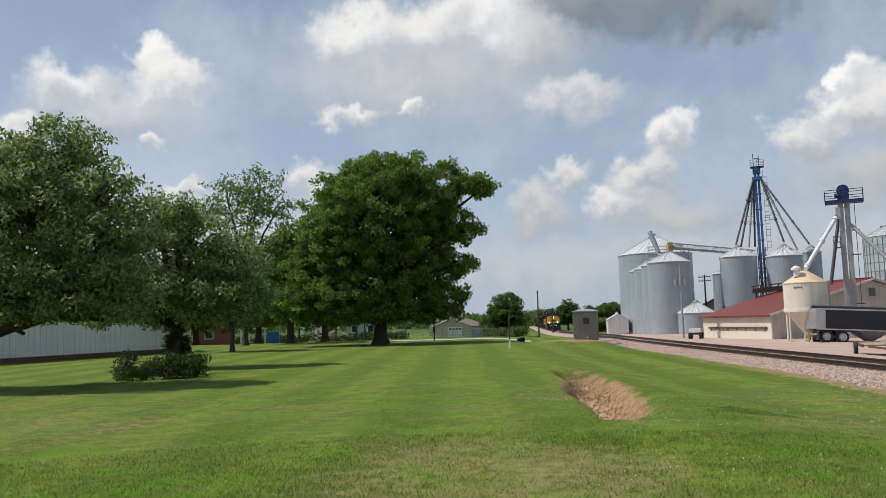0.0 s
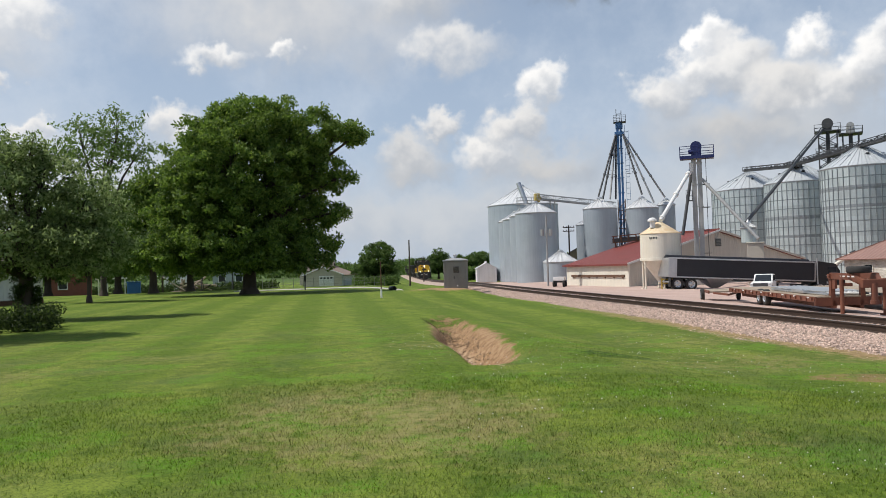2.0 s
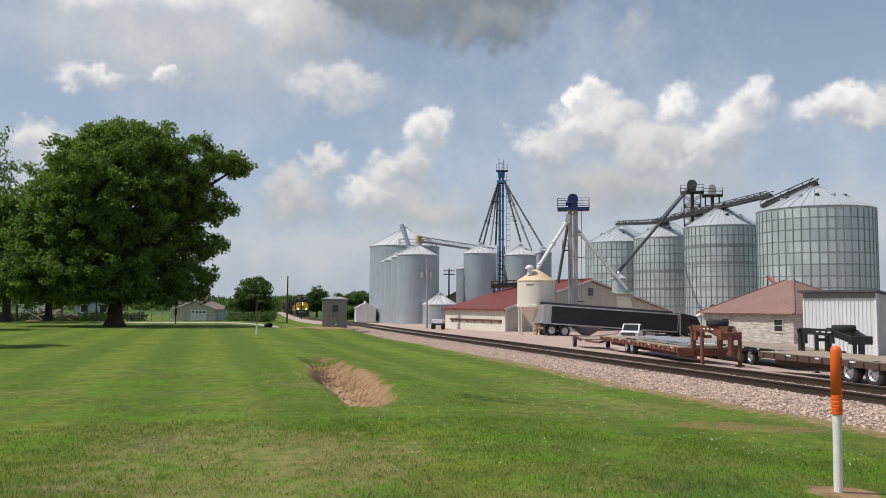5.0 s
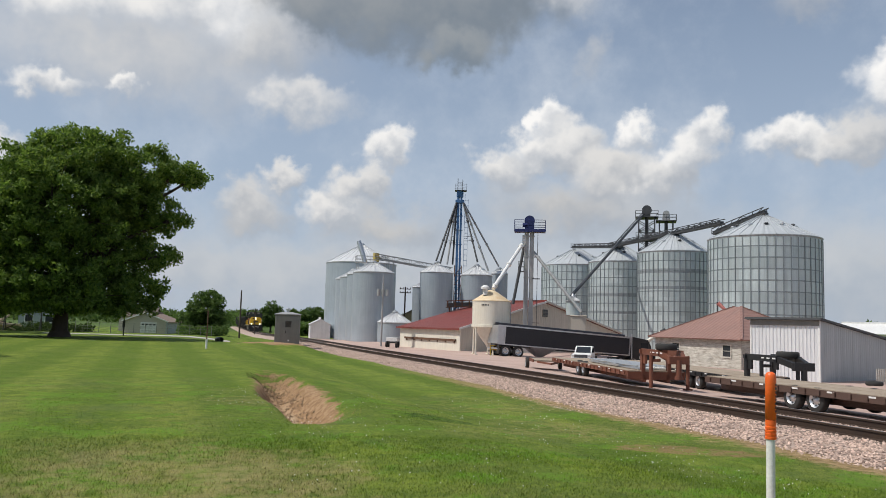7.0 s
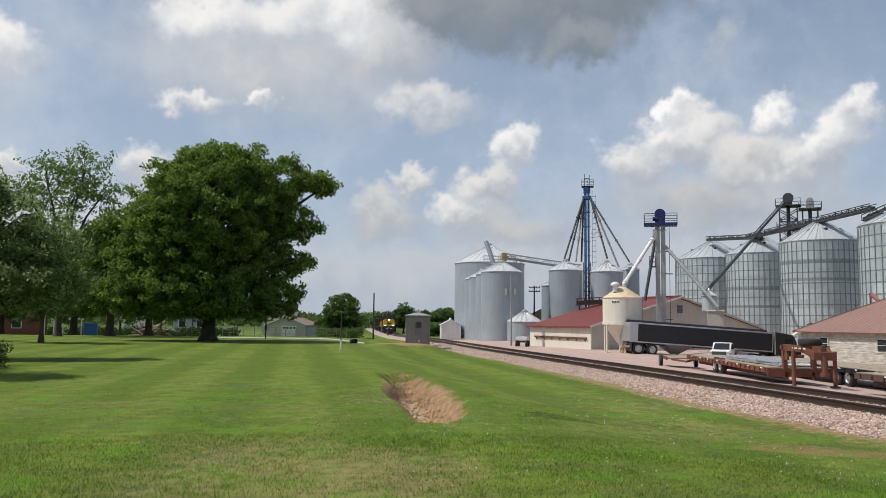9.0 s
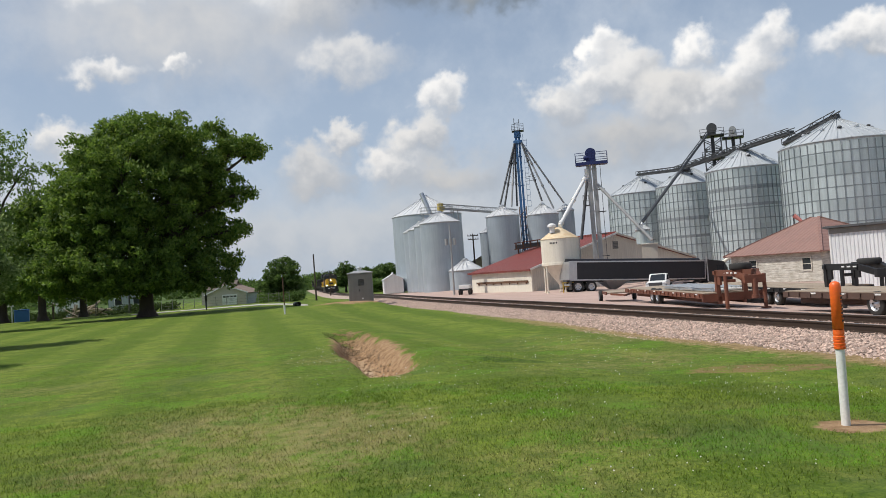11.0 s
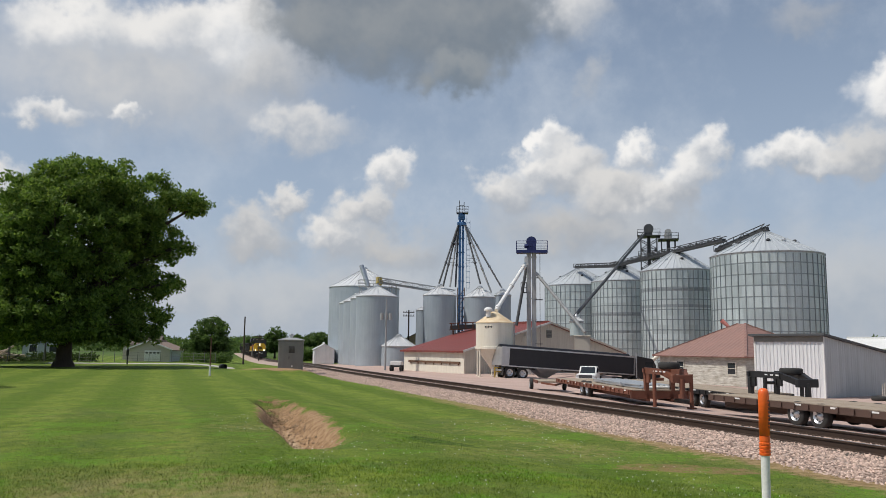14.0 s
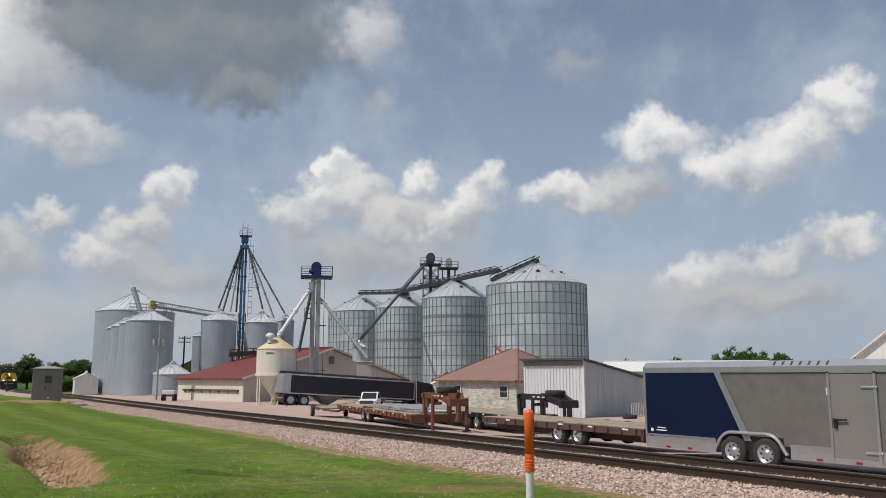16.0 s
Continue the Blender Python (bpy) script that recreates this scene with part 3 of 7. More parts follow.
def ground_z(x, y):
    """Height of the land: lawn at 0, a shallow swale beside the track, a washed-out ditch, and the lower lot beyond the track."""
    wx, x = x, x - track_x(y) + 13.1 if y > 45 and x > 10 else x
    z = 0.05 * noise.noise((wx * 0.09, y * 0.09, 0)) + 0.012 * noise.noise((x * 0.7, y * 0.7, 3))
    z -= 0.30 * smooth01(3.5, 9.5, x) * (1 - 0.8 * smooth01(44, 52, y) * (1 - smooth01(60, 75, y)) * (1 - smooth01(9.4, 10.0, x)))
    z -= 0.16 * math.exp(-((x - 6.3) / 1.3) ** 2) * smooth01(6, 16, y) * (1 - smooth01(38, 48, y))
    # ditch: axis leans to the right with distance
    ax = 2.92 + 0.07 * (y - 19.9) + 0.12 * math.sin(y * 0.9)
    side = 0.36 if x < ax else 0.62
    cut = math.exp(-(abs((x - ax) / side) ** 2.6) - ((y - 19.9) / 5.7) ** 6)
    z -= cut * (0.58 + 0.16 * noise.noise((x * 1.7, y * 0.8, 6.0)) + 0.05 * noise.noise((x * 4.5, y * 2.6, 2.0)))
    z += 0.20 * math.exp(-((x - 7.3) / 2.2) ** 4 - ((y - 53.6) / 1.9) ** 4)
    z += 0.05 * (1 - smooth01(9.6, 10.2, x)) * math.exp(-((x - 8.3) / 2.6) ** 4 - ((y - 55.8) / 2.6) ** 4)
    # a hollow far up the lawn before the roadside
    z -= 0.35 * math.exp(-((x - 7.0) / 3.0) ** 2 - ((y - 72) / 8.0) ** 2)
    z -= 0.9 * smooth01(78, 125, y) * (1 - smooth01(6, 10, x)) + 0.15 * smooth01(78, 125, y)
    z += track_z(y) * smooth01(6, 10, x) * (1 - smooth01(22, 30, x))
    right = smooth01(12.5, 15.5, x)
    z = z * (1 - right) + right * (-0.50 + track_z(y) * (1 - smooth01(22, 30, x)) - 0.30 * smooth01(17, 24, x) * (1 - smooth01(75, 100, y)) + 0.02 * noise.noise((x * 0.4, y * 0.4, 9)))
    # the lot dips where the grain trailer stands
    u, v = wx - 27.6, y - 59.0
    z -= 0.80 * smooth01(1, 11, u) * (1 - smooth01(20, 30, u)) * math.exp(-(v / 8.0) ** 4)
    return z


def grid_axis(*spans):
    out = []
    for a, b, n in spans:
        out += [a + (b - a) * i / n for i in range(n)]
    return out + [spans[-1][1]]


def build_ground():
    xs = grid_axis((-3000, -300, 6), (-300, -60, 8), (-60, -16, 22), (-16, 1, 34), (1, 6, 60), (6, 15.5, 24), (15.5, 30, 29), (30, 90, 20), (90, 300, 7), (300, 3000, 6))
    ys = grid_axis((-3000, -200, 5), (-200, -20, 6), (-20, 4, 16), (4, 10, 15), (10, 28, 80), (28, 70, 60), (70, 130, 30), (130, 400, 10), (400, 3000, 8))
    nx, ny = len(xs), len(ys)
    verts = [(x, y, ground_z(x, y)) for y in ys for x in xs]
    faces, idx = [], []
    for j in range(ny - 1):
        for i in range(nx - 1):
            faces.append((j * nx + i, j * nx + i + 1, (j + 1) * nx + i + 1, (j + 1) * nx + i))
            cx, cy = (xs[i] + xs[i + 1]) / 2, (ys[j] + ys[j + 1]) / 2
            idx.append(1 if 14.0 < cx - track_x(cy) + 13.1 < 70 and -60 < cy < 128 else 0)
    me = bpy.data.meshes.new("ground")
    me.from_pydata(verts, [], faces)
    me.materials.append(M_lawn)
    me.materials.append(M_gravel)
    me.polygons.foreach_set("material_index", idx)
    me.polygons.foreach_set("use_smooth", [True] * len(faces))
    return tagged(new("ground", me), "mown green lawn with dry patches beside a reddish gravel lot", "ground", kind="structure")


build_ground()

# ---------------------------------------------------------------- railway
TRACK_Y0 = -40.0


def along_track(bm, outline, off=0.0):
    """An outline in x and z, drawn out along the centre line of the track."""
    ys = [TRACK_Y0, 0.0, 30.0] + [45.0 + 5.0 * i for i in range(58)]
    rings = [[bm.verts.new((track_x(y) + off + x, y, track_z(y) + z)) for x, z in outline] for y in ys]
    n = len(outline)
    for a, b in zip(rings, rings[1:]):
        for i in range(n):
            bm.faces.new((a[i], b[i], b[(i + 1) % n], a[(i + 1) % n]))
    bm.faces.new(rings[0])
    bm.faces.new(rings[-1][::-1])
    bmesh.ops.recalc_face_normals(bm, faces=bm.faces)
    return bm


def build_railway():
    bm = B()
    along_track(bm, [(-3.4, -0.62), (-3.1, -0.36), (-1.85, -0.19), (1.75, -0.19), (2.6, -0.52), (2.8, -0.75)])
    bed = tagged(new("ballast_bed", mesh_of("ballast_bed", bm, M_ballast)), "pinkish crushed stone ballast bank under the railway", "ballast", kind="structure")
    # loose stones on the near stretch
    rng = np.random.default_rng(5)
    n = 84000
    y = 2 + 68 * rng.random(n) ** 1.6
    x = 9.55 + 5.8 * rng.random(n)
    bend = np.array([track_x(q) - 13.1 for q in y])
    zt = np.interp(x, [9.5, 10.0, 11.25, 14.85, 15.7], [-0.33, -0.35, -0.19, -0.19, -0.5])
    octa = np.array([(1, 0, 0), (-1, 0, 0), (0, 1, 0), (0, -1, 0), (0, 0, 1), (0, 0, -1)], float)
    tri = np.array([(0, 2, 4), (2, 1, 4), (1, 3, 4), (3, 0, 4), (2, 0, 5), (1, 2, 5), (3, 1, 5), (0, 3, 5)])
    s = (0.019 + 0.024 * rng.random((n, 1, 1))) * (0.6 + 0.8 * rng.random((n, 6, 1)))
    ang = rng.random(n) * 6.283
    rot = np.zeros((n, 3, 3))
    rot[:, 0, 0], rot[:, 0, 1], rot[:, 1, 0], rot[:, 1, 1], rot[:, 2, 2] = np.cos(ang), -np.sin(ang), np.sin(ang), np.cos(ang), 0.75
    v = np.einsum("nij,nkj->nki", rot, octa[None] * s) + np.stack([x + bend, y, zt + 0.008], 1)[:, None]
    f = (tri[None] + 6 * np.arange(n)[:, None, None]).reshape(-1, 3)
    me = bpy.data.meshes.new("ballast_stones")
    me.from_pydata(v.reshape(-1, 3).tolist(), [], f.tolist())
    me.materials.append(M_stone)
    st = new("ballast_stones", me)
    st.parent = bed
    tagged(st, "loose pink and grey crushed stones", kind="stuff")
    track = thing("railway_track", pose(0, 0, 0), "railway track with brown steel rails on dark wooden ties", "railway track", kind="structure")
    for sx in (-0.753, 0.753):
        bm = B()
        along_track(bm, [(-0.07, -0.172), (0.07, -0.172), (0.07, -0.160), (0.014, -0.145), (0.012, -0.045), (0.036, -0.036), (0.036, -0.006),
                   (0.028, -0.001), (-0.028, -0.001), (-0.036, -0.006), (-0.036, -0.036), (-0.012, -0.045), (-0.014, -0.145), (-0.07, -0.160)], sx)
        rail = part("rail", bm, M_rail, track)
        bm = B()
        along_track(bm, [(-0.026, -0.003), (0.026, -0.003), (0.024, 0.0015), (-0.024, 0.0015)], sx)
        part("running_surface", bm, M_railtop, rail, "worn bright running surface")
    bm = B()
    box(bm, (0, 0, -0.26), (2.6, 0.23, 0.17), bevel=0.012)
    tie = mesh_of("tie", bm, M_tie)
    for i in range(290):
        y = -4 + 0.5 * i
        part("tie", tie, None, track, m=pose(track_x(y) + random.uniform(-0.04, 0.04), y, track_z(y) + random.uniform(-0.01, 0.004), 0, 0, track_turn(y) + random.uniform(-1, 1)))


build_railway()


# ---------------------------------------------------------------- grain bins
def grain_bin(name, x, y, r, eave, rise, wall_mat, label, stiff=0, rings=0, vents=0, base=None, seg=64, cap=0.35, turn=0.0, belts=()):
    """A steel bin: wall, eave band, ribbed cone roof with a cap, seams, stiffeners, roof vents."""
    z0 = ground_z(x, y) if base is None else base
    roof_mat = M_bigroof if stiff else M_binroof
    root = thing(name, pose(x, y, z0, 0, 0, turn), label, "grain bin", "grain bins")
    h = eave - z0
    part("wall", lathe(B(), [(r, -0.05), (r, h)], seg), wall_mat, root, smooth=True)
    roof = part("roof", lathe(B(), [(r + 0.08, h - 0.03), (r + 0.08, h + 0.03), (cap, h + rise - 0.02), (cap, h + rise)], seg, True), roof_mat, root)
    nr = 30 if r > 4 else 18
    bm = B()
    beam(bm, (r + 0.06, 0, h + 0.06), (cap, 0, h + rise + 0.03), 0.05, 0.07)
    rib = mesh_of("roof_rib", bm, roof_mat)
    for i in range(nr):
        part("roof_rib", rib, None, roof, m=pose(0, 0, 0, 0, 0, 360 * i / nr))
    bm = B()
    lathe(bm, [(cap + 0.08, h + rise - 0.05), (cap + 0.08, h + rise + 0.12), (cap * 0.6, h + rise + 0.3), (0, h + rise + 0.36)], 20)
    part("roof_cap", bm, M_chrome, root)
    part("eave_band", lathe(B(), [(r + 0.02, h - 0.16), (r + 0.03, h - 0.15), (r + 0.03, h - 0.02)], seg), M_steel, root)
    if rings:
        for k in range(1, rings):
            zz = h * k / rings
            part("ring_seam", lathe(B(), [(r + 0.004, zz - 0.056), (r + 0.02, zz - 0.05), (r + 0.02, zz + 0.05), (r + 0.004, zz + 0.056)], seg), M_seam, root)
    for f, bh in belts:
        part("dark_belt", lathe(B(), [(r + 0.003, h * f), (r + 0.006, h * f + 0.01), (r + 0.006, h * f + bh)], seg), M_belt, root, "darker weathered belt of sheets", smooth=True)
    if stiff:
        bm = B()
        box(bm, (r + 0.035, 0, h / 2 - 0.1), (0.055, 0.085, h - 0.25))
        sm = mesh_of("stiffener", bm, M_seam)
        for i in range(stiff):
            part("stiffener", sm, None, root, m=pose(0, 0, 0, 0, 0, 360 * (i + 0.5) / stiff))
    for i in range(vents):
        a = 2 * math.pi * i / vents + 0.4
        f = 0.45
        rr, zz = r * (1 - f), h + rise * f
        bm = B()
        rod(bm, (0, 0, -0.1), (0, 0, 0.22), 0.15, seg=12)
        rod(bm, (0, 0, 0.2), (0, 0, 0.34), 0.25, 0.12, seg=12)
        part("roof_vent", bm, M_dark if i % 2 else M_chrome, root, m=pose(rr * math.cos(a), rr * math.sin(a), zz, 0, 0, math.degrees(a)))
    return root


def ladder(bm, x, y, z0, z1, w=0.4):
    for s in (-w / 2, w / 2):
        beam(bm, (x, y + s, z0), (x, y + s, z1), 0.045, 0.045)
    n = int((z1 - z0) / 0.4)
    for i in range(n):
        z = z0 + (i + 0.5) * (z1 - z0) / n
        rod(bm, (x, y - w / 2, z), (x, y + w / 2, z), 0.018, seg=6)


# old grey group beside the track
GREY = "weathered grey corrugated steel grain bin with a pale conical roof"
grain_bin("grain_bin", *spot(13.78, 128), 5.6, 11.1, 3.1, M_galv, "large " + GREY, seg=72)
for b, d, r, e in ((14.68, 107, 2.74, 8.45), (14.18, 113.2, 2.72, 8.5), (13.60, 119.0, 2.66, 8.4), (13.22, 124.6, 2.62, 8.3)):
    grain_bin("grain_bin", *spot(b, d - (2 if d > 119 else 0)), r, e, 1.35, M_galv, "narrow " + GREY)
grain_bin("grain_bin", *spot(16.32, 103), 2.2, 1.86, 1.25, M_galv, "squat grey steel bin with a wide pale conical roof")
for b, d, r, e in ((19.23, 112, 2.33, 9.05), (22.12, 112, 2.2, 8.85), (23.75, 118, 1.25, 9.55), (18.25, 121, 1.55, 7.35)):
    grain_bin("grain_bin", *spot(b, d), r, e, 1.35 if r > 2 else 0.7, M_galv, GREY)
# four large bins with stiffeners
BIG = "large galvanized corrugated grain bin with stiffeners and ribbed cone roof"
grain_bin("grain_bin", *spot(41.75, 88), 5.5, 11.45, 2.6, M_galv_new, BIG, 46, 11, 12, seg=96)
grain_bin("grain_bin", *spot(35.98, 103), 4.5, 11.5, 2.7, M_galv_new, BIG, 44, 10, 8, seg=96, belts=((0.78, 0.5), (0.62, 0.35)))
grain_bin("grain_bin", *spot(32.34, 118), 4.65, 11.5, 2.7, M_galv_new, BIG, 44, 10, 8, seg=96, belts=((0.58, 0.5), (0.38, 0.4)))
grain_bin("grain_bin", *spot(29.25, 132), 5.66, 12.0, 3.1, M_galv_new, BIG, 44, 10, 8, seg=96)


# ---------------------------------------------------------------- elevator legs, spouts and conveyors
def railing(bm, x0, y0, x1, y1, z, h=1.05, r=0.022):
    pts = [(x0, y0), (x1, y0), (x1, y1), (x0, y1)]
    for (ax, ay), (bx, by) in zip(pts, pts[1:] + pts[:1]):
        for k in (0.5, 1.0):
            rod(bm, (ax, ay, z + h * k), (bx, by, z + h * k), r, seg=6)
        for f in (0, 0.5):
            px, py = ax + (bx - ax) * f, ay + (by - ay) * f
            rod(bm, (px, py, z), (px, py, z + h), r, seg=6)


def truss(bm, a, b, w=0.7, h=0.8, t=0.07):
    """A lattice bridge between two points."""
    a, b = Vector(a), Vector(b)
    d = (b - a).normalized()
    side = d.cross(Vector((0, 0, 1))).normalized() * w / 2
    up = Vector((0, 0, h))
    n = max(3, int((b - a).length / 1.2))
    for s in (-1, 1):
        for u in (0, 1):
            beam(bm, a + side * s + up * u, b + side * s + up * u, t, t)
        for i in range(n):
            p, q = a + (b - a) * (i / n) + side * s, a + (b - a) * ((i + 1) / n) + side * s
            beam(bm, p + up * (i % 2), q + up * ((i + 1) % 2), t * 0.7, t * 0.7)
            beam(bm, p, p + up, t * 0.7, t * 0.7)
    return bm


def build_blue_leg():
    x, y = spot(20.75, 115)
    root = thing("bucket_elevator", pose(x, y, -0.6, 0, 0, -20.75), "tall blue bucket elevator leg with spouts fanning to the bins", "bucket elevator")
    bm = B()
    for sx in (-0.5, 0.5):
        for sy in (-0.5, 0.5):
            beam(bm, (sx, sy, 0), (sx, sy, 11), 0.11, 0.11)
    for i in range(8):
        z = 0.4 + i * 1.3
        for s in (-0.5, 0.5):
            beam(bm, (-0.5, s, z), (0.5, s, z + 1.3), 0.07, 0.07)
            beam(bm, (s, -0.5, z + 1.3), (s, 0.5, z), 0.07, 0.07)
            beam(bm, (-0.5, s, z), (0.5, s, z), 0.07, 0.07)
    part("support_frame", bm, M_rust, root, "rusty lattice support")
    bm = B()
    box(bm, (-0.22, 0, 10.6), (0.36, 0.5, 21.2), bevel=0.02)
    box(bm, (0.22, 0, 10.6), (0.30, 0.5, 21.2), bevel=0.02)
    for i in range(10):
        box(bm, (0, 0, 1.5 + i * 2.1), (0.98, 0.56, 0.07))
    part("trunk", bm, M_blue, root)
    bm = B()
    ladder(bm, 0.75, 0, 10.5, 21.5, 0.5)
    for i in range(13):
        z = 11 + i * 0.8
        for s in (-0.32, 0.32):
            beam(bm, (0.75, s, z), (1.25, s * 0.8, z), 0.03, 0.03)
        beam(bm, (1.25, -0.26, z), (1.25, 0.26, z), 0.03, 0.03)
    for s in (-0.26, 0.26):
        beam(bm, (1.25, s, 11), (1.25, s, 20.8), 0.03, 0.03)
    part("caged_ladder", bm, M_blue, root)
    bm = B()
    box(bm, (0, 0, 21.5), (1.0, 0.8, 0.9), bevel=0.12)
    box(bm, (0, 0, 20.4), (1.3, 1.0, 0.5), bevel=0.1)
    rod(bm, (-0.1, -0.5, 21.7), (-0.1, 0.5, 21.7), 0.38, seg=18)
    part("head", bm, M_blue, root)
    bm = B()
    box(bm, (0.1, 0, 22.0), (1.7, 1.5, 0.06))
    railing(bm, -0.75, -0.75, 0.95, 0.75, 22.0, 0.9)
    rod(bm, (-0.35, 0, 22), (-0.35, 0, 23.9), 0.05, seg=6)
    rod(bm, (0.35, 0, 22), (0.35, 0, 23.7), 0.05, seg=6)
    beam(bm, (-0.35, 0, 23.2), (0.35, 0, 23.2), 0.08, 0.08)
    part("top_platform", bm, M_dark, root)
    inv = root.matrix_basis.inverted()
    for b, d, z, s in ((19.15, 111, 10.7, -1), (19.45, 112, 10.4, -1), (19.95, 113, 10.4, -1), (20.35, 113, 10.4, -1), (22.15, 111, 10.7, 1), (22.95, 114, 9.7, 1), (23.7, 117, 10.6, 1)):
        px, py = spot(b, d)
        a, e = Vector((0.45 * s, -0.3, 20.4)), inv @ Vector((px, py, z))
        bm = B()
        rod(bm, a, e, 0.13, seg=10)
        for f in (0.33, 0.66):
            q = a.lerp(e, f)
            rod(bm, q - (e - a).normalized() * 0.12, q + (e - a).normalized() * 0.12, 0.19, seg=10)
        part("spout", bm, M_dark if int(b * 20) % 3 else M_steel, root)
    for sx in (-1, 1):
        bm = B()
        for f in (0.52, 0.58):
            z = 20.4 - 10 * f
            rod(bm, (sx * 0.6, -0.3, z), (sx * 3.0 * f * 1.3, -0.6, z + 0.1), 0.03, seg=6)
            rod(bm, (sx * 2.1 * f * 1.3, -1.0, z + 0.2), (sx * 3.0 * f * 1.3, 0.4, z + 0.6), 0.03, seg=6)
        part("spout_brace", bm, M_dark, root)


def build_white_leg():
    x, y = spot(25.83, 80)
    z0 = ground_z(x, y)
    root = thing("bucket_elevator", pose(x, y, z0, 0, 0, -25.83), "grey galvanized bucket elevator leg with navy head and railed platform", "bucket elevator")
    top = 11.4 - z0
    bm = B()
    box(bm, (-0.26, 0, top / 2), (0.44, 0.6, top), bevel=0.02)
    box(bm, (0.26, 0, top / 2), (0.44, 0.6, top), bevel=0.02)
    for i in range(6):
        box(bm, (0, 0, 1.2 + i * 2.1), (1.04, 0.68, 0.07))
    part("trunk", bm, M_steel, root)
    bm = B()
    box(bm, (0.05, 0, top), (3.1, 1.7, 0.16))
    box(bm, (0.05, -0.86, top), (3.14, 0.03, 0.3))
    part("platform", bm, M_navy, root)
    bm = B()
    railing(bm, -1.5, -0.85, 1.6, 0.85, top, 1.05, 0.028)
    part("railing", bm, M_navy, root)
    bm = B()
    box(bm, (0, 0, top + 0.55), (0.95, 0.7, 1.0), bevel=0.08)
    rod(bm, (0, -0.36, top + 1.05), (0, 0.36, top + 1.05), 0.52, seg=24)
    rod(bm, (-0.7, -0.2, top + 0.6), (-0.3, -0.2, top + 0.6), 0.22, seg=14)
    part("head", bm, M_navy, root)
    bm = B()
    ladder(bm, 0.85, 0, 0.5, top, 0.45)
    for i in range(4):
        z = 3 + i * 2.2
        box(bm, (0.75, 0, z), (0.75, 0.6, 0.06))
    part("ladder", bm, M_dark, root)
    bm = B()
    box(bm, (-0.75, -0.1, 6.1 - z0 + 1.2), (0.6, 0.9, 0.07))
    railing(bm, -1.05, -0.5, -0.5, 0.4, 6.1 - z0 + 1.2, 1.0)
    part("rest_platform", bm, M_dark, root)
    inv = root.matrix_basis.inverted()
    def world_pt(b, d, z):
        px, py = spot(b, d)
        return inv @ Vector((px, py, z))
    a = Vector((-0.6, -0.2, 10.2 - z0))
    bm = B()
    box(bm, (-0.5, -0.1, 10.5 - z0), (0.4, 0.5, 0.9), bevel=0.05)
    rod(bm, a, world_pt(23.30, 72.2, 5.15), 0.17, seg=14)
    e = world_pt(23.30, 72.2, 5.15)
    for f in (0.08, 0.5, 0.95):
        q = a.lerp(e, f)
        rod(bm, q - (e - a).normalized() * 0.14, q + (e - a).normalized() * 0.14, 0.24, seg=14)
    part("spout", bm, M_white, root, "bright white spout")
    bm = B()
    rod(bm, (-0.5, 0, 9.9 - z0), world_pt(24.75, 79, 4.0), 0.15, seg=12)
    part("spout", bm, M_dark, root)
    bm = B()
    rod(bm, (0.45, -0.1, 9.3 - z0), world_pt(29.6, 77.5, 3.35), 0.16, seg=12)
    part("spout", bm, M_steel, root)


def build_dark_tower():
    x, y = spot(34.1, 126)
    root = thing("bucket_elevator", pose(x, y, -0.8, 0, 0, -34.1), "dark steel elevator tower with round heads and catwalks", "bucket elevator")
    for name, ox, top, w in (("tower_frame", 0.0, 20.0, 2.4), ("tower_frame", 2.9, 19.4, 2.0)):
        bm = B()
        for sx in (-w / 2, w / 2):
            for sy in (-w / 2, w / 2):
                beam(bm, (ox + sx, sy, 0), (ox + sx, sy, top), 0.17, 0.17)
        for i in range(int(top / 1.5)):
            z = i * 1.5
            for s in (-w / 2, w / 2):
                beam(bm, (ox - w / 2, s, z), (ox + w / 2, s, z + 1.5), 0.11, 0.11)
                beam(bm, (ox + w / 2, s, z), (ox - w / 2, s, z + 1.5), 0.11, 0.11)
                beam(bm, (ox - w / 2, s, z), (ox + w / 2, s, z), 0.11, 0.11)
                beam(bm, (ox + s, -w / 2, z), (ox + s, w / 2, z + 1.5), 0.07, 0.07)
        part(name, bm, M_dark, root)
        bm = B()
        box(bm, (ox, 0, top / 2), (0.5, 0.5, top))
        part("trunk", bm, M_dark, root)
        bm = B()
        box(bm, (ox, 0, top + 0.05), (w + 1.0, w + 0.8, 0.1))
        railing(bm, ox - w / 2 - 0.5, -w / 2 - 0.4, ox + w / 2 + 0.5, w / 2 + 0.4, top, 1.0, 0.03)
        part("platform", bm, M_dark, root)
        bm = B()
        box(bm, (ox, 0, top - 3.4), (w + 0.8, w + 0.6, 0.1))
        railing(bm, ox - w / 2 - 0.4, -w / 2 - 0.3, ox + w / 2 + 0.4, w / 2 + 0.3, top - 3.4, 1.0, 0.03)
        part("lower_platform", bm, M_dark, root)
        bm = B()
        rod(bm, (ox, -0.45, top + 1.25), (ox, 0.45, top + 1.25), 0.74 if not ox else 0.5, seg=22)
        box(bm, (ox, 0, top + 0.6), (1.1, 0.8, 1.0), bevel=0.1)
        part("head", bm, M_dark if not ox else M_steel, root)


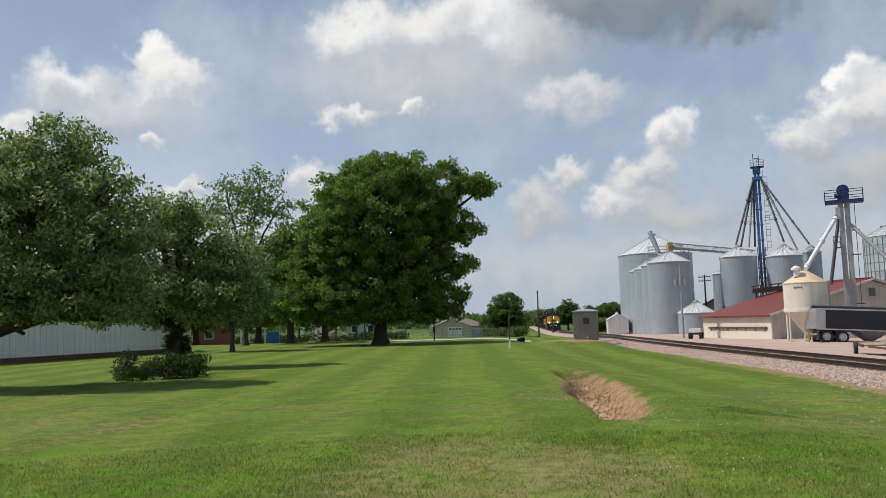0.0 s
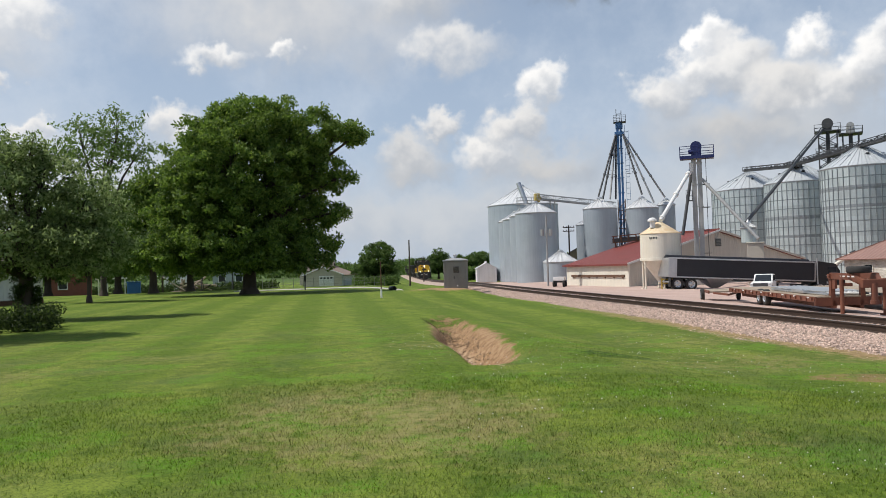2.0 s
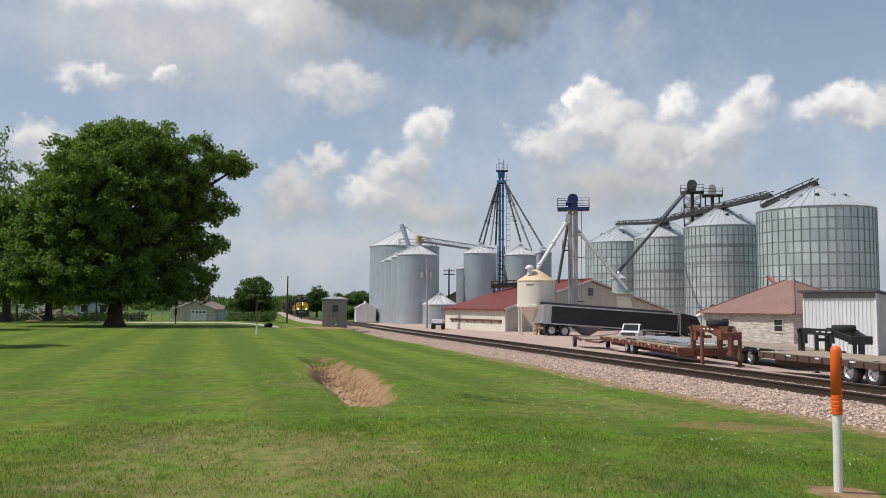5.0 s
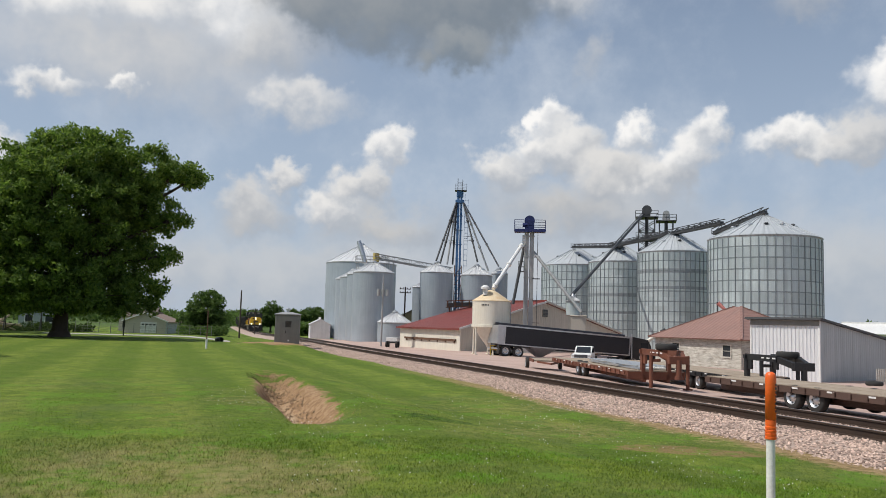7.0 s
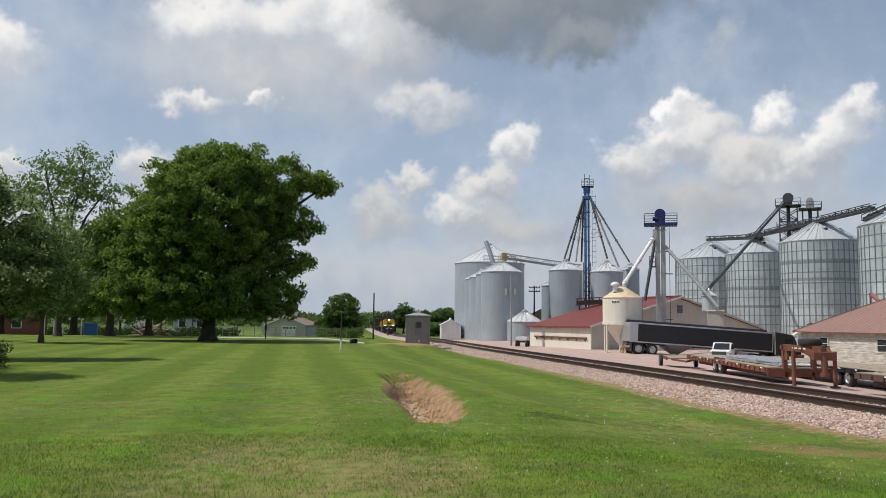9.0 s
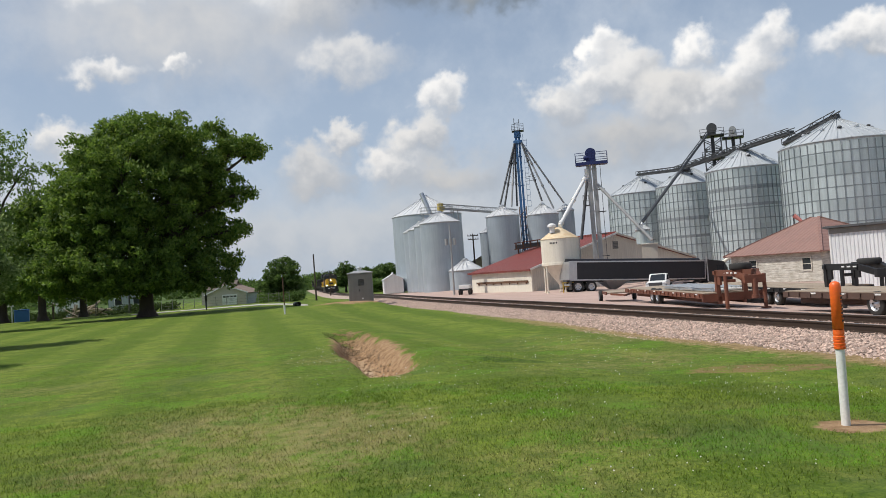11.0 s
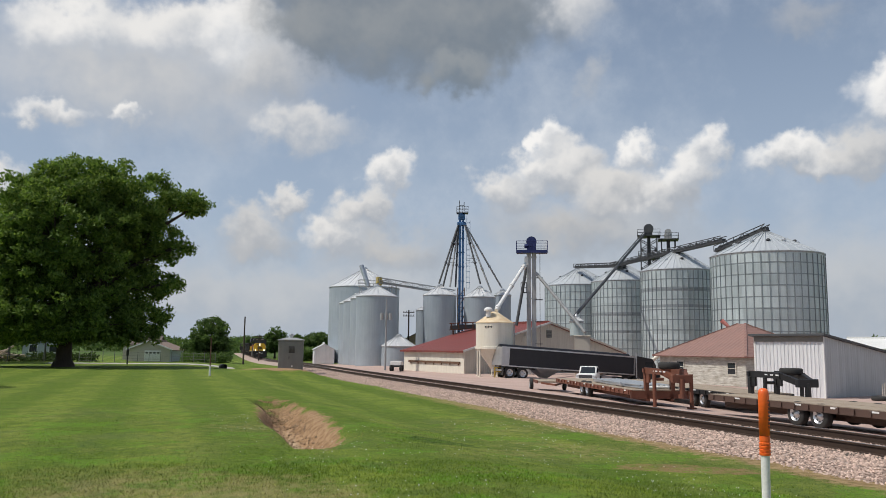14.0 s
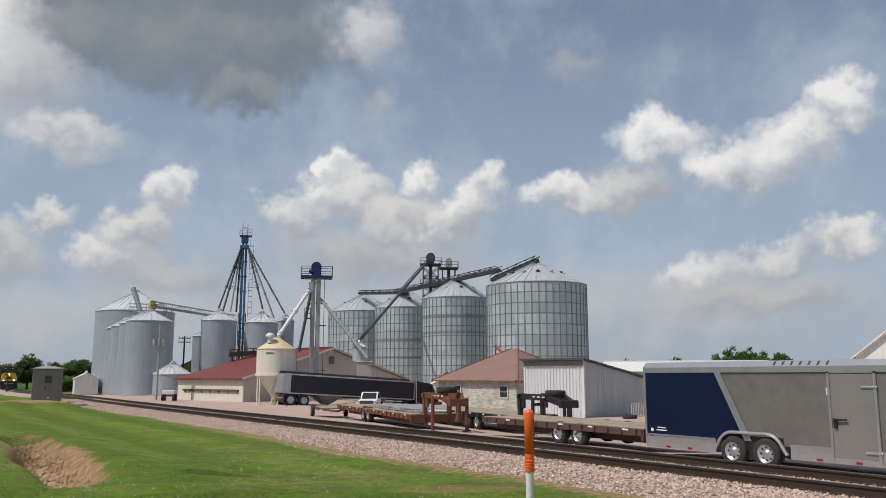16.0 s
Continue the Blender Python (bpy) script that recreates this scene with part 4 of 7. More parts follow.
def build_catwalks():
    def line(name, label, b0, d0, z0, b1, d1, z1, mat, w=0.8, h=0.6):
        (ax, ay), (bx, by) = spot(b0, d0), spot(b1, d1)
        root = thing(name, pose(ax, ay, z0), label, "conveyor", "overhead conveyors")
        e = Vector((bx - ax, by - ay, z1 - z0))
        part("bridge", truss(B(), (0, 0, 0), e, w, h, 0.08 if mat is M_dark else 0.07), mat, root)
        bm = B()
        beam(bm, Vector((0, 0, 0.12)), e + Vector((0, 0, 0.12)), 0.5 if mat is M_dark else 0.34, 0.42 if mat is M_dark else 0.2)
        part("conveyor_trough", bm, mat, root)
        return root
    DK = "dark steel overhead conveyor bridge running between the bin roofs"
    line("conveyor_bridge", DK, 29.0, 130, 14.9, 32.4, 116, 13.6, M_dark)
    line("conveyor_bridge", DK, 31.65, 117, 13.7, 39.1, 94, 14.0, M_dark)
    line("conveyor_bridge", DK, 38.6, 92, 12.6, 41.9, 87.6, 14.2, M_dark)
    r = line("conveyor_bridge", "galvanized conveyor bridge leading from the grey bins to the leg", 14.8, 110, 10.6, 20.3, 114, 9.3, M_steel, 0.7, 0.7)
    # masts under the grey bridge and the head gear over the bins
    inv = r.matrix_basis.inverted()
    for b, d, z in ((15.75, 110.6, 10.4), (16.05, 111, 10.3)):
        px, py = spot(b, d)
        bm = B()
        q = inv @ Vector((px, py, -0.6))
        rod(bm, q, inv @ Vector((px, py, z)), 0.07, seg=8)
        part("mast", bm, M_steel, r)
    x, y = spot(14.35, 110)
    g = thing("drive_station", pose(x, y, 9.6), "yellow drive station with a pale inlet spout above grey bins", "conveyor")
    bm = B()
    rod(bm, (-1.4, 1.0, 3.4), (-0.6, 0, 0.4), 0.32, seg=14)
    part("inlet_spout", bm, M_chrome, g)
    bm = B()
    box(bm, (0.9, 0, 1.2), (0.7, 0.8, 1.2), bevel=0.05)
    rod(bm, (1.0, -0.5, 1.1), (1.0, 0.5, 1.1), 0.4, seg=16)
    part("drive_guard", bm, material("faded_yellow_paint", (0.55, 0.42, 0.10), (0.40, 0.32, 0.14), 0.6), g)
    bm = B()
    box(bm, (0.3, 0, 0.4), (4.4, 1.1, 0.08))
    railing(bm, -1.9, -0.55, 2.5, 0.55, 0.4, 0.9, 0.03)
    for sx in (-1.7, 2.3):
        for sy in (-0.5, 0.5):
            rod(bm, (sx, sy, -0.9), (sx, sy, 0.4), 0.05, seg=6)
    part("platform", bm, M_steel, g)
    (ax, ay), (bx, by) = spot(33.85, 125), spot(28.85, 79.3)
    s = thing("down_spout", pose(ax, ay, 19.6), "long galvanized spout slanting down from the dark tower", "spout")
    bm = B()
    e = Vector((bx - ax, by - ay, 4.9 - 19.6))
    rod(bm, (0, 0, 0), e, 0.17, seg=12)
    rod(bm, (0, 0, 0.45), e * 0.5 + Vector((0, 0, 0.45)), 0.07, seg=8)
    for f in (0.1, 0.2, 0.3, 0.4, 0.5):
        rod(bm, e * f, e * f + Vector((0, 0, 0.45)), 0.04, seg=6)
    part("tube", bm, M_dark, s)


build_blue_leg()
build_white_leg()
build_dark_tower()
build_catwalks()


def build_tank():
    x, y = spot(23.2, 72)
    z0 = ground_z(x, y)
    root = thing("hopper_tank", pose(x, y, z0), "cream hopper tank on legs with a rust-stained cone top", "tank")
    z = lambda v: v - z0
    part("shell", lathe(B(), [(1.7, z(1.75)), (1.7, z(3.97))], 48), M_cream, root, smooth=True)
    part("roof", lathe(B(), [(1.74, z(3.95)), (1.74, z(4.0)), (0.35, z(4.92)), (0.3, z(5.0)), (0, z(5.02))], 48),
         material("rust_stained_cream", (0.80, 0.73, 0.56), (0.55, 0.33, 0.13), 0.6, scale=1.3, contrast=0.3), root)
    part("hopper_cone", lathe(B(), [(1.7, z(1.78)), (0.25, z(-0.25)), (0.25, z(-0.4))], 48), M_cream, root, smooth=True)
    part("rim_band", lathe(B(), [(1.71, z(1.62)), (1.76, z(1.64)), (1.76, z(1.86)), (1.71, z(1.88))], 48), M_cream, root)
    for i in range(6):
        a = radians(15 + 60 * i)
        bm = B()
        rod(bm, (1.66 * math.cos(a), 1.66 * math.sin(a), 0), (1.66 * math.cos(a), 1.66 * math.sin(a), z(1.7)), 0.075, seg=10)
        box(bm, (1.66 * math.cos(a), 1.66 * math.sin(a), 0.02), (0.3, 0.3, 0.04))
        part("leg", bm, M_cream, root)
    bm = B()
    lathe(bm, [(0.22, z(4.5)), (0.22, z(5.05)), (0.4, z(5.05)), (0.38, z(5.2)), (0.2, z(5.36)), (0, z(5.4))], 20)
    part("vent_cap", bm, M_white, root, m=pose(-0.85, -0.5, 0))
    bm = B()
    ladder(bm, 0, 0, 0.3, z(4.0), 0.4)
    part("ladder", bm, M_steel, root, m=pose(1.5, -0.95, 0, 0, 0, -30))
    bm = B()
    for i in range(5):
        box(bm, (-1.2 + 0.14 * i, 0, 0), (0.09, 0.012, 0.12 if i % 2 else 0.16))
    part("lettering_bars", bm, M_dark, root, m=Matrix.Translation((0, 0, z(3.6))) @ pose(0, 0, 0, 0, 0, -38) @ pose(0.8, -1.7, 0))


build_tank()


# ---------------------------------------------------------------- buildings of the elevator
def gable_house(name, m, w, l, eave, ridge, wall_mat, roof_mat, label, over=0.35, base=-0.3, thick=0.10, cat="building"):
    """Walls with thickness, gables at both ends and a two-slope roof; ridge along local y; near end at y = 0."""
    root = thing(name, m, label, cat)
    t = 0.15
    for sx in (0, w - t):
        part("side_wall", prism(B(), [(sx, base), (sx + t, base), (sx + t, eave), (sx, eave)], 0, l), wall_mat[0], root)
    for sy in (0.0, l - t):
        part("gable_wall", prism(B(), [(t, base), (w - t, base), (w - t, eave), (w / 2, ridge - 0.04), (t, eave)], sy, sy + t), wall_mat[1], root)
    k = (ridge - eave) / (w / 2)
    for s in (0, 1):
        bm = B()
        if s == 0:
            slab(bm, [(-over, -over, eave - k * over), (w / 2, -over, ridge), (w / 2, l + over, ridge), (-over, l + over, eave - k * over)][::-1], -thick)
        else:
            slab(bm, [(w + over, -over, eave - k * over), (w / 2, -over, ridge), (w / 2, l + over, ridge), (w + over, l + over, eave - k * over)], -thick)
        bmesh.ops.recalc_face_normals(bm, faces=bm.faces)
        part("roof_slope", bm, roof_mat, root)
    bm = B()
    beam(bm, (w / 2, -over, ridge + thick), (w / 2, l + over, ridge + thick), 0.06, 0.25)
    part("ridge_cap", bm, roof_mat, root)
    return root


def build_red_store():
    w, l = 21.8, 11.8
    # gables get the darker tan, shade painted in beside the sunlit cream sides
    r = gable_house("storage_building", pose(28.3, 73.7, -0.8, 0, 0, 13.3), w, l, 2.27, 5.30, (M_creamwall, M_tan_shaded), M_redroof, "wide storage building with cream walls and dull red metal roof", over=0.3)
    bm = B()
    box(bm, (-0.09, 5.6, 1.05), (0.12, 10.0, 0.2))
    part("loading_rail", bm, M_rust, r, "weathered wooden rail along the wall")
    for i in range(7):
        part("rail_bracket", box(B(), (-0.07, 0.9 + i * 1.55, 0.9), (0.1, 0.08, 0.2)), M_rust, r)
    part("fascia", box(B(), (-0.33, l / 2, 2.14), (0.05, l + 0.6, 0.18)), M_redroof, r)
    part("barge_board", beam(B(), (-0.3, -0.33, 2.2), (w / 2, -0.33, 5.32), 0.06, 0.2), M_white, r)
    part("barge_board", beam(B(), (w + 0.3, -0.33, 2.2), (w / 2, -0.33, 5.32), 0.06, 0.2), M_tan_shaded, r)
    v = part("gable_vent", box(B(), (w / 2, -0.05, 4.1), (0.7, 0.08, 0.8), bevel=0.02), M_grey, r)
    for i in range(5):
        part("vent_slat", box(B(), (w / 2, -0.1, 3.8 + 0.15 * i), (0.6, 0.05, 0.05)), M_dark, v)
    # catwalk riding on the far end of the ridge
    cw = part("roof_catwalk", box(B(), (0, 0, 0), (4.6, 0.9, 0.08)), M_rust, r, m=pose(8.2, 11.0, 4.75, 0, -4, -28))
    for i in range(6):
        part("catwalk_frame", box(B(), (-2.1 + 0.84 * i, -0.4, 0.35), (0.14, 0.1, 0.75)), M_rust, cw)
    part("catwalk_rail", box(B(), (0, -0.4, 0.72), (4.6, 0.12, 0.1)), M_redframe, cw)
    part("catwalk_trough", box(B(), (0, 0.1, 0.25), (4.4, 0.5, 0.45)), M_dark, cw)
    for sx in (-1.9, 1.9):
        part("catwalk_leg", box(B(), (sx, 0, -0.4), (0.12, 0.6, 0.8)), M_rust, cw)
    x, y = spot(29.4, 79)
    h = thing("dump_pit_hood", pose(x, y, ground_z(x, y), 0, 0, -29), "pale beige hopper hood standing against the store's shaded gable", "hood")
    part("hood_body", box(B(), (0, 0, 1.9), (1.45, 1.2, 3.9), bevel=0.03), M_beige, h)
    part("hood_lid", box(B(), (0, 0, 3.9), (1.6, 1.35, 0.1), bevel=0.02), M_cream, h)
    x, y = spot(29.0, 79.2)
    grain_bin("surge_bin", x, y, 0.66, 4.45, 0.42, M_galv_new, "small galvanized surge bin with pale cone roof on the hood", cap=0.12, seg=32, base=ground_z(x, y) + 3.96)
    # little white hut by the far bins
    x, y = spot(10.35, 122)
    gable_house("small_shed", pose(x, y, -0.55, 0, 0, -8), 3.0, 6, 1.9, 2.7, (M_whitesheet, M_white), M_binroof, "small white metal shed beside the grey bins", over=0.15)
    x, y = spot(16.6, 135)
    gable_house("far_shed", pose(x, y, -0.6, 0, 0, -15), 6, 7, 3.6, 5.2, (M_tan_shaded, material("mossy_boards", (0.30, 0.28, 0.16), (0.22, 0.2, 0.12), 0.9)), M_dark, "old brown shed behind the grey bins")


def build_old_shed():
    """Weathered clapboard shed under a faded hip roof."""
    x0, y0 = 38.2, 55.1
    root = thing("old_shed", pose(39.1, 46.2, -0.8, 0, 0, 5.8), "weathered white clapboard shed with peeling paint and faded hip roof", "shed")
    w, l, h = 8.6, 9.0, 2.15
    for nm, bxs in (("side_wall", [((0.08, l / 2, h / 2), (0.16, l, h)), ((w - 0.08, l / 2, h / 2), (0.16, l, h))]),
                    ("end_wall", [((w / 2, 0.08, h / 2), (w - 0.34, 0.16, h)), ((w / 2, l - 0.08, h / 2), (w - 0.34, 0.16, h))])):
        for c, s in bxs:
            part(nm, box(B(), c, s), M_whitewood, root)
    for i in range(13):
        z = 0.08 + i * 0.16
        bm = B()
        box(bm, (-0.012, l / 2, z), (0.03, l + 0.02, 0.15), Matrix.Rotation(radians(6), 4, "Y"))
        part("clapboard", bm, M_whitewood, root)
        bm = B()
        box(bm, (w / 2, -0.012, z), (w, 0.03, 0.15), Matrix.Rotation(radians(-6), 4, "X"))
        part("clapboard", bm, M_whitewood, root)
    over, apex = 0.45, 4.65
    c = [(-over, -over), (w + over, -over), (w + over, l + over), (-over, l + over)]
    ridge = [(w / 2, l / 2 - 0.4, apex), (w / 2, l / 2 + 0.4, apex)]
    ez = h - 0.05
    for pts in ([(*c[0], ez), (*c[1], ez), ridge[0]], [(*c[1], ez), (*c[2], ez), ridge[1], ridge[0]], [(*c[2], ez), (*c[3], ez), ridge[1]], [(*c[3], ez), (*c[0], ez), ridge[0], ridge[1]]):
        part("roof_slope", slab(B(), pts, 0.08), M_brownroof, root)
    for a, b in ((c[0], ridge[0]), (c[1], ridge[0]), (c[2], ridge[1]), (c[3], ridge[1])):
        bm = B()
        beam(bm, (*a, ez + 0.02), (b[0], b[1], apex + 0.02), 0.2, 0.06)
        part("hip_cap", bm, M_brownroof, root)
    for yy in (1.3, 6.6):
        win = part("window", box(B(), (-0.03, yy, 1.25), (0.06, 0.75, 0.8)), M_glass, root)
        bm = B()
        for s in (-0.42, 0.42):
            box(bm, (-0.05, yy + s, 1.25), (0.07, 0.1, 1.0))
        for s in (-0.45, 0.45, 0.0):
            box(bm, (-0.05, yy, 1.25 + s), (0.065, 0.76, 0.1 if s else 0.04))
        part("window_frame", bm, M_whitewood, win)


def build_white_shed():
    root = thing("metal_shed", pose(34.2, 34.2, -0.85, 0, 0, 17.5), "white sheet-metal lean-to shed with shade-grey side and dark roof edge", "shed")
    l, w, h0, h1 = 4.15, 8.6, 3.42, 2.35
    front = part("front_wall", box(B(), (0.05, l / 2, h0 / 2), (0.1, l, h0)), M_whitesheet, root)
    # side and back walls take the grey with shade painted in
    part("side_wall", prism(B(), [(0.1, 0), (w, 0), (w, h1), (0.1, h0)], 0, 0.1), M_shadedsheet, root)
    part("side_wall", prism(B(), [(0.1, 0), (w, 0), (w, h1), (0.1, h0)], l - 0.1, l), M_shadedsheet, root)
    part("back_wall", box(B(), (w - 0.05, l / 2, h1 / 2), (0.1, l - 0.2, h1)), M_shadedsheet, root)
    part("roof", slab(B(), [(-0.3, -0.2, h0 + 0.14), (w + 0.3, -0.2, h1 + 0.1), (w + 0.3, l + 0.2, h1 + 0.1), (-0.3, l + 0.2, h0 + 0.14)], 0.12), M_dark, root)
    rib = mesh_of("wall_rib", box(B(), (-0.012, 0, h0 / 2 - 0.1), (0.03, 0.035, h0 - 0.25)), M_whitesheet)
    for i in range(19):
        part("wall_rib", rib, None, root, m=pose(0, 0.1 + i * 0.22, 0))
    for yy in (0.03, l - 0.03):
        part("corner_trim", box(B(), (-0.02, yy, h0 / 2), (0.05, 0.1, h0)), M_white, root)
    part("head_board", box(B(), (-0.02, l / 2, h0 - 0.14), (0.06, l, 0.34)), M_grey, root)
    # pickets and tyres lying along the side
    f = thing("picket_stack", pose(37.4, 33.2, ground_z(37.4, 33.2), 0, 0, 17), "row of short weathered pickets leaning by the shed", "pickets")
    for i in range(22):
        bm = B()
        box(bm, (0.24 * i - 0.4, 0, 0.42), (0.10, 0.03, 0.84 + random.uniform(-0.12, 0.1)))
        part("picket", bm, M_whitewood, f)
    for sx, sy, sr in ((35.6, 32.0, 0.42), (39.6, 32.6, 0.45)):
        tyre_thing(sx, sy, ground_z(sx, sy), sr)


def tyre_thing(x, y, z, r, flat=True, w=0.22):
    bm = B()
    lathe(bm, [(r * 0.58, -w / 2), (r * 0.9, -w / 2), (r, -w * 0.3), (r, w * 0.3), (r * 0.9, w / 2), (r * 0.58, w / 2), (r * 0.55, 0), (r * 0.58, -w / 2)], 28)
    ob = tagged(new("loose_tyre", mesh_of("loose_tyre", bm, M_rubber, True)), "worn black rubber tyre lying flat", "tyre", "loose tyres")
    ob.matrix_basis = pose(x, y, z + w / 2)
    return ob


build_red_store()
build_old_shed()
build_white_shed()


# ---------------------------------------------------------------- trailers and trucks
WHEELS = {}


def wheel(parent, x, y, z, r, w, rim_mat, m=None):
    """Tyre with shoulders and a dished rim with holes; axle along local x."""
    key = (r, w, rim_mat.name)
    if key not in WHEELS:
        ty = lathe(B(), [(r * 0.6, -w / 2), (r * 0.86, -w / 2), (r * 0.97, -w * 0.42), (r, -w * 0.25), (r, w * 0.25), (r * 0.97, w * 0.42), (r * 0.86, w / 2), (r * 0.6, w / 2)], 32)
        ri = lathe(B(), [(r * 0.61, -w / 2), (r * 0.57, -w * 0.46), (r * 0.52, -w * 0.3), (r * 0.30, -w * 0.24), (r * 0.2, -w * 0.42), (r * 0.1, -w * 0.5), (0, -w * 0.5)], 28)
        lathe(ri, [(r * 0.61, w / 2), (r * 0.52, w * 0.3), (0, w * 0.3)], 28)
        ho = B()
        for i in range(8):
            a = 2 * math.pi * i / 8
            rod(ho, (r * 0.42 * math.cos(a), r * 0.42 * math.sin(a), -w * 0.30), (r * 0.42 * math.cos(a), r * 0.42 * math.sin(a), -w * 0.26), r * 0.07, seg=8)
        WHEELS[key] = (mesh_of("tyre", ty, M_rubber, True), mesh_of("rim", ri, rim_mat, True), mesh_of("rim_holes", ho, M_black))
    t, ri, ho = WHEELS[key]
    tm = part("wheel", t, None, parent, m=pose(x, y, z) @ Matrix.Rotation(radians(90), 4, "Y"))
    part("rim", ri, None, tm)
    part("rim_holes", ho, None, tm)
    return tm


def flatbed(name, m, l, deck, frame_mat, label, axles, neck_mat=None, width=2.45, reach=2.2):
    """A flatbed trailer: planked deck, side rails, frame, tandem wheels, gooseneck at its front (local -y)."""
    root = thing(name, m, label, "trailer", "flatbed trailers")
    n = 11
    pw = (width - 0.12) / n
    for i in range(n):
        part("plank", box(B(), (-width / 2 + 0.06 + pw * (i + 0.5), l / 2, deck - 0.025 + random.uniform(-0.004, 0.004)), (pw - 0.012, l, 0.05)), M_wood, root)
    for s in (-1, 1):
        rail = part("side_rail", box(B(), (s * (width / 2 - 0.03), l / 2, deck - 0.12), (0.06, l + 0.06, 0.20)), frame_mat, root)
        pk = mesh_of("stake_pocket", box(B(), (0, 0, 0), (0.05, 0.09, 0.14)), frame_mat)
        for i in range(int(l / 0.6)):
            part("stake_pocket", pk, None, rail, m=pose(s * (width / 2 + 0.02), 0.3 + i * 0.6, deck - 0.11))
        rf = mesh_of("reflector", box(B(), (0, 0, 0), (0.012, 0.28, 0.05)), M_white)
        for i in range(int(l / 1.5)):
            part("reflector", rf, None, rail, m=pose(s * (width / 2 + 0.004), 0.75 + i * 1.5, deck - 0.06))
    bm = B()
    for s in (-0.5, 0.5):
        box(bm, (s, l / 2, deck - 0.32), (0.14, l, 0.3))
    for i in range(int(l / 0.9)):
        box(bm, (0, 0.4 + i * 0.9, deck - 0.13), (width - 0.16, 0.08, 0.12))
    box(bm, (0, 0.05, deck - 0.2), (width, 0.1, 0.32))
    part("frame", bm, frame_mat, root)
    for ay in axles:
        bm = B()
        rod(bm, (-width / 2 + 0.2, ay, 0.37), (width / 2 - 0.2, ay, 0.37), 0.06)
        part("axle", bm, M_black, root)
        for s in (-1, 1):
            wm = wheel(root, s * (width / 2 - 0.2), ay, 0.37, 0.37, 0.24, M_chrome)
            if s > 0:
                wm.matrix_basis = wm.matrix_basis @ Matrix.Rotation(radians(180), 4, "Y")
    if neck_mat:
        top = deck + 0.78
        neck = part("gooseneck", box(B(), (0, 0.05, top), (1.4, 0.16, 0.16)), neck_mat, root)
        for s in (-0.55, 0.55):
            part("neck_post", box(B(), (s, 0.08, deck + 0.36), (0.16, 0.2, 0.9)), neck_mat, neck)
            part("neck_beam", beam(B(), (s, 0.1, top), (s * 0.8, -reach * 0.68, top - 0.02), 0.16, 0.24), neck_mat, neck)
            part("neck_drop", beam(B(), (s * 0.8, -reach * 0.64, top - 0.01), (s * 0.45, -reach, top - 0.26), 0.15, 0.22), neck_mat, neck)
            part("gusset", box(B(), (s, -0.16, top - 0.26), (0.08, 0.3, 0.45)), neck_mat, neck)
        bm = B()
        box(bm, (0, -reach, top - 0.25), (0.8, 0.22, 0.3), bevel=0.02)
        rod(bm, (0, -reach - 0.05, top - 0.25), (0, -reach - 0.05, top - 0.85), 0.11, seg=14)
        rod(bm, (0, -reach - 0.05, top - 0.85), (0, -reach - 0.05, top - 0.98), 0.15, seg=14)
        part("coupler", bm, neck_mat, neck)
        for s in (-0.75, 0.75):
            bm = B()
            rod(bm, (s, -1.35, 0.05), (s, -1.35, top - 0.1), 0.075, seg=12)
            box(bm, (s, -1.35, 0.03), (0.28, 0.28, 0.06))
            rod(bm, (s * 0.5, -1.35, top - 0.3), (s, -1.35, top - 0.3), 0.06, seg=8)
            part("landing_leg", bm, neck_mat, root)
        for i in range(5):
            part("reflector", box(B(), (-0.565, -0.3 - 0.4 * i, top), (0.012, 0.22, 0.05)), M_white, root)
    return root


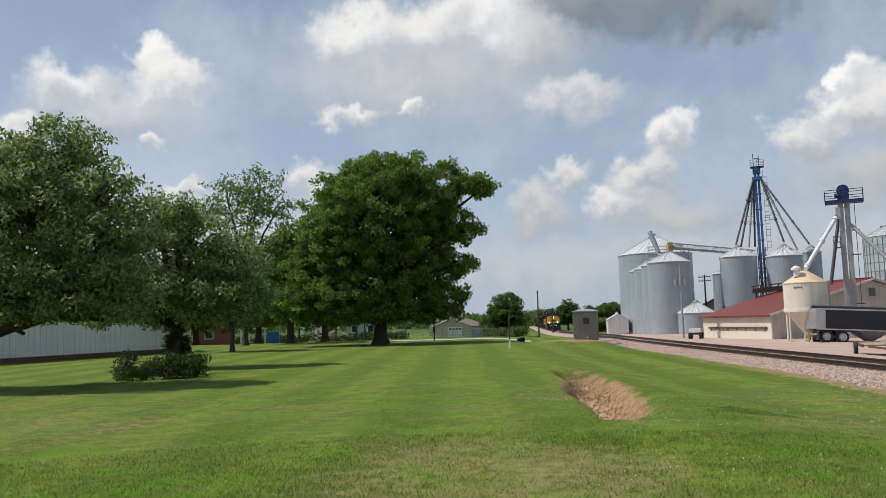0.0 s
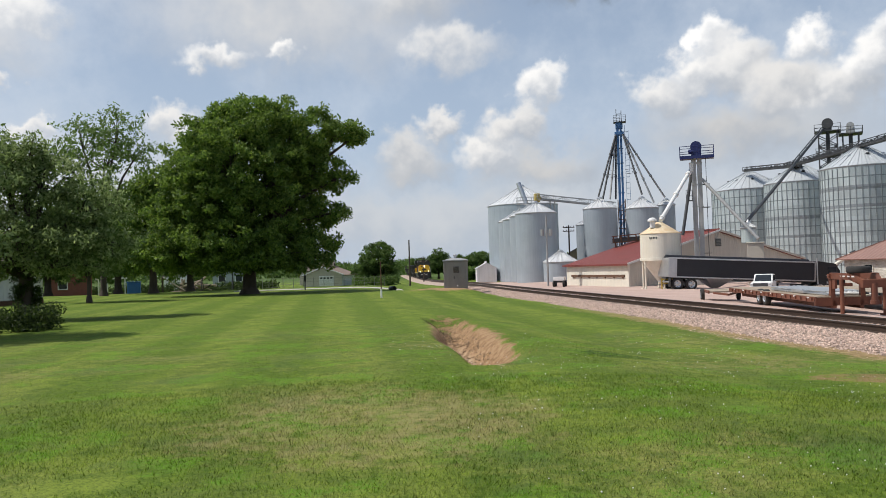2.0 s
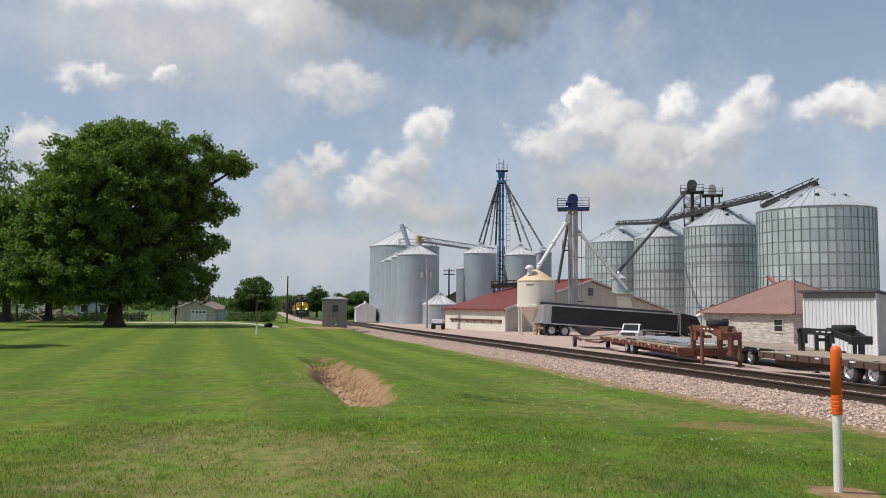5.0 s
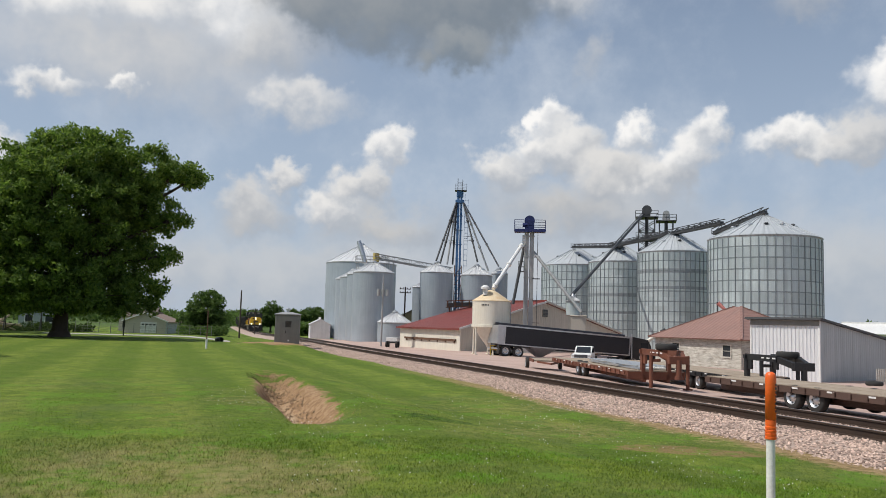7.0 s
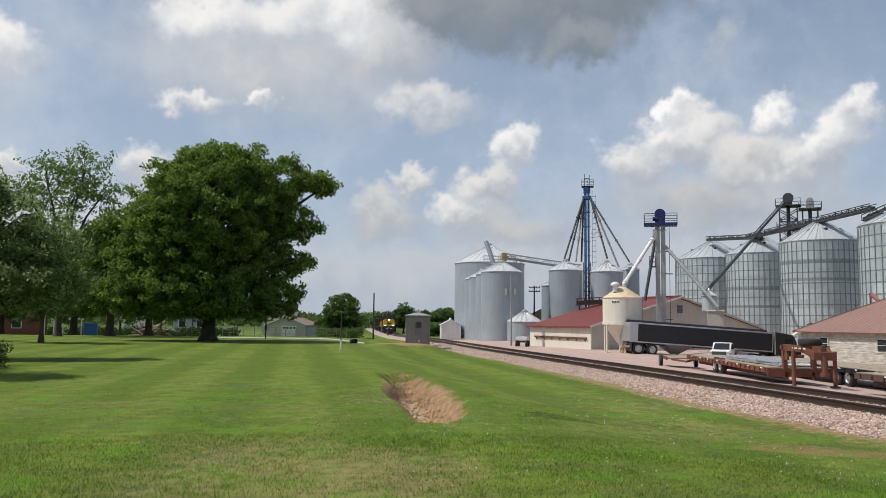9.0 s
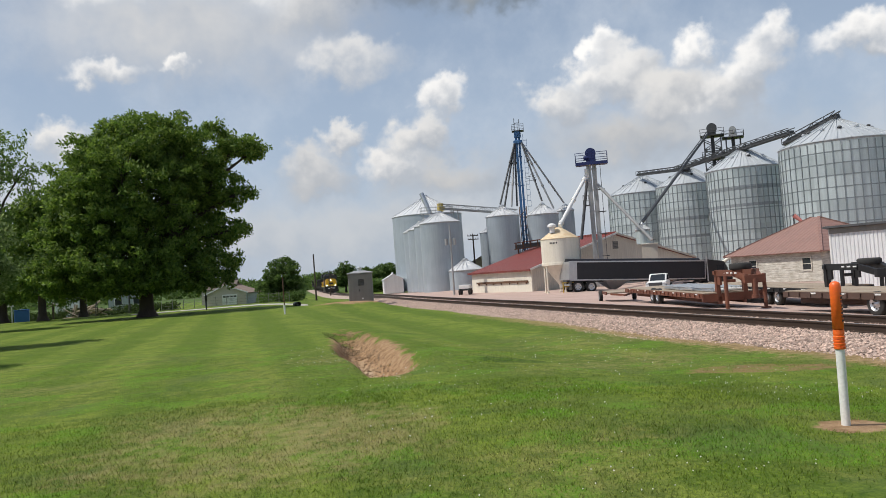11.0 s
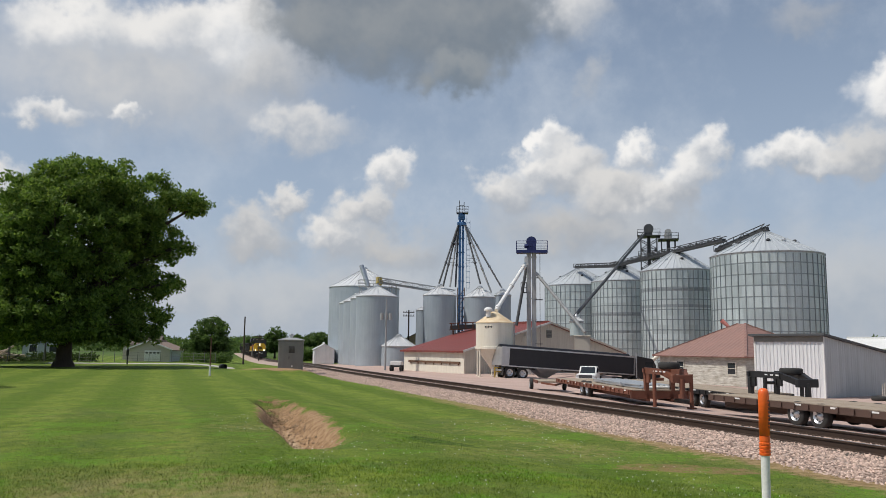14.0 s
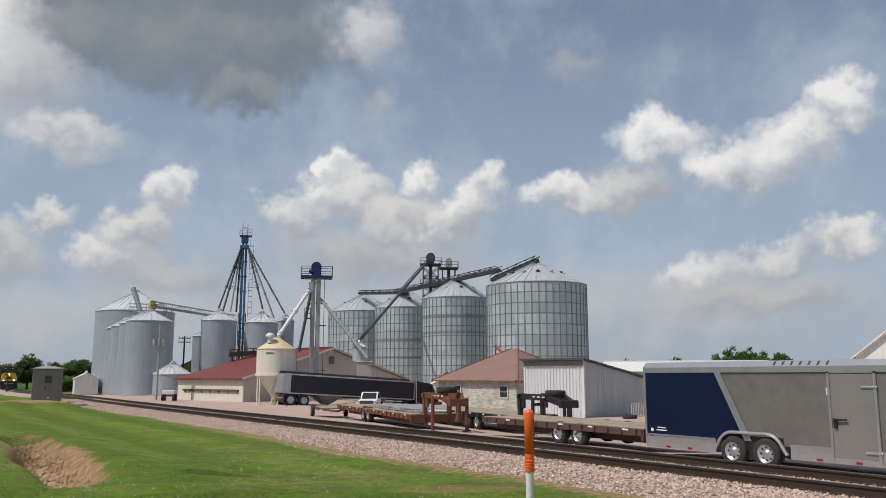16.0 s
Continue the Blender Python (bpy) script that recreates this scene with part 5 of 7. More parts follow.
def build_trailers():
    z = lambda x, y: ground_z(x, y)
    # rust-red trailer: front end near (18.0, 27.6)
    c = Vector((18.15, 28.3)) + Vector((0.97, -0.23)) * 1.25
    a = flatbed("flatbed_trailer", pose(c.x, c.y, z(c.x, c.y), 0, 0, -13.4), 12.4, 0.66, M_redframe, "rust-red gooseneck flatbed trailer with wooden deck and landing legs", (6.6, 7.5), M_redframe)
    # brown trailer along the rails
    flatbed("flatbed_trailer", pose(19.25, 15.6, z(19.2, 19), 0, 0, -4.5), 8.4, 0.72, material("brown_frame_paint", (0.10, 0.055, 0.04), (0.07, 0.045, 0.035), 0.7), "long brown wooden-deck flatbed trailer parked along the rails", (3.0, 4.0))
    # trailer with a black neck behind it
    flatbed("flatbed_trailer", pose(22.9, 26.0, z(23, 27), 0, 0, -12), 14.2, 0.80, M_black, "flatbed trailer with weathered plank deck and black gooseneck", (3.2, 4.2), M_black, reach=2.9)
    # tyres on the necks
    for p, lab in (((18.45, 26.9, 0.66 + 0.80), "a"), ((22.3, 24.6, 0.66 + 0.72), "b")):
        t = tyre_thing(p[0], p[1], 0, 0.42, w=0.25)
        t.matrix_basis = pose(p[0] + 0.45, p[1] - 0.2, z(p[0], p[1]) + p[2] + 0.16 - (0.0 if lab == "a" else -0.15))
        tagged(t, "black spare tyre lying flat on a trailer neck")
    # sheets and bars on the red deck
    for i in range(6):
        bm = B()
        box(bm, (0, 0, 0.04 + 0.02 * (i % 3)), (0.7 + 0.2 * (i % 2), 4.5 - 0.4 * i, 0.05 + 0.02 * (i % 3)), bevel=0.01)
        ob = tagged(new("metal_sheets", mesh_of("metal_sheets", bm, M_whiteplastic if i % 2 else M_chrome)), "pale metal sheets and tubes stacked on the trailer deck", "metal stock", "stacked metal")
        d = a.matrix_basis @ Vector((-0.35 + 0.75 * (i % 2), 2.6 + 1.6 * (i // 2), 0.665))
        ob.matrix_basis = pose(d.x, d.y, d.z, 0, 0, -13.4 + random.uniform(-6, 6))
        for k in range(4):
            part("tube", rod(B(), (-0.3 + 0.2 * k, -2.0 + 0.2 * i, 0.15), (-0.3 + 0.2 * k, 2.0 - 0.1 * i, 0.16), 0.035, seg=8), M_chrome, ob)
    # small utility trailer at the end of the red one
    x, y = spot(27.0, 48)
    u = thing("utility_trailer", pose(x, y, z(x, y), 0, 0, -20), "low rust-red utility trailer with a single axle", "trailer")
    part("bed", box(B(), (0, 0, 0.55), (1.7, 3.6, 0.08)), M_wood, u)
    bm = B()
    for s in (-0.85, 0.85):
        box(bm, (s, 0, 0.55), (0.07, 3.7, 0.16))
    beam(bm, (-0.6, -1.8, 0.5), (0, -3.2, 0.45), 0.08, 0.1)
    beam(bm, (0.6, -1.8, 0.5), (0, -3.2, 0.45), 0.08, 0.1)
    part("frame", bm, M_redframe, u)
    wheel(u, -0.98, 0.2, 0.34, 0.34, 0.2, M_chrome)
    wheel(u, 0.98, 0.2, 0.34, 0.34, 0.2, M_chrome)


def build_cargo_trailer():
    """Enclosed trailer: blue and grey panels parted by a slanting trim, side door, tandem wheels."""
    x, l, w, hb, ht = 17.5, 8.4, 2.4, 0.30, 2.52
    root = thing("enclosed_trailer", pose(x, 15.1, ground_z(x + 1, 11)), "enclosed cargo trailer with navy and grey panels and aluminium trim", "trailer")
    bm = B()
    prism(bm, [(0, 0.55), (w, 0.55), (w, ht - 0.12), (w - 0.12, ht), (0.12, ht), (0, ht - 0.12)], -l, 0)
    part("body", bm, material("grey_panel_paint", (0.215, 0.20, 0.185), (0.165, 0.155, 0.145), 0.3, 0.2, scale=0.8, fine=4), root)
    # navy panel, its front edge slanting
    bm = B()
    pts = [(-0.012, 0.0, 0.62), (-0.012, -3.08, 0.62), (-0.012, -2.30, 2.28), (-0.012, 0.0, 2.28)]
    slab(bm, pts[::-1], 0.014)
    bmesh.ops.recalc_face_normals(bm, faces=bm.faces)
    part("navy_panel", bm, material("navy_panel_paint", (0.003, 0.008, 0.036), (0.005, 0.012, 0.045), 0.22, 0.0, scale=1), root, "dark navy side panel")
    part("rear_panel", box(B(), (w / 2, 0.006, 1.45), (w - 0.1, 0.012, 1.7)), M_grey, root)
    bm = B()
    slab(bm, [(-0.022, -3.10, 0.62), (-0.022, -3.30, 0.62), (-0.022, -2.49, 2.28), (-0.022, -2.31, 2.28)][::-1], 0.02)
    bmesh.ops.recalc_face_normals(bm, faces=bm.faces)
    part("slanting_trim", bm, M_chrome, root)
    bm = B()
    box(bm, (-0.012, -1.13, 0.44), (0.02, 2.26, 0.34))
    box(bm, (-0.03, -1.13, 0.62), (0.03, 2.26, 0.03))
    part("lower_trim", bm, M_chrome, root, "bright aluminium lower band")
    part("lower_trim", box(B(), (-0.012, -(4.3 + l) / 2, 0.44), (0.02, l - 4.3, 0.34)), M_chrome, root, "bright aluminium lower band")
    bm = B()
    box(bm, (w / 2, -l / 2, 0.42), (w - 0.04, l, 0.28))
    part("chassis", bm, M_black, root)
    bm = B()
    prism(bm, [(-0.035, 2.28), (-0.035, 2.42), (0.10, 2.56), (w - 0.10, 2.56), (w + 0.035, 2.42), (w + 0.035, 2.28)], -l - 0.02, 0.02)
    part("roof_cap", bm, M_chrome, root, "rounded aluminium roof edge")
    bm = B()
    for i in range(7):
        box(bm, (0.03, -4.0 - 0.22 * i, 2.49), (0.02, 0.05, 0.12), Matrix.Rotation(radians(42), 4, "Y"))
    part("roof_scuffs", bm, M_dark, root)
    for yy in (-0.02, -l + 0.02):
        part("corner_trim", box(B(), (-0.015, yy, 1.4), (0.05, 0.06, 2.1)), M_chrome, root)
    # fender over the wheels
    for wy in (-2.82, -3.72):
        wm = wheel(root, -0.03, wy, 0.36, 0.36, 0.23, M_chrome)
        wm2 = wheel(root, w + 0.03, wy, 0.36, 0.36, 0.23, M_chrome)
        wm2.matrix_basis = wm2.matrix_basis @ Matrix.Rotation(radians(180), 4, "Y")
    bm = B()
    arc = [(-2.28, 0.36)] + [(-2.82 + 0.46 * math.cos(a), 0.36 + 0.46 * math.sin(a)) for a in np.linspace(0.4, 1.7, 8)] \
        + [(-3.72 + 0.46 * math.cos(a), 0.36 + 0.46 * math.sin(a)) for a in np.linspace(1.45, 2.74, 8)] + [(-4.26, 0.36)]
    for (a, az), (b, bz) in zip(arc, arc[1:]):
        rod(bm, (-0.10, a, az), (-0.10, b, bz), 0.042, seg=8)
    part("fender", bm, M_chrome, root)
    part("wheel_well", box(B(), (-0.006, -3.27, 0.46), (0.02, 1.7, 0.56)), M_black, root)
    # door
    d = part("side_door", box(B(), (-0.012, -5.85, 1.33), (0.03, 0.98, 1.85), bevel=0.008), material("grey_door_paint", (0.25, 0.235, 0.22), (0.21, 0.2, 0.19), 0.35, 0.1), root)
    bm = B()
    for yy in (-5.33, -6.37):
        box(bm, (-0.025, yy, 1.32), (0.04, 0.06, 1.96))
    box(bm, (-0.025, -5.85, 2.29), (0.04, 1.1, 0.06))
    part("door_frame", bm, M_chrome, d)
    for zz in (0.55, 1.95):
        part("hinge", box(B(), (-0.04, -6.24, zz), (0.03, 0.36, 0.05), bevel=0.008), M_chrome, d)
    bm = B()
    box(bm, (-0.045, -5.44, 1.15), (0.04, 0.09, 0.22), bevel=0.01)
    beam(bm, (-0.08, -5.42, 1.22), (-0.08, -5.72, 1.24), 0.03, 0.04)
    part("door_handle", bm, M_black, d)
    part("warning_label", box(B(), (-0.03, -5.30, 1.85), (0.006, 0.07, 0.16)), M_white, d)
    M_red = material("red_lens", (0.35, 0.01, 0.01), (0.28, 0.01, 0.01), 0.2, scale=5, bump=0)
    for yy in (-0.2, -0.75, -1.45, -5.0, -5.9, -6.7):
        part("marker_light", box(B(), (-0.03, yy, 0.32 + (0.28 if yy == -0.2 else 0)), (0.02, 0.14, 0.05), bevel=0.008), M_red, root, "small red marker light")
    bm = B()
    for k, ln in ((0, 0.36), (1, 0.28)):
        box(bm, (-0.03, -0.55, 0.74 + 0.07 * k), (0.006, ln, 0.03))
    rod(bm, (-0.03, -0.22, 0.74), (-0.024, -0.22, 0.74), 0.05, seg=12)
    part("lettering_bars", bm, M_white, root)


def build_grain_trailer():
    a, b = Vector((27.6, 63.0)), Vector((40.2, 62.1))
    d = (b - a).normalized()
    l = (b - a).length
    ang = math.degrees(math.atan2(d.y, d.x))
    root = thing("grain_trailer", pose(a.x, a.y, ground_z(27.6, 63.5), 0, 3.5, ang), "black hopper-bottom grain trailer with aluminium frame and rolled tarpaulin", "trailer")
    w = 2.5
    part("body", box(B(), (l / 2, w / 2, 1.85), (l, w, 1.55), bevel=0.03), M_tarp, root)
    bm = B()
    box(bm, (l / 2, -0.03, 2.64), (l + 0.1, 0.1, 0.12))
    box(bm, (l / 2, w + 0.03, 2.64), (l + 0.1, 0.1, 0.12))
    box(bm, (l / 2, -0.02, 1.07), (l, 0.08, 0.1))
    for xx in (0.03, 0.6, l - 0.05):
        box(bm, (xx, -0.03, 1.86), (0.09, 0.09, 1.6))
    for i in range(6):
        beam(bm, (0.1, -0.05, 1.15 + 0.26 * i), (0.5, -0.05, 1.15 + 0.26 * i), 0.04, 0.05)
    part("aluminium_frame", bm, M_chrome, root)
    part("end_panel", box(B(), (0.3, -0.015, 1.86), (0.5, 0.02, 1.5)), M_chrome, root)
    part("rear_wall", box(B(), (-0.03, w / 2, 1.86), (0.06, w, 1.6), bevel=0.02), M_chrome, root)
    bm = B()
    rod(bm, (0.1, w / 2, 2.64), (l, w / 2, 2.64), 0.28, seg=16)
    box(bm, (l / 2, w / 2, 2.62), (l, w - 0.05, 0.14), bevel=0.05)
    part("tarpaulin", bm, M_tarp, root)
    for xx in (4.4, 8.8):
        bm = B()
        bmesh.ops.create_cone(bm, cap_ends=True, segments=4, radius1=0.35, radius2=1.75, depth=0.85, matrix=pose(xx, w / 2, 0.65, 0, 0, 45))
        part("hopper", bm, M_chrome, root)
    part("chassis", box(B(), (l / 2, w / 2, 0.98), (l, 1.0, 0.18)), M_dark, root)
    for xx in (0.75, 1.95):
        for yy in (0.12, w - 0.12):
            wm = wheel(root, xx, yy, 0.5, 0.5, 0.28, M_chrome)
            wm.matrix_basis = pose(xx, yy, 0.5) @ Matrix.Rotation(radians(-90 if yy < 1 else 90), 4, "X")
            wm.matrix_basis = pose(xx, yy, 0.5) @ Matrix.Rotation(radians(90 if yy > 1 else -90), 4, "X")
    part("mud_flap", box(B(), (0.12, 0.15, 0.6), (0.03, 0.6, 0.75)), M_black, root)
    part("bumper", box(B(), (0.0, w / 2, 0.65), (0.08, w, 0.12)), M_chrome, root)
    # black tractor unit
    x, y = spot(33.15, 74.3)
    t = thing("truck_tractor", pose(x, y, ground_z(x, y), 0, 0, ang), "black truck tractor coupled to the grain trailer", "truck")
    bm = B()
    prism(bm, [(0.0, 0.7), (1.9, 0.7), (1.9, 1.9), (1.55, 2.5), (0.0, 2.75)], 0, 2.3)
    part("cab", bm, M_black, t)
    part("hood", box(B(), (2.6, 1.15, 1.15), (1.5, 1.8, 1.0), bevel=0.15), M_black, t)
    part("side_window", box(B(), (1.2, -0.01, 1.95), (0.7, 0.03, 0.5)), M_glass, t)
    bm = B()
    for xx in (-0.1, 0.75):
        rod(bm, (xx, 0.0, 0.8), (xx, 0.0, 3.0 if xx < 0 else 1.0), 0.07, seg=10)
    box(bm, (0.9, -0.02, 1.5), (0.5, 0.02, 0.04))
    part("exhaust_stack", bm, M_chrome, t)
    for xx in (-1.2, 0.1, 2.7):
        wm = wheel(t, xx, 0.1, 0.5, 0.5, 0.28, M_chrome)
        wm.matrix_basis = pose(xx, 0.1, 0.5) @ Matrix.Rotation(radians(-90), 4, "X")
    part("frame", box(B(), (0.5, 1.15, 0.75), (4.4, 0.9, 0.2)), M_black, t)


def build_pickup():
    x, y = spot(29.85, 66.0)
    root = thing("pickup_truck", pose(x, y, ground_z(x, y) + 0.02, 0, 0, 52) @ Matrix.Diagonal((0.80, 0.80, 0.80, 1)), "white crew-cab pickup truck with a flat steel bed", "truck")
    # nose towards local -x
    bm = B()
    prism(bm, [(-2.6, 0.45), (0.9, 0.45), (0.9, 1.12), (-1.1, 1.12), (-2.45, 1.0), (-2.6, 0.8)], -0.95, 0.95)
    bmesh.ops.bevel(bm, geom=list(bm.edges), offset=0.05, segments=2, affect="EDGES")
    part("body", bm, M_white, root)
    bm = B()
    prism(bm, [(-1.15, 1.1), (0.9, 1.1), (0.8, 1.72), (0.5, 1.8), (-0.35, 1.8)], -0.85, 0.85)
    bmesh.ops.bevel(bm, geom=list(bm.edges), offset=0.04, segments=2, affect="EDGES")
    cab = part("cab", bm, M_white, root)
    for s in (-1, 1):
        bm = B()
        prism(bm, [(-0.85, 1.18), (-0.1, 1.18), (-0.1, 1.68), (-0.42, 1.68)], s * 0.855 - 0.006, s * 0.855 + 0.006)
        prism(bm, [(-0.02, 1.18), (0.72, 1.18), (0.66, 1.68), (-0.02, 1.68)], s * 0.855 - 0.006, s * 0.855 + 0.006)
        part("side_window", bm, M_glass, cab)
    bm = B()
    slab(bm, [(-1.10, -0.75, 1.15), (-1.10, 0.75, 1.15), (-0.44, 0.68, 1.74), (-0.44, -0.68, 1.74)], -0.02)
    part("windshield", bm, M_glass, cab)
    part("flat_bed", box(B(), (2.0, 0, 0.98), (2.3, 2.0, 0.1), bevel=0.02), M_rust, root)
    part("headache_rack", box(B(), (0.98, 0, 1.35), (0.06, 1.7, 0.7)), M_dark, root)
    part("grille", box(B(), (-2.6, 0, 0.85), (0.06, 1.3, 0.3), bevel=0.02), M_dark, root)
    part("bumper", box(B(), (-2.66, 0, 0.55), (0.14, 1.85, 0.18), bevel=0.03), M_chrome, root)
    for s in (-0.78, 0.78):
        part("headlight", box(B(), (-2.56, s, 0.88), (0.08, 0.26, 0.18), bevel=0.02), M_chrome, root)
    part("frame", box(B(), (1.4, 0, 0.7), (3.2, 0.8, 0.18)), M_black, root)
    for xx in (-1.75, 2.0):
        for s in (-1, 1):
            wm = wheel(root, xx, s * 0.86, 0.39, 0.39, 0.25, M_chrome)
            wm.matrix_basis = pose(xx, s * 0.86, 0.39) @ Matrix.Rotation(radians(90 * s), 4, "X")


build_trailers()
build_cargo_trailer()
build_grain_trailer()
build_pickup()


# ---------------------------------------------------------------- trees
def leaf_mesh(name, centres, per, spread, leaf, mat, seed, droop=0.35, outward=None):
    """Many small pointed leaves, scattered in clumps round the centres."""
    rng = np.random.default_rng(seed)
    c = np.repeat(np.asarray(centres, float), per, axis=0)
    n = len(c)
    off = rng.normal(size=(n, 3))
    off *= (spread * rng.random((n, 1)) ** 0.5) / np.linalg.norm(off, axis=1, keepdims=True)
    off[:, 2] *= 0.7
    p = c + off
    a = rng.normal(size=(n, 3))
    a[:, 2] -= droop
    a /= np.linalg.norm(a, axis=1, keepdims=True)
    nn = rng.normal(size=(n, 3)) * 0.8 + off / max(spread, 0.01) * 0.8
    nn[:, 2] += 0.7
    b = np.cross(nn, a)
    b /= np.linalg.norm(b, axis=1, keepdims=True) + 1e-6
    ln = leaf * (0.6 + 0.8 * rng.random((n, 1)))
    wd = ln * 0.42
    v = np.stack([p - a * ln / 2, p + b * wd / 2, p + a * ln / 2, p - b * wd / 2], 1).reshape(-1, 3)
    f = np.arange(4 * n).reshape(-1, 4)
    me = bpy.data.meshes.new(name)
    me.vertices.add(4 * n)
    me.vertices.foreach_set("co", v.ravel())
    me.loops.add(4 * n)
    me.loops.foreach_set("vertex_index", f.ravel())
    me.polygons.add(n)
    me.polygons.foreach_set("loop_start", np.arange(n) * 4)
    me.polygons.foreach_set("loop_total", np.full(n, 4))
    me.update(calc_edges=True)
    me.materials.append(mat)
    return me


def limb(bm, pts, r0, r1, seg=7):
    n = len(pts) - 1
    for i in range(n):
        rod(bm, pts[i], pts[i + 1], r0 + (r1 - r0) * i / n, r0 + (r1 - r0) * (i + 1) / n, seg=seg, caps=False)


def tree(name, x, y, trunk_r, fork, lobes, clumps, per, leaf, mat, label, seed=1, spread=0.6, shell=0.45, z0=None, lean=(0, 0), low=0.9):
    """Trunk and limbs to each lobe of the crown; clumps of leaves fill the shells of the lobes, with gaps between."""
    rng = np.random.default_rng(seed)
    zb = ground_z(x, y) if z0 is None else z0
    root = thing(name, pose(x, y, zb), label, "tree", "trees")
    bm = B()
    top = Vector((lean[0], lean[1], fork))
    limb(bm, [Vector((0, 0, -0.15)), Vector((0, 0, 0.25)), top * 0.5, top], trunk_r, trunk_r * 0.72, 14)
    rod(bm, (0, 0, -0.15), (0, 0, 0.45), trunk_r * 1.5, trunk_r, seg=14, caps=False)
    vol = np.array([rx * ry * rz for _, _, _, rx, ry, rz in lobes]) ** 0.75
    cnt = np.maximum(6, (clumps * vol / vol.sum())).astype(int)
    centres = []
    for (dx, dy, dz, rx, ry, rz), k in zip(lobes, cnt):
        c = Vector((dx, dy, dz))
        mid = top.lerp(c, 0.55) + Vector((0, 0, 0.10 * (c - top).length))
        limb(bm, [top * 0.92, mid, c], trunk_r * 0.45, 0.06)
        u = rng.normal(size=(k, 3))
        u /= np.linalg.norm(u, axis=1, keepdims=True)
        rad = shell + (1 - shell) * rng.random((k, 1)) ** 0.6
        rad *= 1 + np.clip(0.14 * rng.normal(size=(k, 1)), -0.4, 0.14)
        pts = u * rad * np.array([rx, ry, rz]) + np.array([dx, dy, dz])
        pts = pts[pts[:, 2] > low]
        centres.append(pts)
        for q in pts[:max(4, k // 9)]:
            e = Vector(q)
            m2 = c.lerp(e, 0.5) + Vector((0, 0, 0.12))
            limb(bm, [mid.lerp(c, 0.6), m2, e], 0.05, 0.014, 5)
    part("trunk", bm, M_bark, root, smooth=True)
    crown = new("crown", leaf_mesh("crown", np.concatenate(centres), per, spread, leaf, mat, seed + 50))
    crown.parent = root
    return root


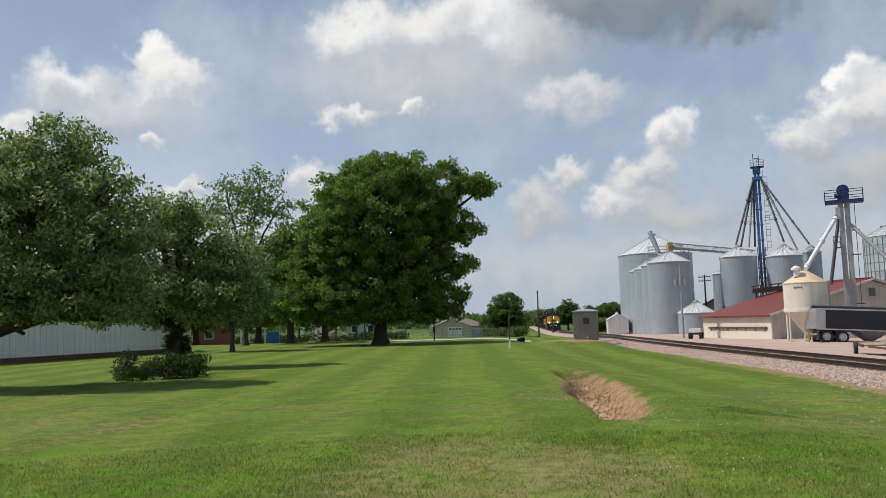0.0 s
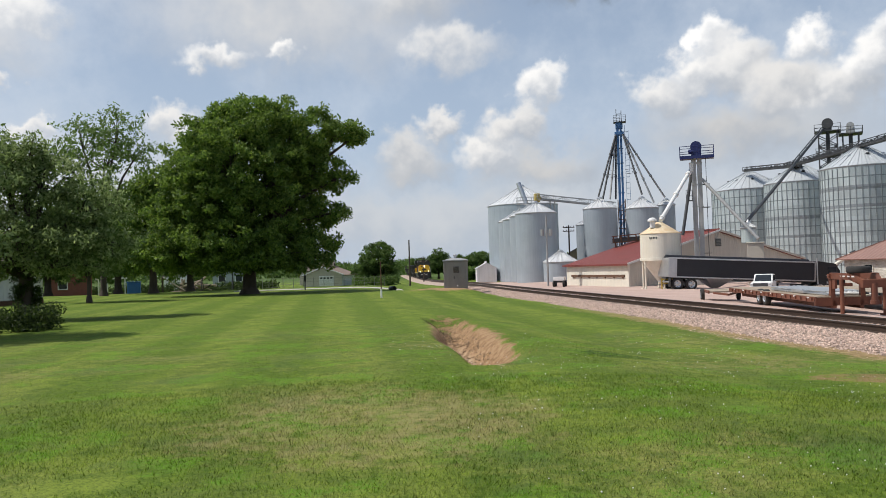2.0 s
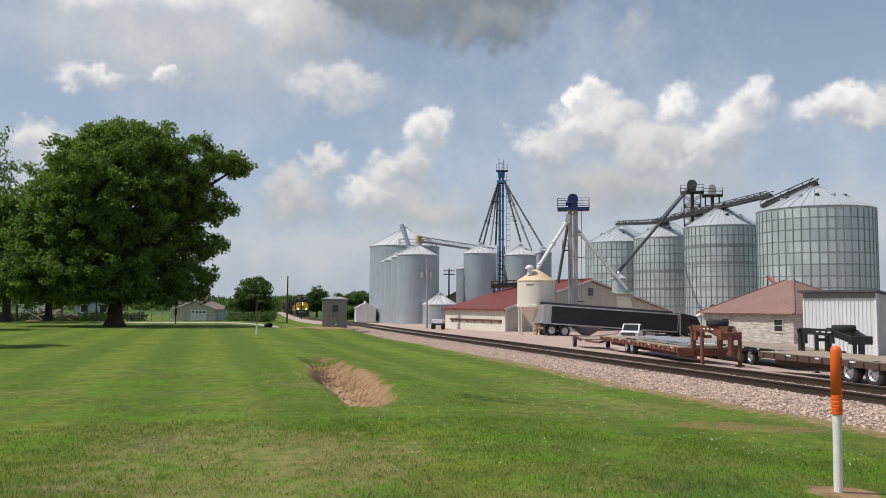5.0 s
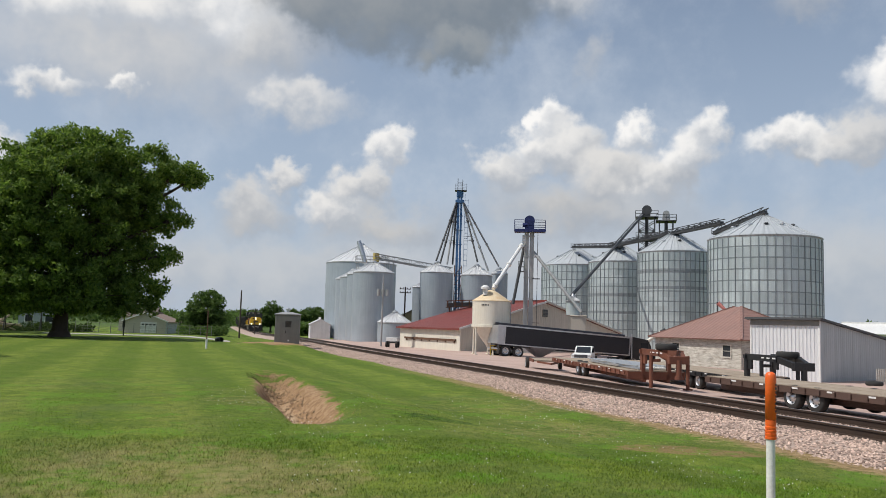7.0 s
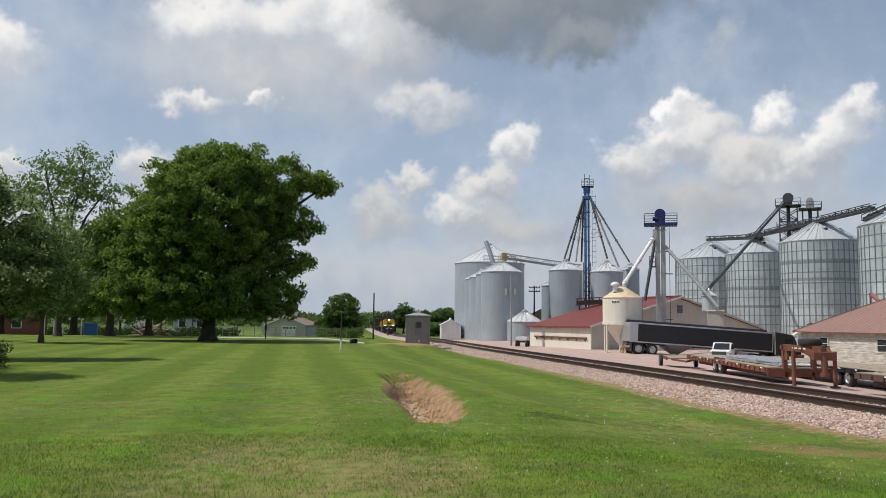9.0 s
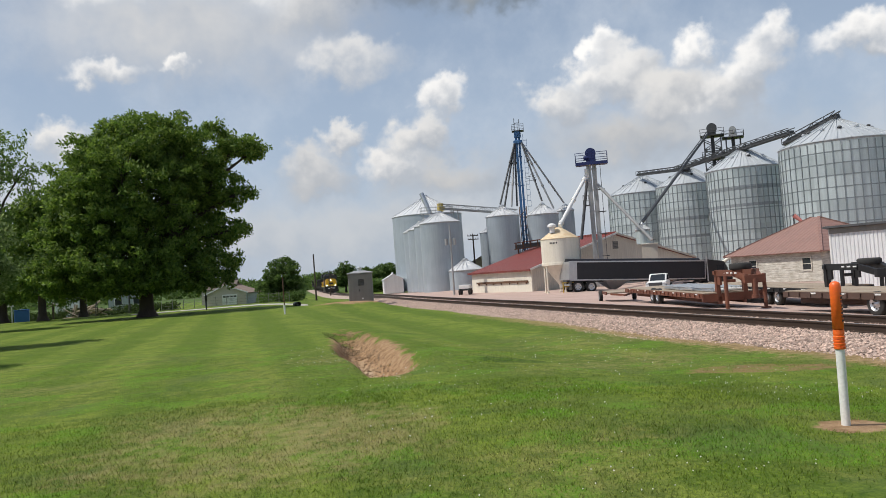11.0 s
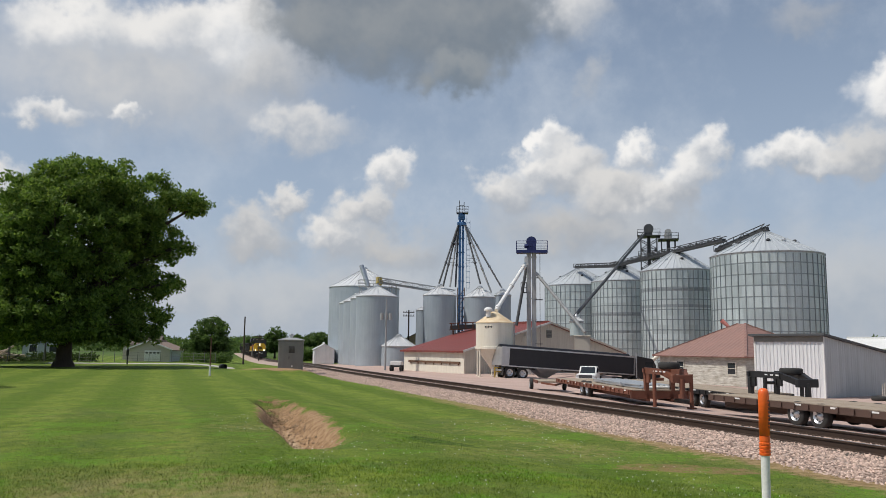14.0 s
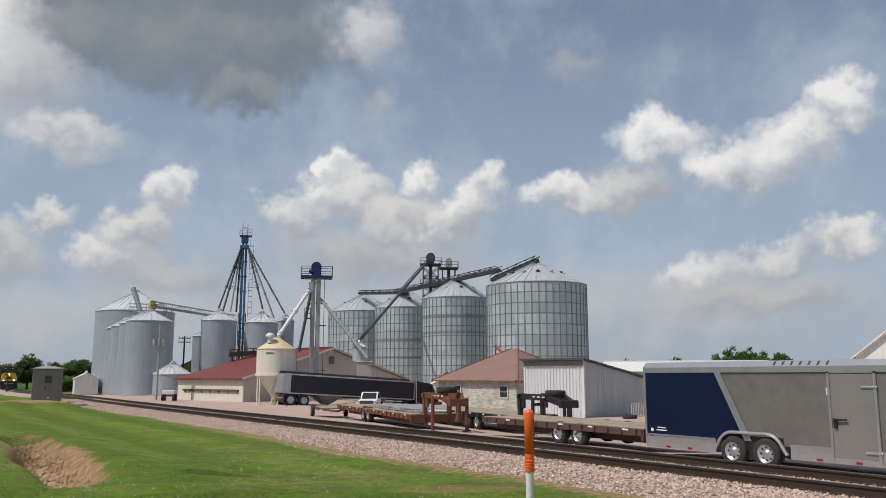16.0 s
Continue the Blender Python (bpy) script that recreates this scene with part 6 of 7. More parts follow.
def build_trees():
    tree("walnut_tree", -6.6, 64.1, 0.62, 3.2,
         [(0.2, 0, 8.6, 5.6, 5.6, 5.6), (-2.4, 0, 11.5, 2.5, 3.4, 2.3), (1.2, 0, 13.2, 3.6, 3.8, 2.4), (4.4, 0, 12.6, 3.0, 3.0, 2.2), (7.5, 0, 12.8, 1.9, 2.0, 1.1), (8.8, 0, 12.6, 1.0, 1.3, 0.7),
          (5.4, 0, 9.6, 2.4, 2.4, 1.6), (7.1, -0.5, 9.0, 1.3, 1.4, 1.0), (6.5, 0, 6.2, 1.6, 1.8, 1.1), (5.4, 0, 3.9, 1.9, 2.2, 1.7), (-4.9, 0, 5.2, 2.3, 3.0, 3.0),
          (0, -1.0, 4.0, 5.6, 5.0, 2.0), (-3.8, 0, 9.0, 2.9, 3.4, 2.6), (-1.0, -3.0, 9.5, 4.5, 3.0, 4.0), (-4.4, -1.0, 3.4, 2.6, 2.6, 1.6), (2.6, -1.0, 3.3, 3.0, 2.6, 1.6), (-6.4, 0, 4.4, 1.9, 2.4, 2.7), (-5.2, 0, 7.4, 1.6, 2.2, 1.7), (0.5, -2.2, 2.7, 5.2, 2.6, 1.1), (4.8, -0.8, 2.5, 1.7, 1.8, 0.9), (-1.2, 0, 14.0, 1.6, 2.0, 1.2), (3.4, 1.5, 8.0, 3.2, 3.0, 3.2), (-3.6, 0, 2.6, 2.6, 2.4, 1.0)],
         2400, 72, 0.30, L_walnut, "large spreading walnut tree with dense dark green foliage", 3, 0.62, 0.5)
    x, y = spot(-32.2, 29.0)
    tree("fruit_tree", x, y, 0.2, 1.7,
         [tuple(0.88 * v for v in lobe) for lobe in [(2.4, 0, 6.2, 3.2, 3.0, 2.7), (3.2, 0, 8.4, 1.9, 2.0, 1.3), (0.0, 0, 7.0, 2.6, 2.6, 2.2), (5.0, -0.4, 4.9, 1.8, 2.0, 1.8), (2.0, -1.2, 3.5, 3.2, 2.4, 1.6), (-1.6, -1, 3.9, 2.4, 2.4, 2.3),
          (3.8, -1.2, 2.8, 2.4, 1.8, 1.3), (5.6, -0.8, 3.5, 1.5, 1.7, 1.5), (1.2, -1.4, 2.3, 2.4, 1.6, 1.2), (4.6, 0.6, 2.3, 1.8, 1.4, 1.1), (2.9, -1.6, 1.9, 1.8, 1.4, 0.9), (5.4, -0.6, 6.6, 1.3, 1.5, 1.0)]],
         1600, 50, 0.155, L_apple, "broad grey-green tree with drooping branches by the white barn", 11, 0.40, 0.3, lean=(0.8, 0), low=2.1)
    x, y = spot(-19.9, 36.5)
    ivied = tree("fruit_tree", x, y, 0.36, 1.9,
         [(-0.8, 0, 5.9, 1.7, 1.9, 1.6), (0.9, 0, 5.5, 1.5, 1.7, 1.4), (2.5, 0.2, 4.5, 1.5, 1.5, 1.4), (-0.2, -0.6, 3.5, 2.3, 2.0, 1.2), (-2.2, -0.4, 3.8, 1.6, 1.6, 1.3), (1.9, -0.6, 3.1, 1.4, 1.4, 0.9), (-2.9, -0.4, 2.6, 1.3, 1.3, 0.9), (-3.4, 0.2, 5.2, 1.7, 1.7, 1.5), (1.5, -0.6, 2.1, 1.6, 1.3, 0.8), (-1.6, -0.6, 2.2, 1.6, 1.3, 0.9), (3.3, 0, 3.2, 1.2, 1.3, 1.0), (0.2, 0, 6.6, 1.3, 1.3, 0.9)],
         860, 48, 0.18, L_apple, "small dark-trunked tree with ivy and low branches", 12, 0.45, 0.3, low=1.9)
    rng = np.random.default_rng(71)
    wrap = []
    for _ in range(90):
        a, r = rng.random() * 6.283, 0.36 + 0.12 * rng.random()
        wrap.append((r * math.cos(a), r * math.sin(a), 0.1 + 2.2 * rng.random()))
    part("ivy", leaf_mesh("ivy", wrap, 46, 0.22, 0.10, L_dark_shaded, 72), None, ivied, "dark ivy round the trunk")
    x, y = spot(-15.3, 78)
    tree("airy_tree", x, y, 0.3, 6.0,
         [(-1.8, 0, 14.4, 2.4, 2.4, 2.2), (1.6, 0, 15.0, 2.6, 2.4, 2.4), (0.3, 0, 12.4, 3.8, 3.0, 2.0), (-3.2, 0, 12.4, 1.9, 2.0, 1.7), (3.3, 0, 13.0, 1.7, 2.0, 1.6), (0, 0, 8.6, 3.2, 3.0, 2.8)],
         330, 20, 0.34, L_bright, "tall thin-leaved tree with an open airy crown", 13, 0.75, 0.4)
    x, y = spot(-16.2, 58)
    tree("young_tree", x, y, 0.16, 1.6, [(0, 0, 5.0, 2.3, 2.2, 2.6), (0.8, 0, 3.4, 2.0, 2.0, 1.7), (-0.9, 0, 3.3, 1.8, 1.8, 1.6)], 330, 40, 0.26, L_bright, "light green young tree on the lawn edge", 14, 0.5, 0.3)
    for b, d, h, r, lm, sd in ((-12.2, 82, 12.4, 3.3, L_walnut, 15), (-9.8, 90, 11.0, 3.0, L_far, 16), (-14.4, 92, 10.5, 3.4, L_walnut, 17), (-18.6, 96, 10.0, 4.4, L_far, 18), (-24.5, 100, 9.5, 5.0, L_far, 19), (-31, 70, 9.0, 5.0, L_far, 20)):
        x, y = spot(b, d)
        tree("shade_tree", x, y, 0.42, 2.6, [(0, 0, h * 0.60, r, r, h * 0.35), (-r * 0.5, 0, h * 0.38, r * 0.8, r * 0.8, h * 0.24), (r * 0.5, 0, h * 0.40, r * 0.8, r * 0.8, h * 0.25), (0, 0, h * 0.82, r * 0.6, r * 0.7, h * 0.18)],
             420, 42, 0.42, lm, "dense green shade tree in the gardens behind", sd, 0.75, 0.4)
    x, y = spot(3.15, 132)
    tree("round_tree", x, y, 0.3, 1.5, [(0, 0, 4.2, 2.9, 2.8, 2.7), (-1.9, 0, 2.6, 1.9, 2.0, 2.0), (1.8, 0, 2.5, 1.9, 2.0, 2.0), (0.5, 0, 6.1, 1.8, 1.6, 1.2)], 340, 44, 0.4, L_far, "round-crowned green tree beside the railway", 21, 0.6, 0.4)
    for b, d, h, r, sd in ((7.6, 215, 8.4, 2.6, 22), (6.2, 245, 6.4, 3.4, 23), (7.0, 250, 5.6, 3.0, 41), (9.4, 236, 6.2, 3.8, 42), (10.3, 240, 6.6, 4.2, 43), (11.2, 246, 7.0, 4.2, 44), (55.3, 150, 7.8, 4.6, 24), (57.6, 158, 6.6, 3.6, 25), (51.2, 165, 5.6, 1.6, 26), (47.9, 160, 5.0, 2.4, 27), (46.6, 170, 4.6, 3.0, 28)):
        x, y = spot(b, d)
        tree("far_tree", x, y, 0.3, 1.8, [(0, 0, h * 0.62, r, r, h * 0.34), (-r * 0.5, 0, h * 0.5, r * 0.7, r * 0.7, h * 0.28), (r * 0.6, 0, h * 0.48, r * 0.6, r * 0.7, h * 0.26)], 170, 40, 0.5, L_far, "distant green tree beyond the lot", sd, 0.7, 0.3)
    # hedge of scrub along the line and woods on the skyline
    rng = np.random.default_rng(9)
    pts = []
    for _ in range(260):
        b, d = rng.uniform(1.5, 4.6), rng.uniform(126, 138)
        x, y = spot(b, d)
        pts.append((x, y, ground_z(x, y) + 0.3 + rng.random() * 1.2))
    tagged(new("trackside_scrub", leaf_mesh("trackside_scrub", pts, 30, 0.7, 0.35, L_far, 31)), "low green scrub beside the railway", "scrub", kind="stuff")
    pts = []
    for _ in range(5200):
        b = rng.uniform(-50, 80)
        d = rng.uniform(330, 400)
        x, y = spot(b, d)
        hgt = 4.6 + 2.4 * noise.noise((b * 0.25, 2.0, 0.0)) + 1.2 * noise.noise((b * 1.1, 5.0, 0.0))
        pts.append((x, y, -0.5 + max(0.6, hgt) * rng.random() ** 0.7))
    tagged(new("skyline_woods", leaf_mesh("skyline_woods", pts, 22, 2.6, 1.6, L_far, 32)), "hazy green line of woods on the horizon", "woods", kind="stuff")
    pts = []
    heaps = [(rng.uniform(-23.2, -18.4), rng.uniform(29.0, 32.0), rng.uniform(0.3, 0.85)) for _ in range(17)]
    for _ in range(170):
        hb, hd, hh = heaps[int(rng.integers(len(heaps)))]
        x, y = spot(hb + rng.normal() * 0.35, hd + rng.normal() * 0.35)
        pts.append((x, y, ground_z(x, y) + 0.04 + rng.random() * hh))
    # the shade of the crowns is put into these leaves' dark colour
    tagged(new("shrub", leaf_mesh("shrub", pts, 46, 0.30, 0.12, L_dark_shaded, 33)), "low shrubs at the foot of the tree, leaves darkened as if shaded", "shrub", kind="stuff")
    pts = []
    for _ in range(520):
        b, d = rng.uniform(-22, -4), rng.uniform(128, 140)
        x, y = spot(b, d)
        pts.append((x, y, ground_z(x, y) + 1.9 * rng.random() * (0.6 + 0.5 * noise.noise((b * 0.9, 1.0, 0.0)))))
    # hedge shares the leaves darkened in place of shade under the trees
    tagged(new("garden_hedge", leaf_mesh("garden_hedge", pts, 30, 0.7, 0.4, L_dark_shaded, 35)), "uneven green hedge behind the gardens, leaves darkened as if shaded", "hedge", kind="stuff")
    # standing corn beyond the bins
    pts = []
    for _ in range(900):
        b, d = rng.uniform(8.6, 11.5), rng.uniform(170, 260)
        x, y = spot(b, d)
        pts.append((x, y, -0.6 + 1.5 * rng.random()))
    tagged(new("corn_field", leaf_mesh("corn_field", pts, 26, 1.2, 0.9, L_bright, 34)), "light green standing corn beyond the bins", "corn", kind="stuff")


build_trees()


# ---------------------------------------------------------------- gardens on the near side
def build_gardens():
    # white barn behind the fruit trees
    root = thing("barn", pose(-20.3, 59.3, -0.05, 0, 0, 156.2), "white board-and-batten barn on a brick footing in tree shade", "barn")
    l = 26.0
    part("footing", box(B(), (0.12, l / 2, 0.12), (0.3, l, 0.5)), M_rust, root)
    part("front_wall", box(B(), (0.1, l / 2, 1.75), (0.16, l, 2.9)), M_white, root)
    part("end_wall", box(B(), (2.7, 0.08, 1.6), (5.0, 0.16, 3.2)), M_white, root)
    part("end_wall", box(B(), (2.7, l - 0.08, 1.6), (5.0, 0.16, 3.2)), M_white, root)
    part("back_wall", box(B(), (5.2, l / 2, 1.6), (0.16, l, 3.2)), M_white, root)
    bm = B()
    box(bm, (0, 0, 1.75), (0.05, 0.09, 2.9))
    bat = mesh_of("batten", bm, M_white)
    for i in range(64):
        part("batten", bat, None, root, m=pose(0.0, 0.2 + i * 0.405, 0))
    for s in (0, 1):
        pts = [(-0.4, -0.4, 3.0), (2.65, -0.4, 4.5), (2.65, l + 0.4, 4.5), (-0.4, l + 0.4, 3.0)] if not s else [(5.7, -0.4, 3.0), (2.65, -0.4, 4.5), (2.65, l + 0.4, 4.5), (5.7, l + 0.4, 3.0)]
        bm = slab(B(), pts, 0.1)
        bmesh.ops.recalc_face_normals(bm, faces=bm.faces)
        part("roof_slope", bm, M_shingle, root)
    # brick house
    x, y = spot(-18.6, 118)
    m = pose(x, y, ground_z(x, y), 0, 0, 20)
    h = gable_house("brick_house", m, 5.4, 9, 3.0, 4.8, (M_brick, M_brick), M_shingle, "red brick house with a shingled roof and white downpipes", cat="house")
    for xx in (0.3, 5.1):
        bm = B()
        rod(bm, (xx, -0.08, 0.1), (xx, -0.08, 2.9), 0.07, seg=8)
        part("downpipe", bm, M_white, h)
    w = part("window", box(B(), (1.8, -0.02, 1.7), (1.0, 0.08, 1.1)), M_glass, h)
    bm = B()
    for s in (-0.55, 0.55):
        box(bm, (1.8 + s, -0.05, 1.7), (0.1, 0.1, 1.3))
    for s in (-0.6, 0.6):
        box(bm, (1.8, -0.05, 1.7 + s), (1.0, 0.1, 0.1))
    part("window_frame", bm, M_white, w)
    # pergola
    x, y = spot(-14.8, 116)
    p = thing("pergola", pose(x, y, ground_z(x, y), 0, 0, 14), "yellowish timber pergola beside the brick house", "pergola")
    for i in range(4):
        bm = B()
        box(bm, (-1.6 + i * 1.1, 0, 1.15), (0.16, 0.16, 2.3))
        part("post", bm, M_cream, p)
    bm = B()
    box(bm, (0, 0, 2.35), (4.0, 0.2, 0.2))
    for i in range(9):
        box(bm, (-1.9 + i * 0.47, 0.8, 2.5), (0.08, 2.2, 0.14))
    part("beams", bm, M_cream, p)
    # blue bin
    x, y = spot(-13.4, 114)
    b = thing("blue_bin", pose(x, y, ground_z(x, y), 0, 0, 10), "large blue plastic bin standing on the grass", "bin")
    M_bin = material("blue_plastic", (0.02, 0.09, 0.27), (0.03, 0.11, 0.3), 0.5, scale=2)
    part("bin_body", box(B(), (0, 0, 0.85), (1.7, 1.2, 1.7), bevel=0.08), M_bin, b)
    part("bin_lid", box(B(), (0, 0, 1.76), (1.8, 1.3, 0.12), bevel=0.04), M_bin, b)
    # timber slide and swing
    x, y = spot(-11.6, 100)
    s = thing("play_slide", pose(x, y, ground_z(x, y), 0, 0, 5), "wooden play slide with dark steps under the trees", "slide")
    bm = B()
    beam(bm, (0.0, 0, 1.9), (2.6, 0, 0.15), 0.7, 0.08)
    part("chute", bm, M_wood, s)
    for k in range(5):
        part("step", box(B(), (-0.25 - 0.25 * k, 0, 1.7 - 0.36 * k), (0.3, 0.8, 0.07)), M_wood, s)
    for sx, sy in ((0, -0.4), (0, 0.4), (-1.3, -0.4), (-1.3, 0.4)):
        bm = B()
        rod(bm, (sx, sy, 0), (sx * 0.6, sy, 1.9), 0.06, seg=8)
        part("leg", bm, M_bark, s)
    x, y = spot(-8.0, 95)
    g = thing("swing_frame", pose(x, y, ground_z(x, y)), "dark steel swing frame on the lawn", "swing")
    bm = B()
    for sx in (-1.7, 1.7):
        rod(bm, (sx, -0.8, 0), (sx, 0, 2.4), 0.05, seg=8)
        rod(bm, (sx, 0.8, 0), (sx, 0, 2.4), 0.05, seg=8)
    rod(bm, (-1.9, 0, 2.4), (1.9, 0, 2.4), 0.05, seg=8)
    part("frame", bm, M_black, g)
    for sx in (-0.7, 0.6):
        bm = B()
        box(bm, (sx, 0, 0.55), (0.5, 0.2, 0.05))
        for q in (-0.22, 0.22):
            rod(bm, (sx + q, 0, 0.55), (sx + q, 0, 2.4), 0.012, seg=5)
        part("swing_seat", bm, M_black, g)
    # grey house behind the walnut
    x, y = spot(-8.3, 150)
    gh = gable_house("grey_house", pose(x, y, ground_z(x, y), 0, 0, 6), 6.5, 8, 3.4, 5.0, (M_greysiding, M_greysiding), M_shingle, "grey sided house half hidden behind the trees", cat="house")
    for xx in (1.6, 4.6):
        ww = part("window", box(B(), (xx, -0.02, 1.9), (1.1, 0.08, 1.2)), M_glass, gh)
        bm = B()
        for s_ in (-0.6, 0.6):
            box(bm, (xx + s_, -0.05, 1.9), (0.1, 0.1, 1.4))
        for s_ in (-0.65, 0.65):
            box(bm, (xx, -0.05, 1.9 + s_), (1.1, 0.1, 0.1))
        part("window_frame", bm, M_white, ww)
    x, y = spot(-11.5, 150)
    gable_house("white_house", pose(x, y, ground_z(x, y), 0, 0, 10), 5, 7, 2.8, 4.2, (M_white, M_white), M_shingle, "white house glimpsed between the trunks", cat="house")
    # garage
    x, y = spot(-2.05, 141)
    ga = gable_house("garage", pose(x, y, ground_z(x, y), 0, 0, -14), 6.9, 11, 2.05, 3.35, (M_greysiding, M_beige), material("brown_shingles", (0.26, 0.19, 0.15), (0.2, 0.15, 0.12), 0.95, scale=2), "beige garage with brown shingled roof and white panelled door", cat="garage")
    d = part("garage_door", box(B(), (4.0, -0.04, 0.95), (2.6, 0.08, 1.75), bevel=0.01), M_white, ga)
    for k in range(4):
        part("door_pane", box(B(), (3.1 + 0.6 * k, -0.09, 1.45), (0.4, 0.03, 0.26)), M_glass, d)
    bm = B()
    for k in (-0.4, 0.0, 0.35):
        box(bm, (4.0, -0.085, 0.75 + k), (2.55, 0.015, 0.03))
    part("door_grooves", bm, M_grey, d)
    part("gable_trim", beam(beam(B(), (-0.3, -0.36, 1.95), (3.45, -0.36, 3.38), 0.05, 0.2), (7.2, -0.36, 1.95), (3.45, -0.36, 3.38), 0.05, 0.2), M_white, ga)
    x, y = spot(-0.2, 156)
    gable_house("brown_house", pose(x, y, ground_z(x, y), 0, 0, 80), 7, 6, 2.9, 4.4, (M_beige, M_beige), M_shingle, "low house with a brown roof behind the garage", cat="house")
    # pale drive and wire fence
    bm = B()
    n = 24
    for i in range(n):
        x0, x1 = -9 + 15.5 * i / n, -9 + 15.5 * (i + 1) / n
        slab(bm, [(x0, 74.0, ground_z(x0, 74) + 0.03), (x1, 74.0, ground_z(x1, 74) + 0.03), (x1, 77, ground_z(x1, 77) + 0.03), (x0, 77, ground_z(x0, 77) + 0.03)], 0.08)
    tagged(new("driveway", mesh_of("driveway", bm, M_concrete)), "pale concrete drive crossing the lawn", "driveway", kind="structure")
    f = thing("wire_fence", pose(-8, 92, 0), "low wire mesh fence with grey posts across the gardens", "fence")
    for i in range(13):
        xx = 1.15 * i
        bm = B()
        zb = ground_z(-8 + xx, 92)
        rod(bm, (xx, 0, zb), (xx, 0, zb + 1.15), 0.035, seg=6)
        part("fence_post", bm, M_grey, f)
    for zz in (0.15, 0.45, 0.75, 1.1):
        bm = B()
        rod(bm, (0, 0, zz + ground_z(-8, 92)), (13.8, 0, zz + ground_z(5.8, 92)), 0.012, seg=5)
        part("wire", bm, M_grey, f)
    x, y = spot(-2.03, 73)
    q = thing("bird_pole", pose(x, y, ground_z(x, y)), "black garden post with a small box on top", "post")
    bm = B()
    rod(bm, (0, 0, 0), (0, 0, 1.9), 0.06, seg=8)
    part("post", bm, M_black, q)
    part("box", box(B(), (0, 0, 1.0), (0.2, 0.16, 0.5), bevel=0.02), M_black, q)


build_gardens()


def build_log_pile():
    x, y = spot(-9.6, 104)
    g = thing("log_pile", pose(x, y, ground_z(x, y), 0, 0, 12), "loose pile of brown logs and boards under the trees", "log pile")
    r = random.Random(8)
    for i in range(22):
        a = Vector((r.uniform(-1.6, 1.6), r.uniform(-0.8, 0.8), 0.12 + 0.05 * i))
        d = Vector((r.uniform(-1, 1), r.uniform(-0.3, 0.3), r.uniform(-0.25, 0.25))).normalized() * r.uniform(0.7, 1.4)
        part("log", rod(B(), a - d, a + d, r.uniform(0.07, 0.13), seg=9), M_wood if i % 3 else M_bark, g)


build_log_pile()


# ---------------------------------------------------------------- trackside furniture
def build_trackside():
    x, y = 8.75, 57.0
    z0 = -0.10
    c = thing("signal_cabinet", pose(x, y, z0 - 0.06, 0, 0, -8.8) @ Matrix.Diagonal((1, 1, 1.1, 1)), "grey steel signal cabinet with a louvre on a soil mound", "cabinet")
    part("base_slab", box(B(), (0, 0, 0.0), (1.95, 1.95, 0.28), bevel=0.02), M_concrete, c)
    part("body", box(B(), (0, 0, 1.08), (1.74, 1.74, 1.95), bevel=0.05), M_grey, c)
    bm = B()
    bmesh.ops.create_cone(bm, cap_ends=True, segments=4, radius1=1.32, radius2=0.5, depth=0.14, matrix=pose(0, 0, 2.15, 0, 0, 45))
    box(bm, (0, 0, 2.06), (1.88, 1.88, 0.06), bevel=0.01)
    part("lid", bm, M_steel, c)
    bm = B()
    lathe(bm, [(0.08, 2.2), (0.08, 2.32), (0.16, 2.34), (0.16, 2.42), (0.08, 2.48), (0, 2.5)], 14)
    part("roof_vent", bm, M_chrome, c)
    d = part("door", box(B(), (0, -0.885, 1.08), (1.4, 0.04, 1.75), bevel=0.012), M_grey, c)
    bm = B()
    for i in range(6):
        box(bm, (0.05, -0.915, 1.28 + 0.07 * i), (0.42, 0.03, 0.045), Matrix.Rotation(radians(25), 4, "X"))
    part("louvre", bm, M_dark, d)
    bm = B()
    box(bm, (-0.12, -0.93, 0.95), (0.05, 0.06, 0.16), bevel=0.01)
    part("door_handle", bm, M_black, d)
    part("notice", box(B(), (0.1, -0.91, 0.42), (0.10, 0.01, 0.08)), M_white, d)
    # buried-cable marker
    x, y = 5.62, 6.42
    p = thing("cable_marker", pose(x, y, ground_z(x, y), 0.6, -0.8, 35), "white tubular cable marker with an orange domed sleeve", "marker post")
    zt = 1.30 - ground_z(x, y)
    part("tube", lathe(B(), [(0.041, -0.1), (0.041, zt - 0.55)], 24), M_whiteplastic, p, smooth=True)
    prof = [(0.042, zt - 0.645), (0.050, zt - 0.643)]
    for k in range(4):
        zz = zt - 0.64 + 0.032 * k
        prof += [(0.052, zz), (0.054, zz + 0.02), (0.047, zz + 0.024), (0.047, zz + 0.030)]
    prof += [(0.050, zt - 0.50), (0.050, zt - 0.46), (0.042, zt - 0.458)]
    part("collar", lathe(B(), prof, 24), M_orange, p, smooth=False)
    part("sleeve", lathe(B(), [(0.042, zt - 0.455), (0.051, zt - 0.453), (0.051, zt - 0.055), (0.048, zt - 0.03), (0.036, zt - 0.008), (0.016, zt), (0, zt + 0.002)], 24), M_orange, p, smooth=True)
    bm = B()
    for k in range(8):
        for j in range(3):
            a = radians(-115 + 14 * j)
            box(bm, (0.0515 * math.cos(a), 0.0515 * math.sin(a), zt - 0.12 - 0.036 * k), (0.003, 0.006, 0.026 if (k + j) % 4 else 0.012), Matrix.Rotation(a, 4, "Z"))
    part("lettering_bars", bm, M_dark, p)
    # slim rod with a white foot far up the lawn
    x, y = spot(3.3, 46)
    r = thing("rod_marker", pose(x, y, ground_z(x, y)), "slim brown marker rod with a white foot on the lawn", "marker post")
    bm = B()
    rod(bm, (0, 0, 0.5), (0, 0, 2.1), 0.03, seg=8)
    part("rod", bm, M_rust, r)
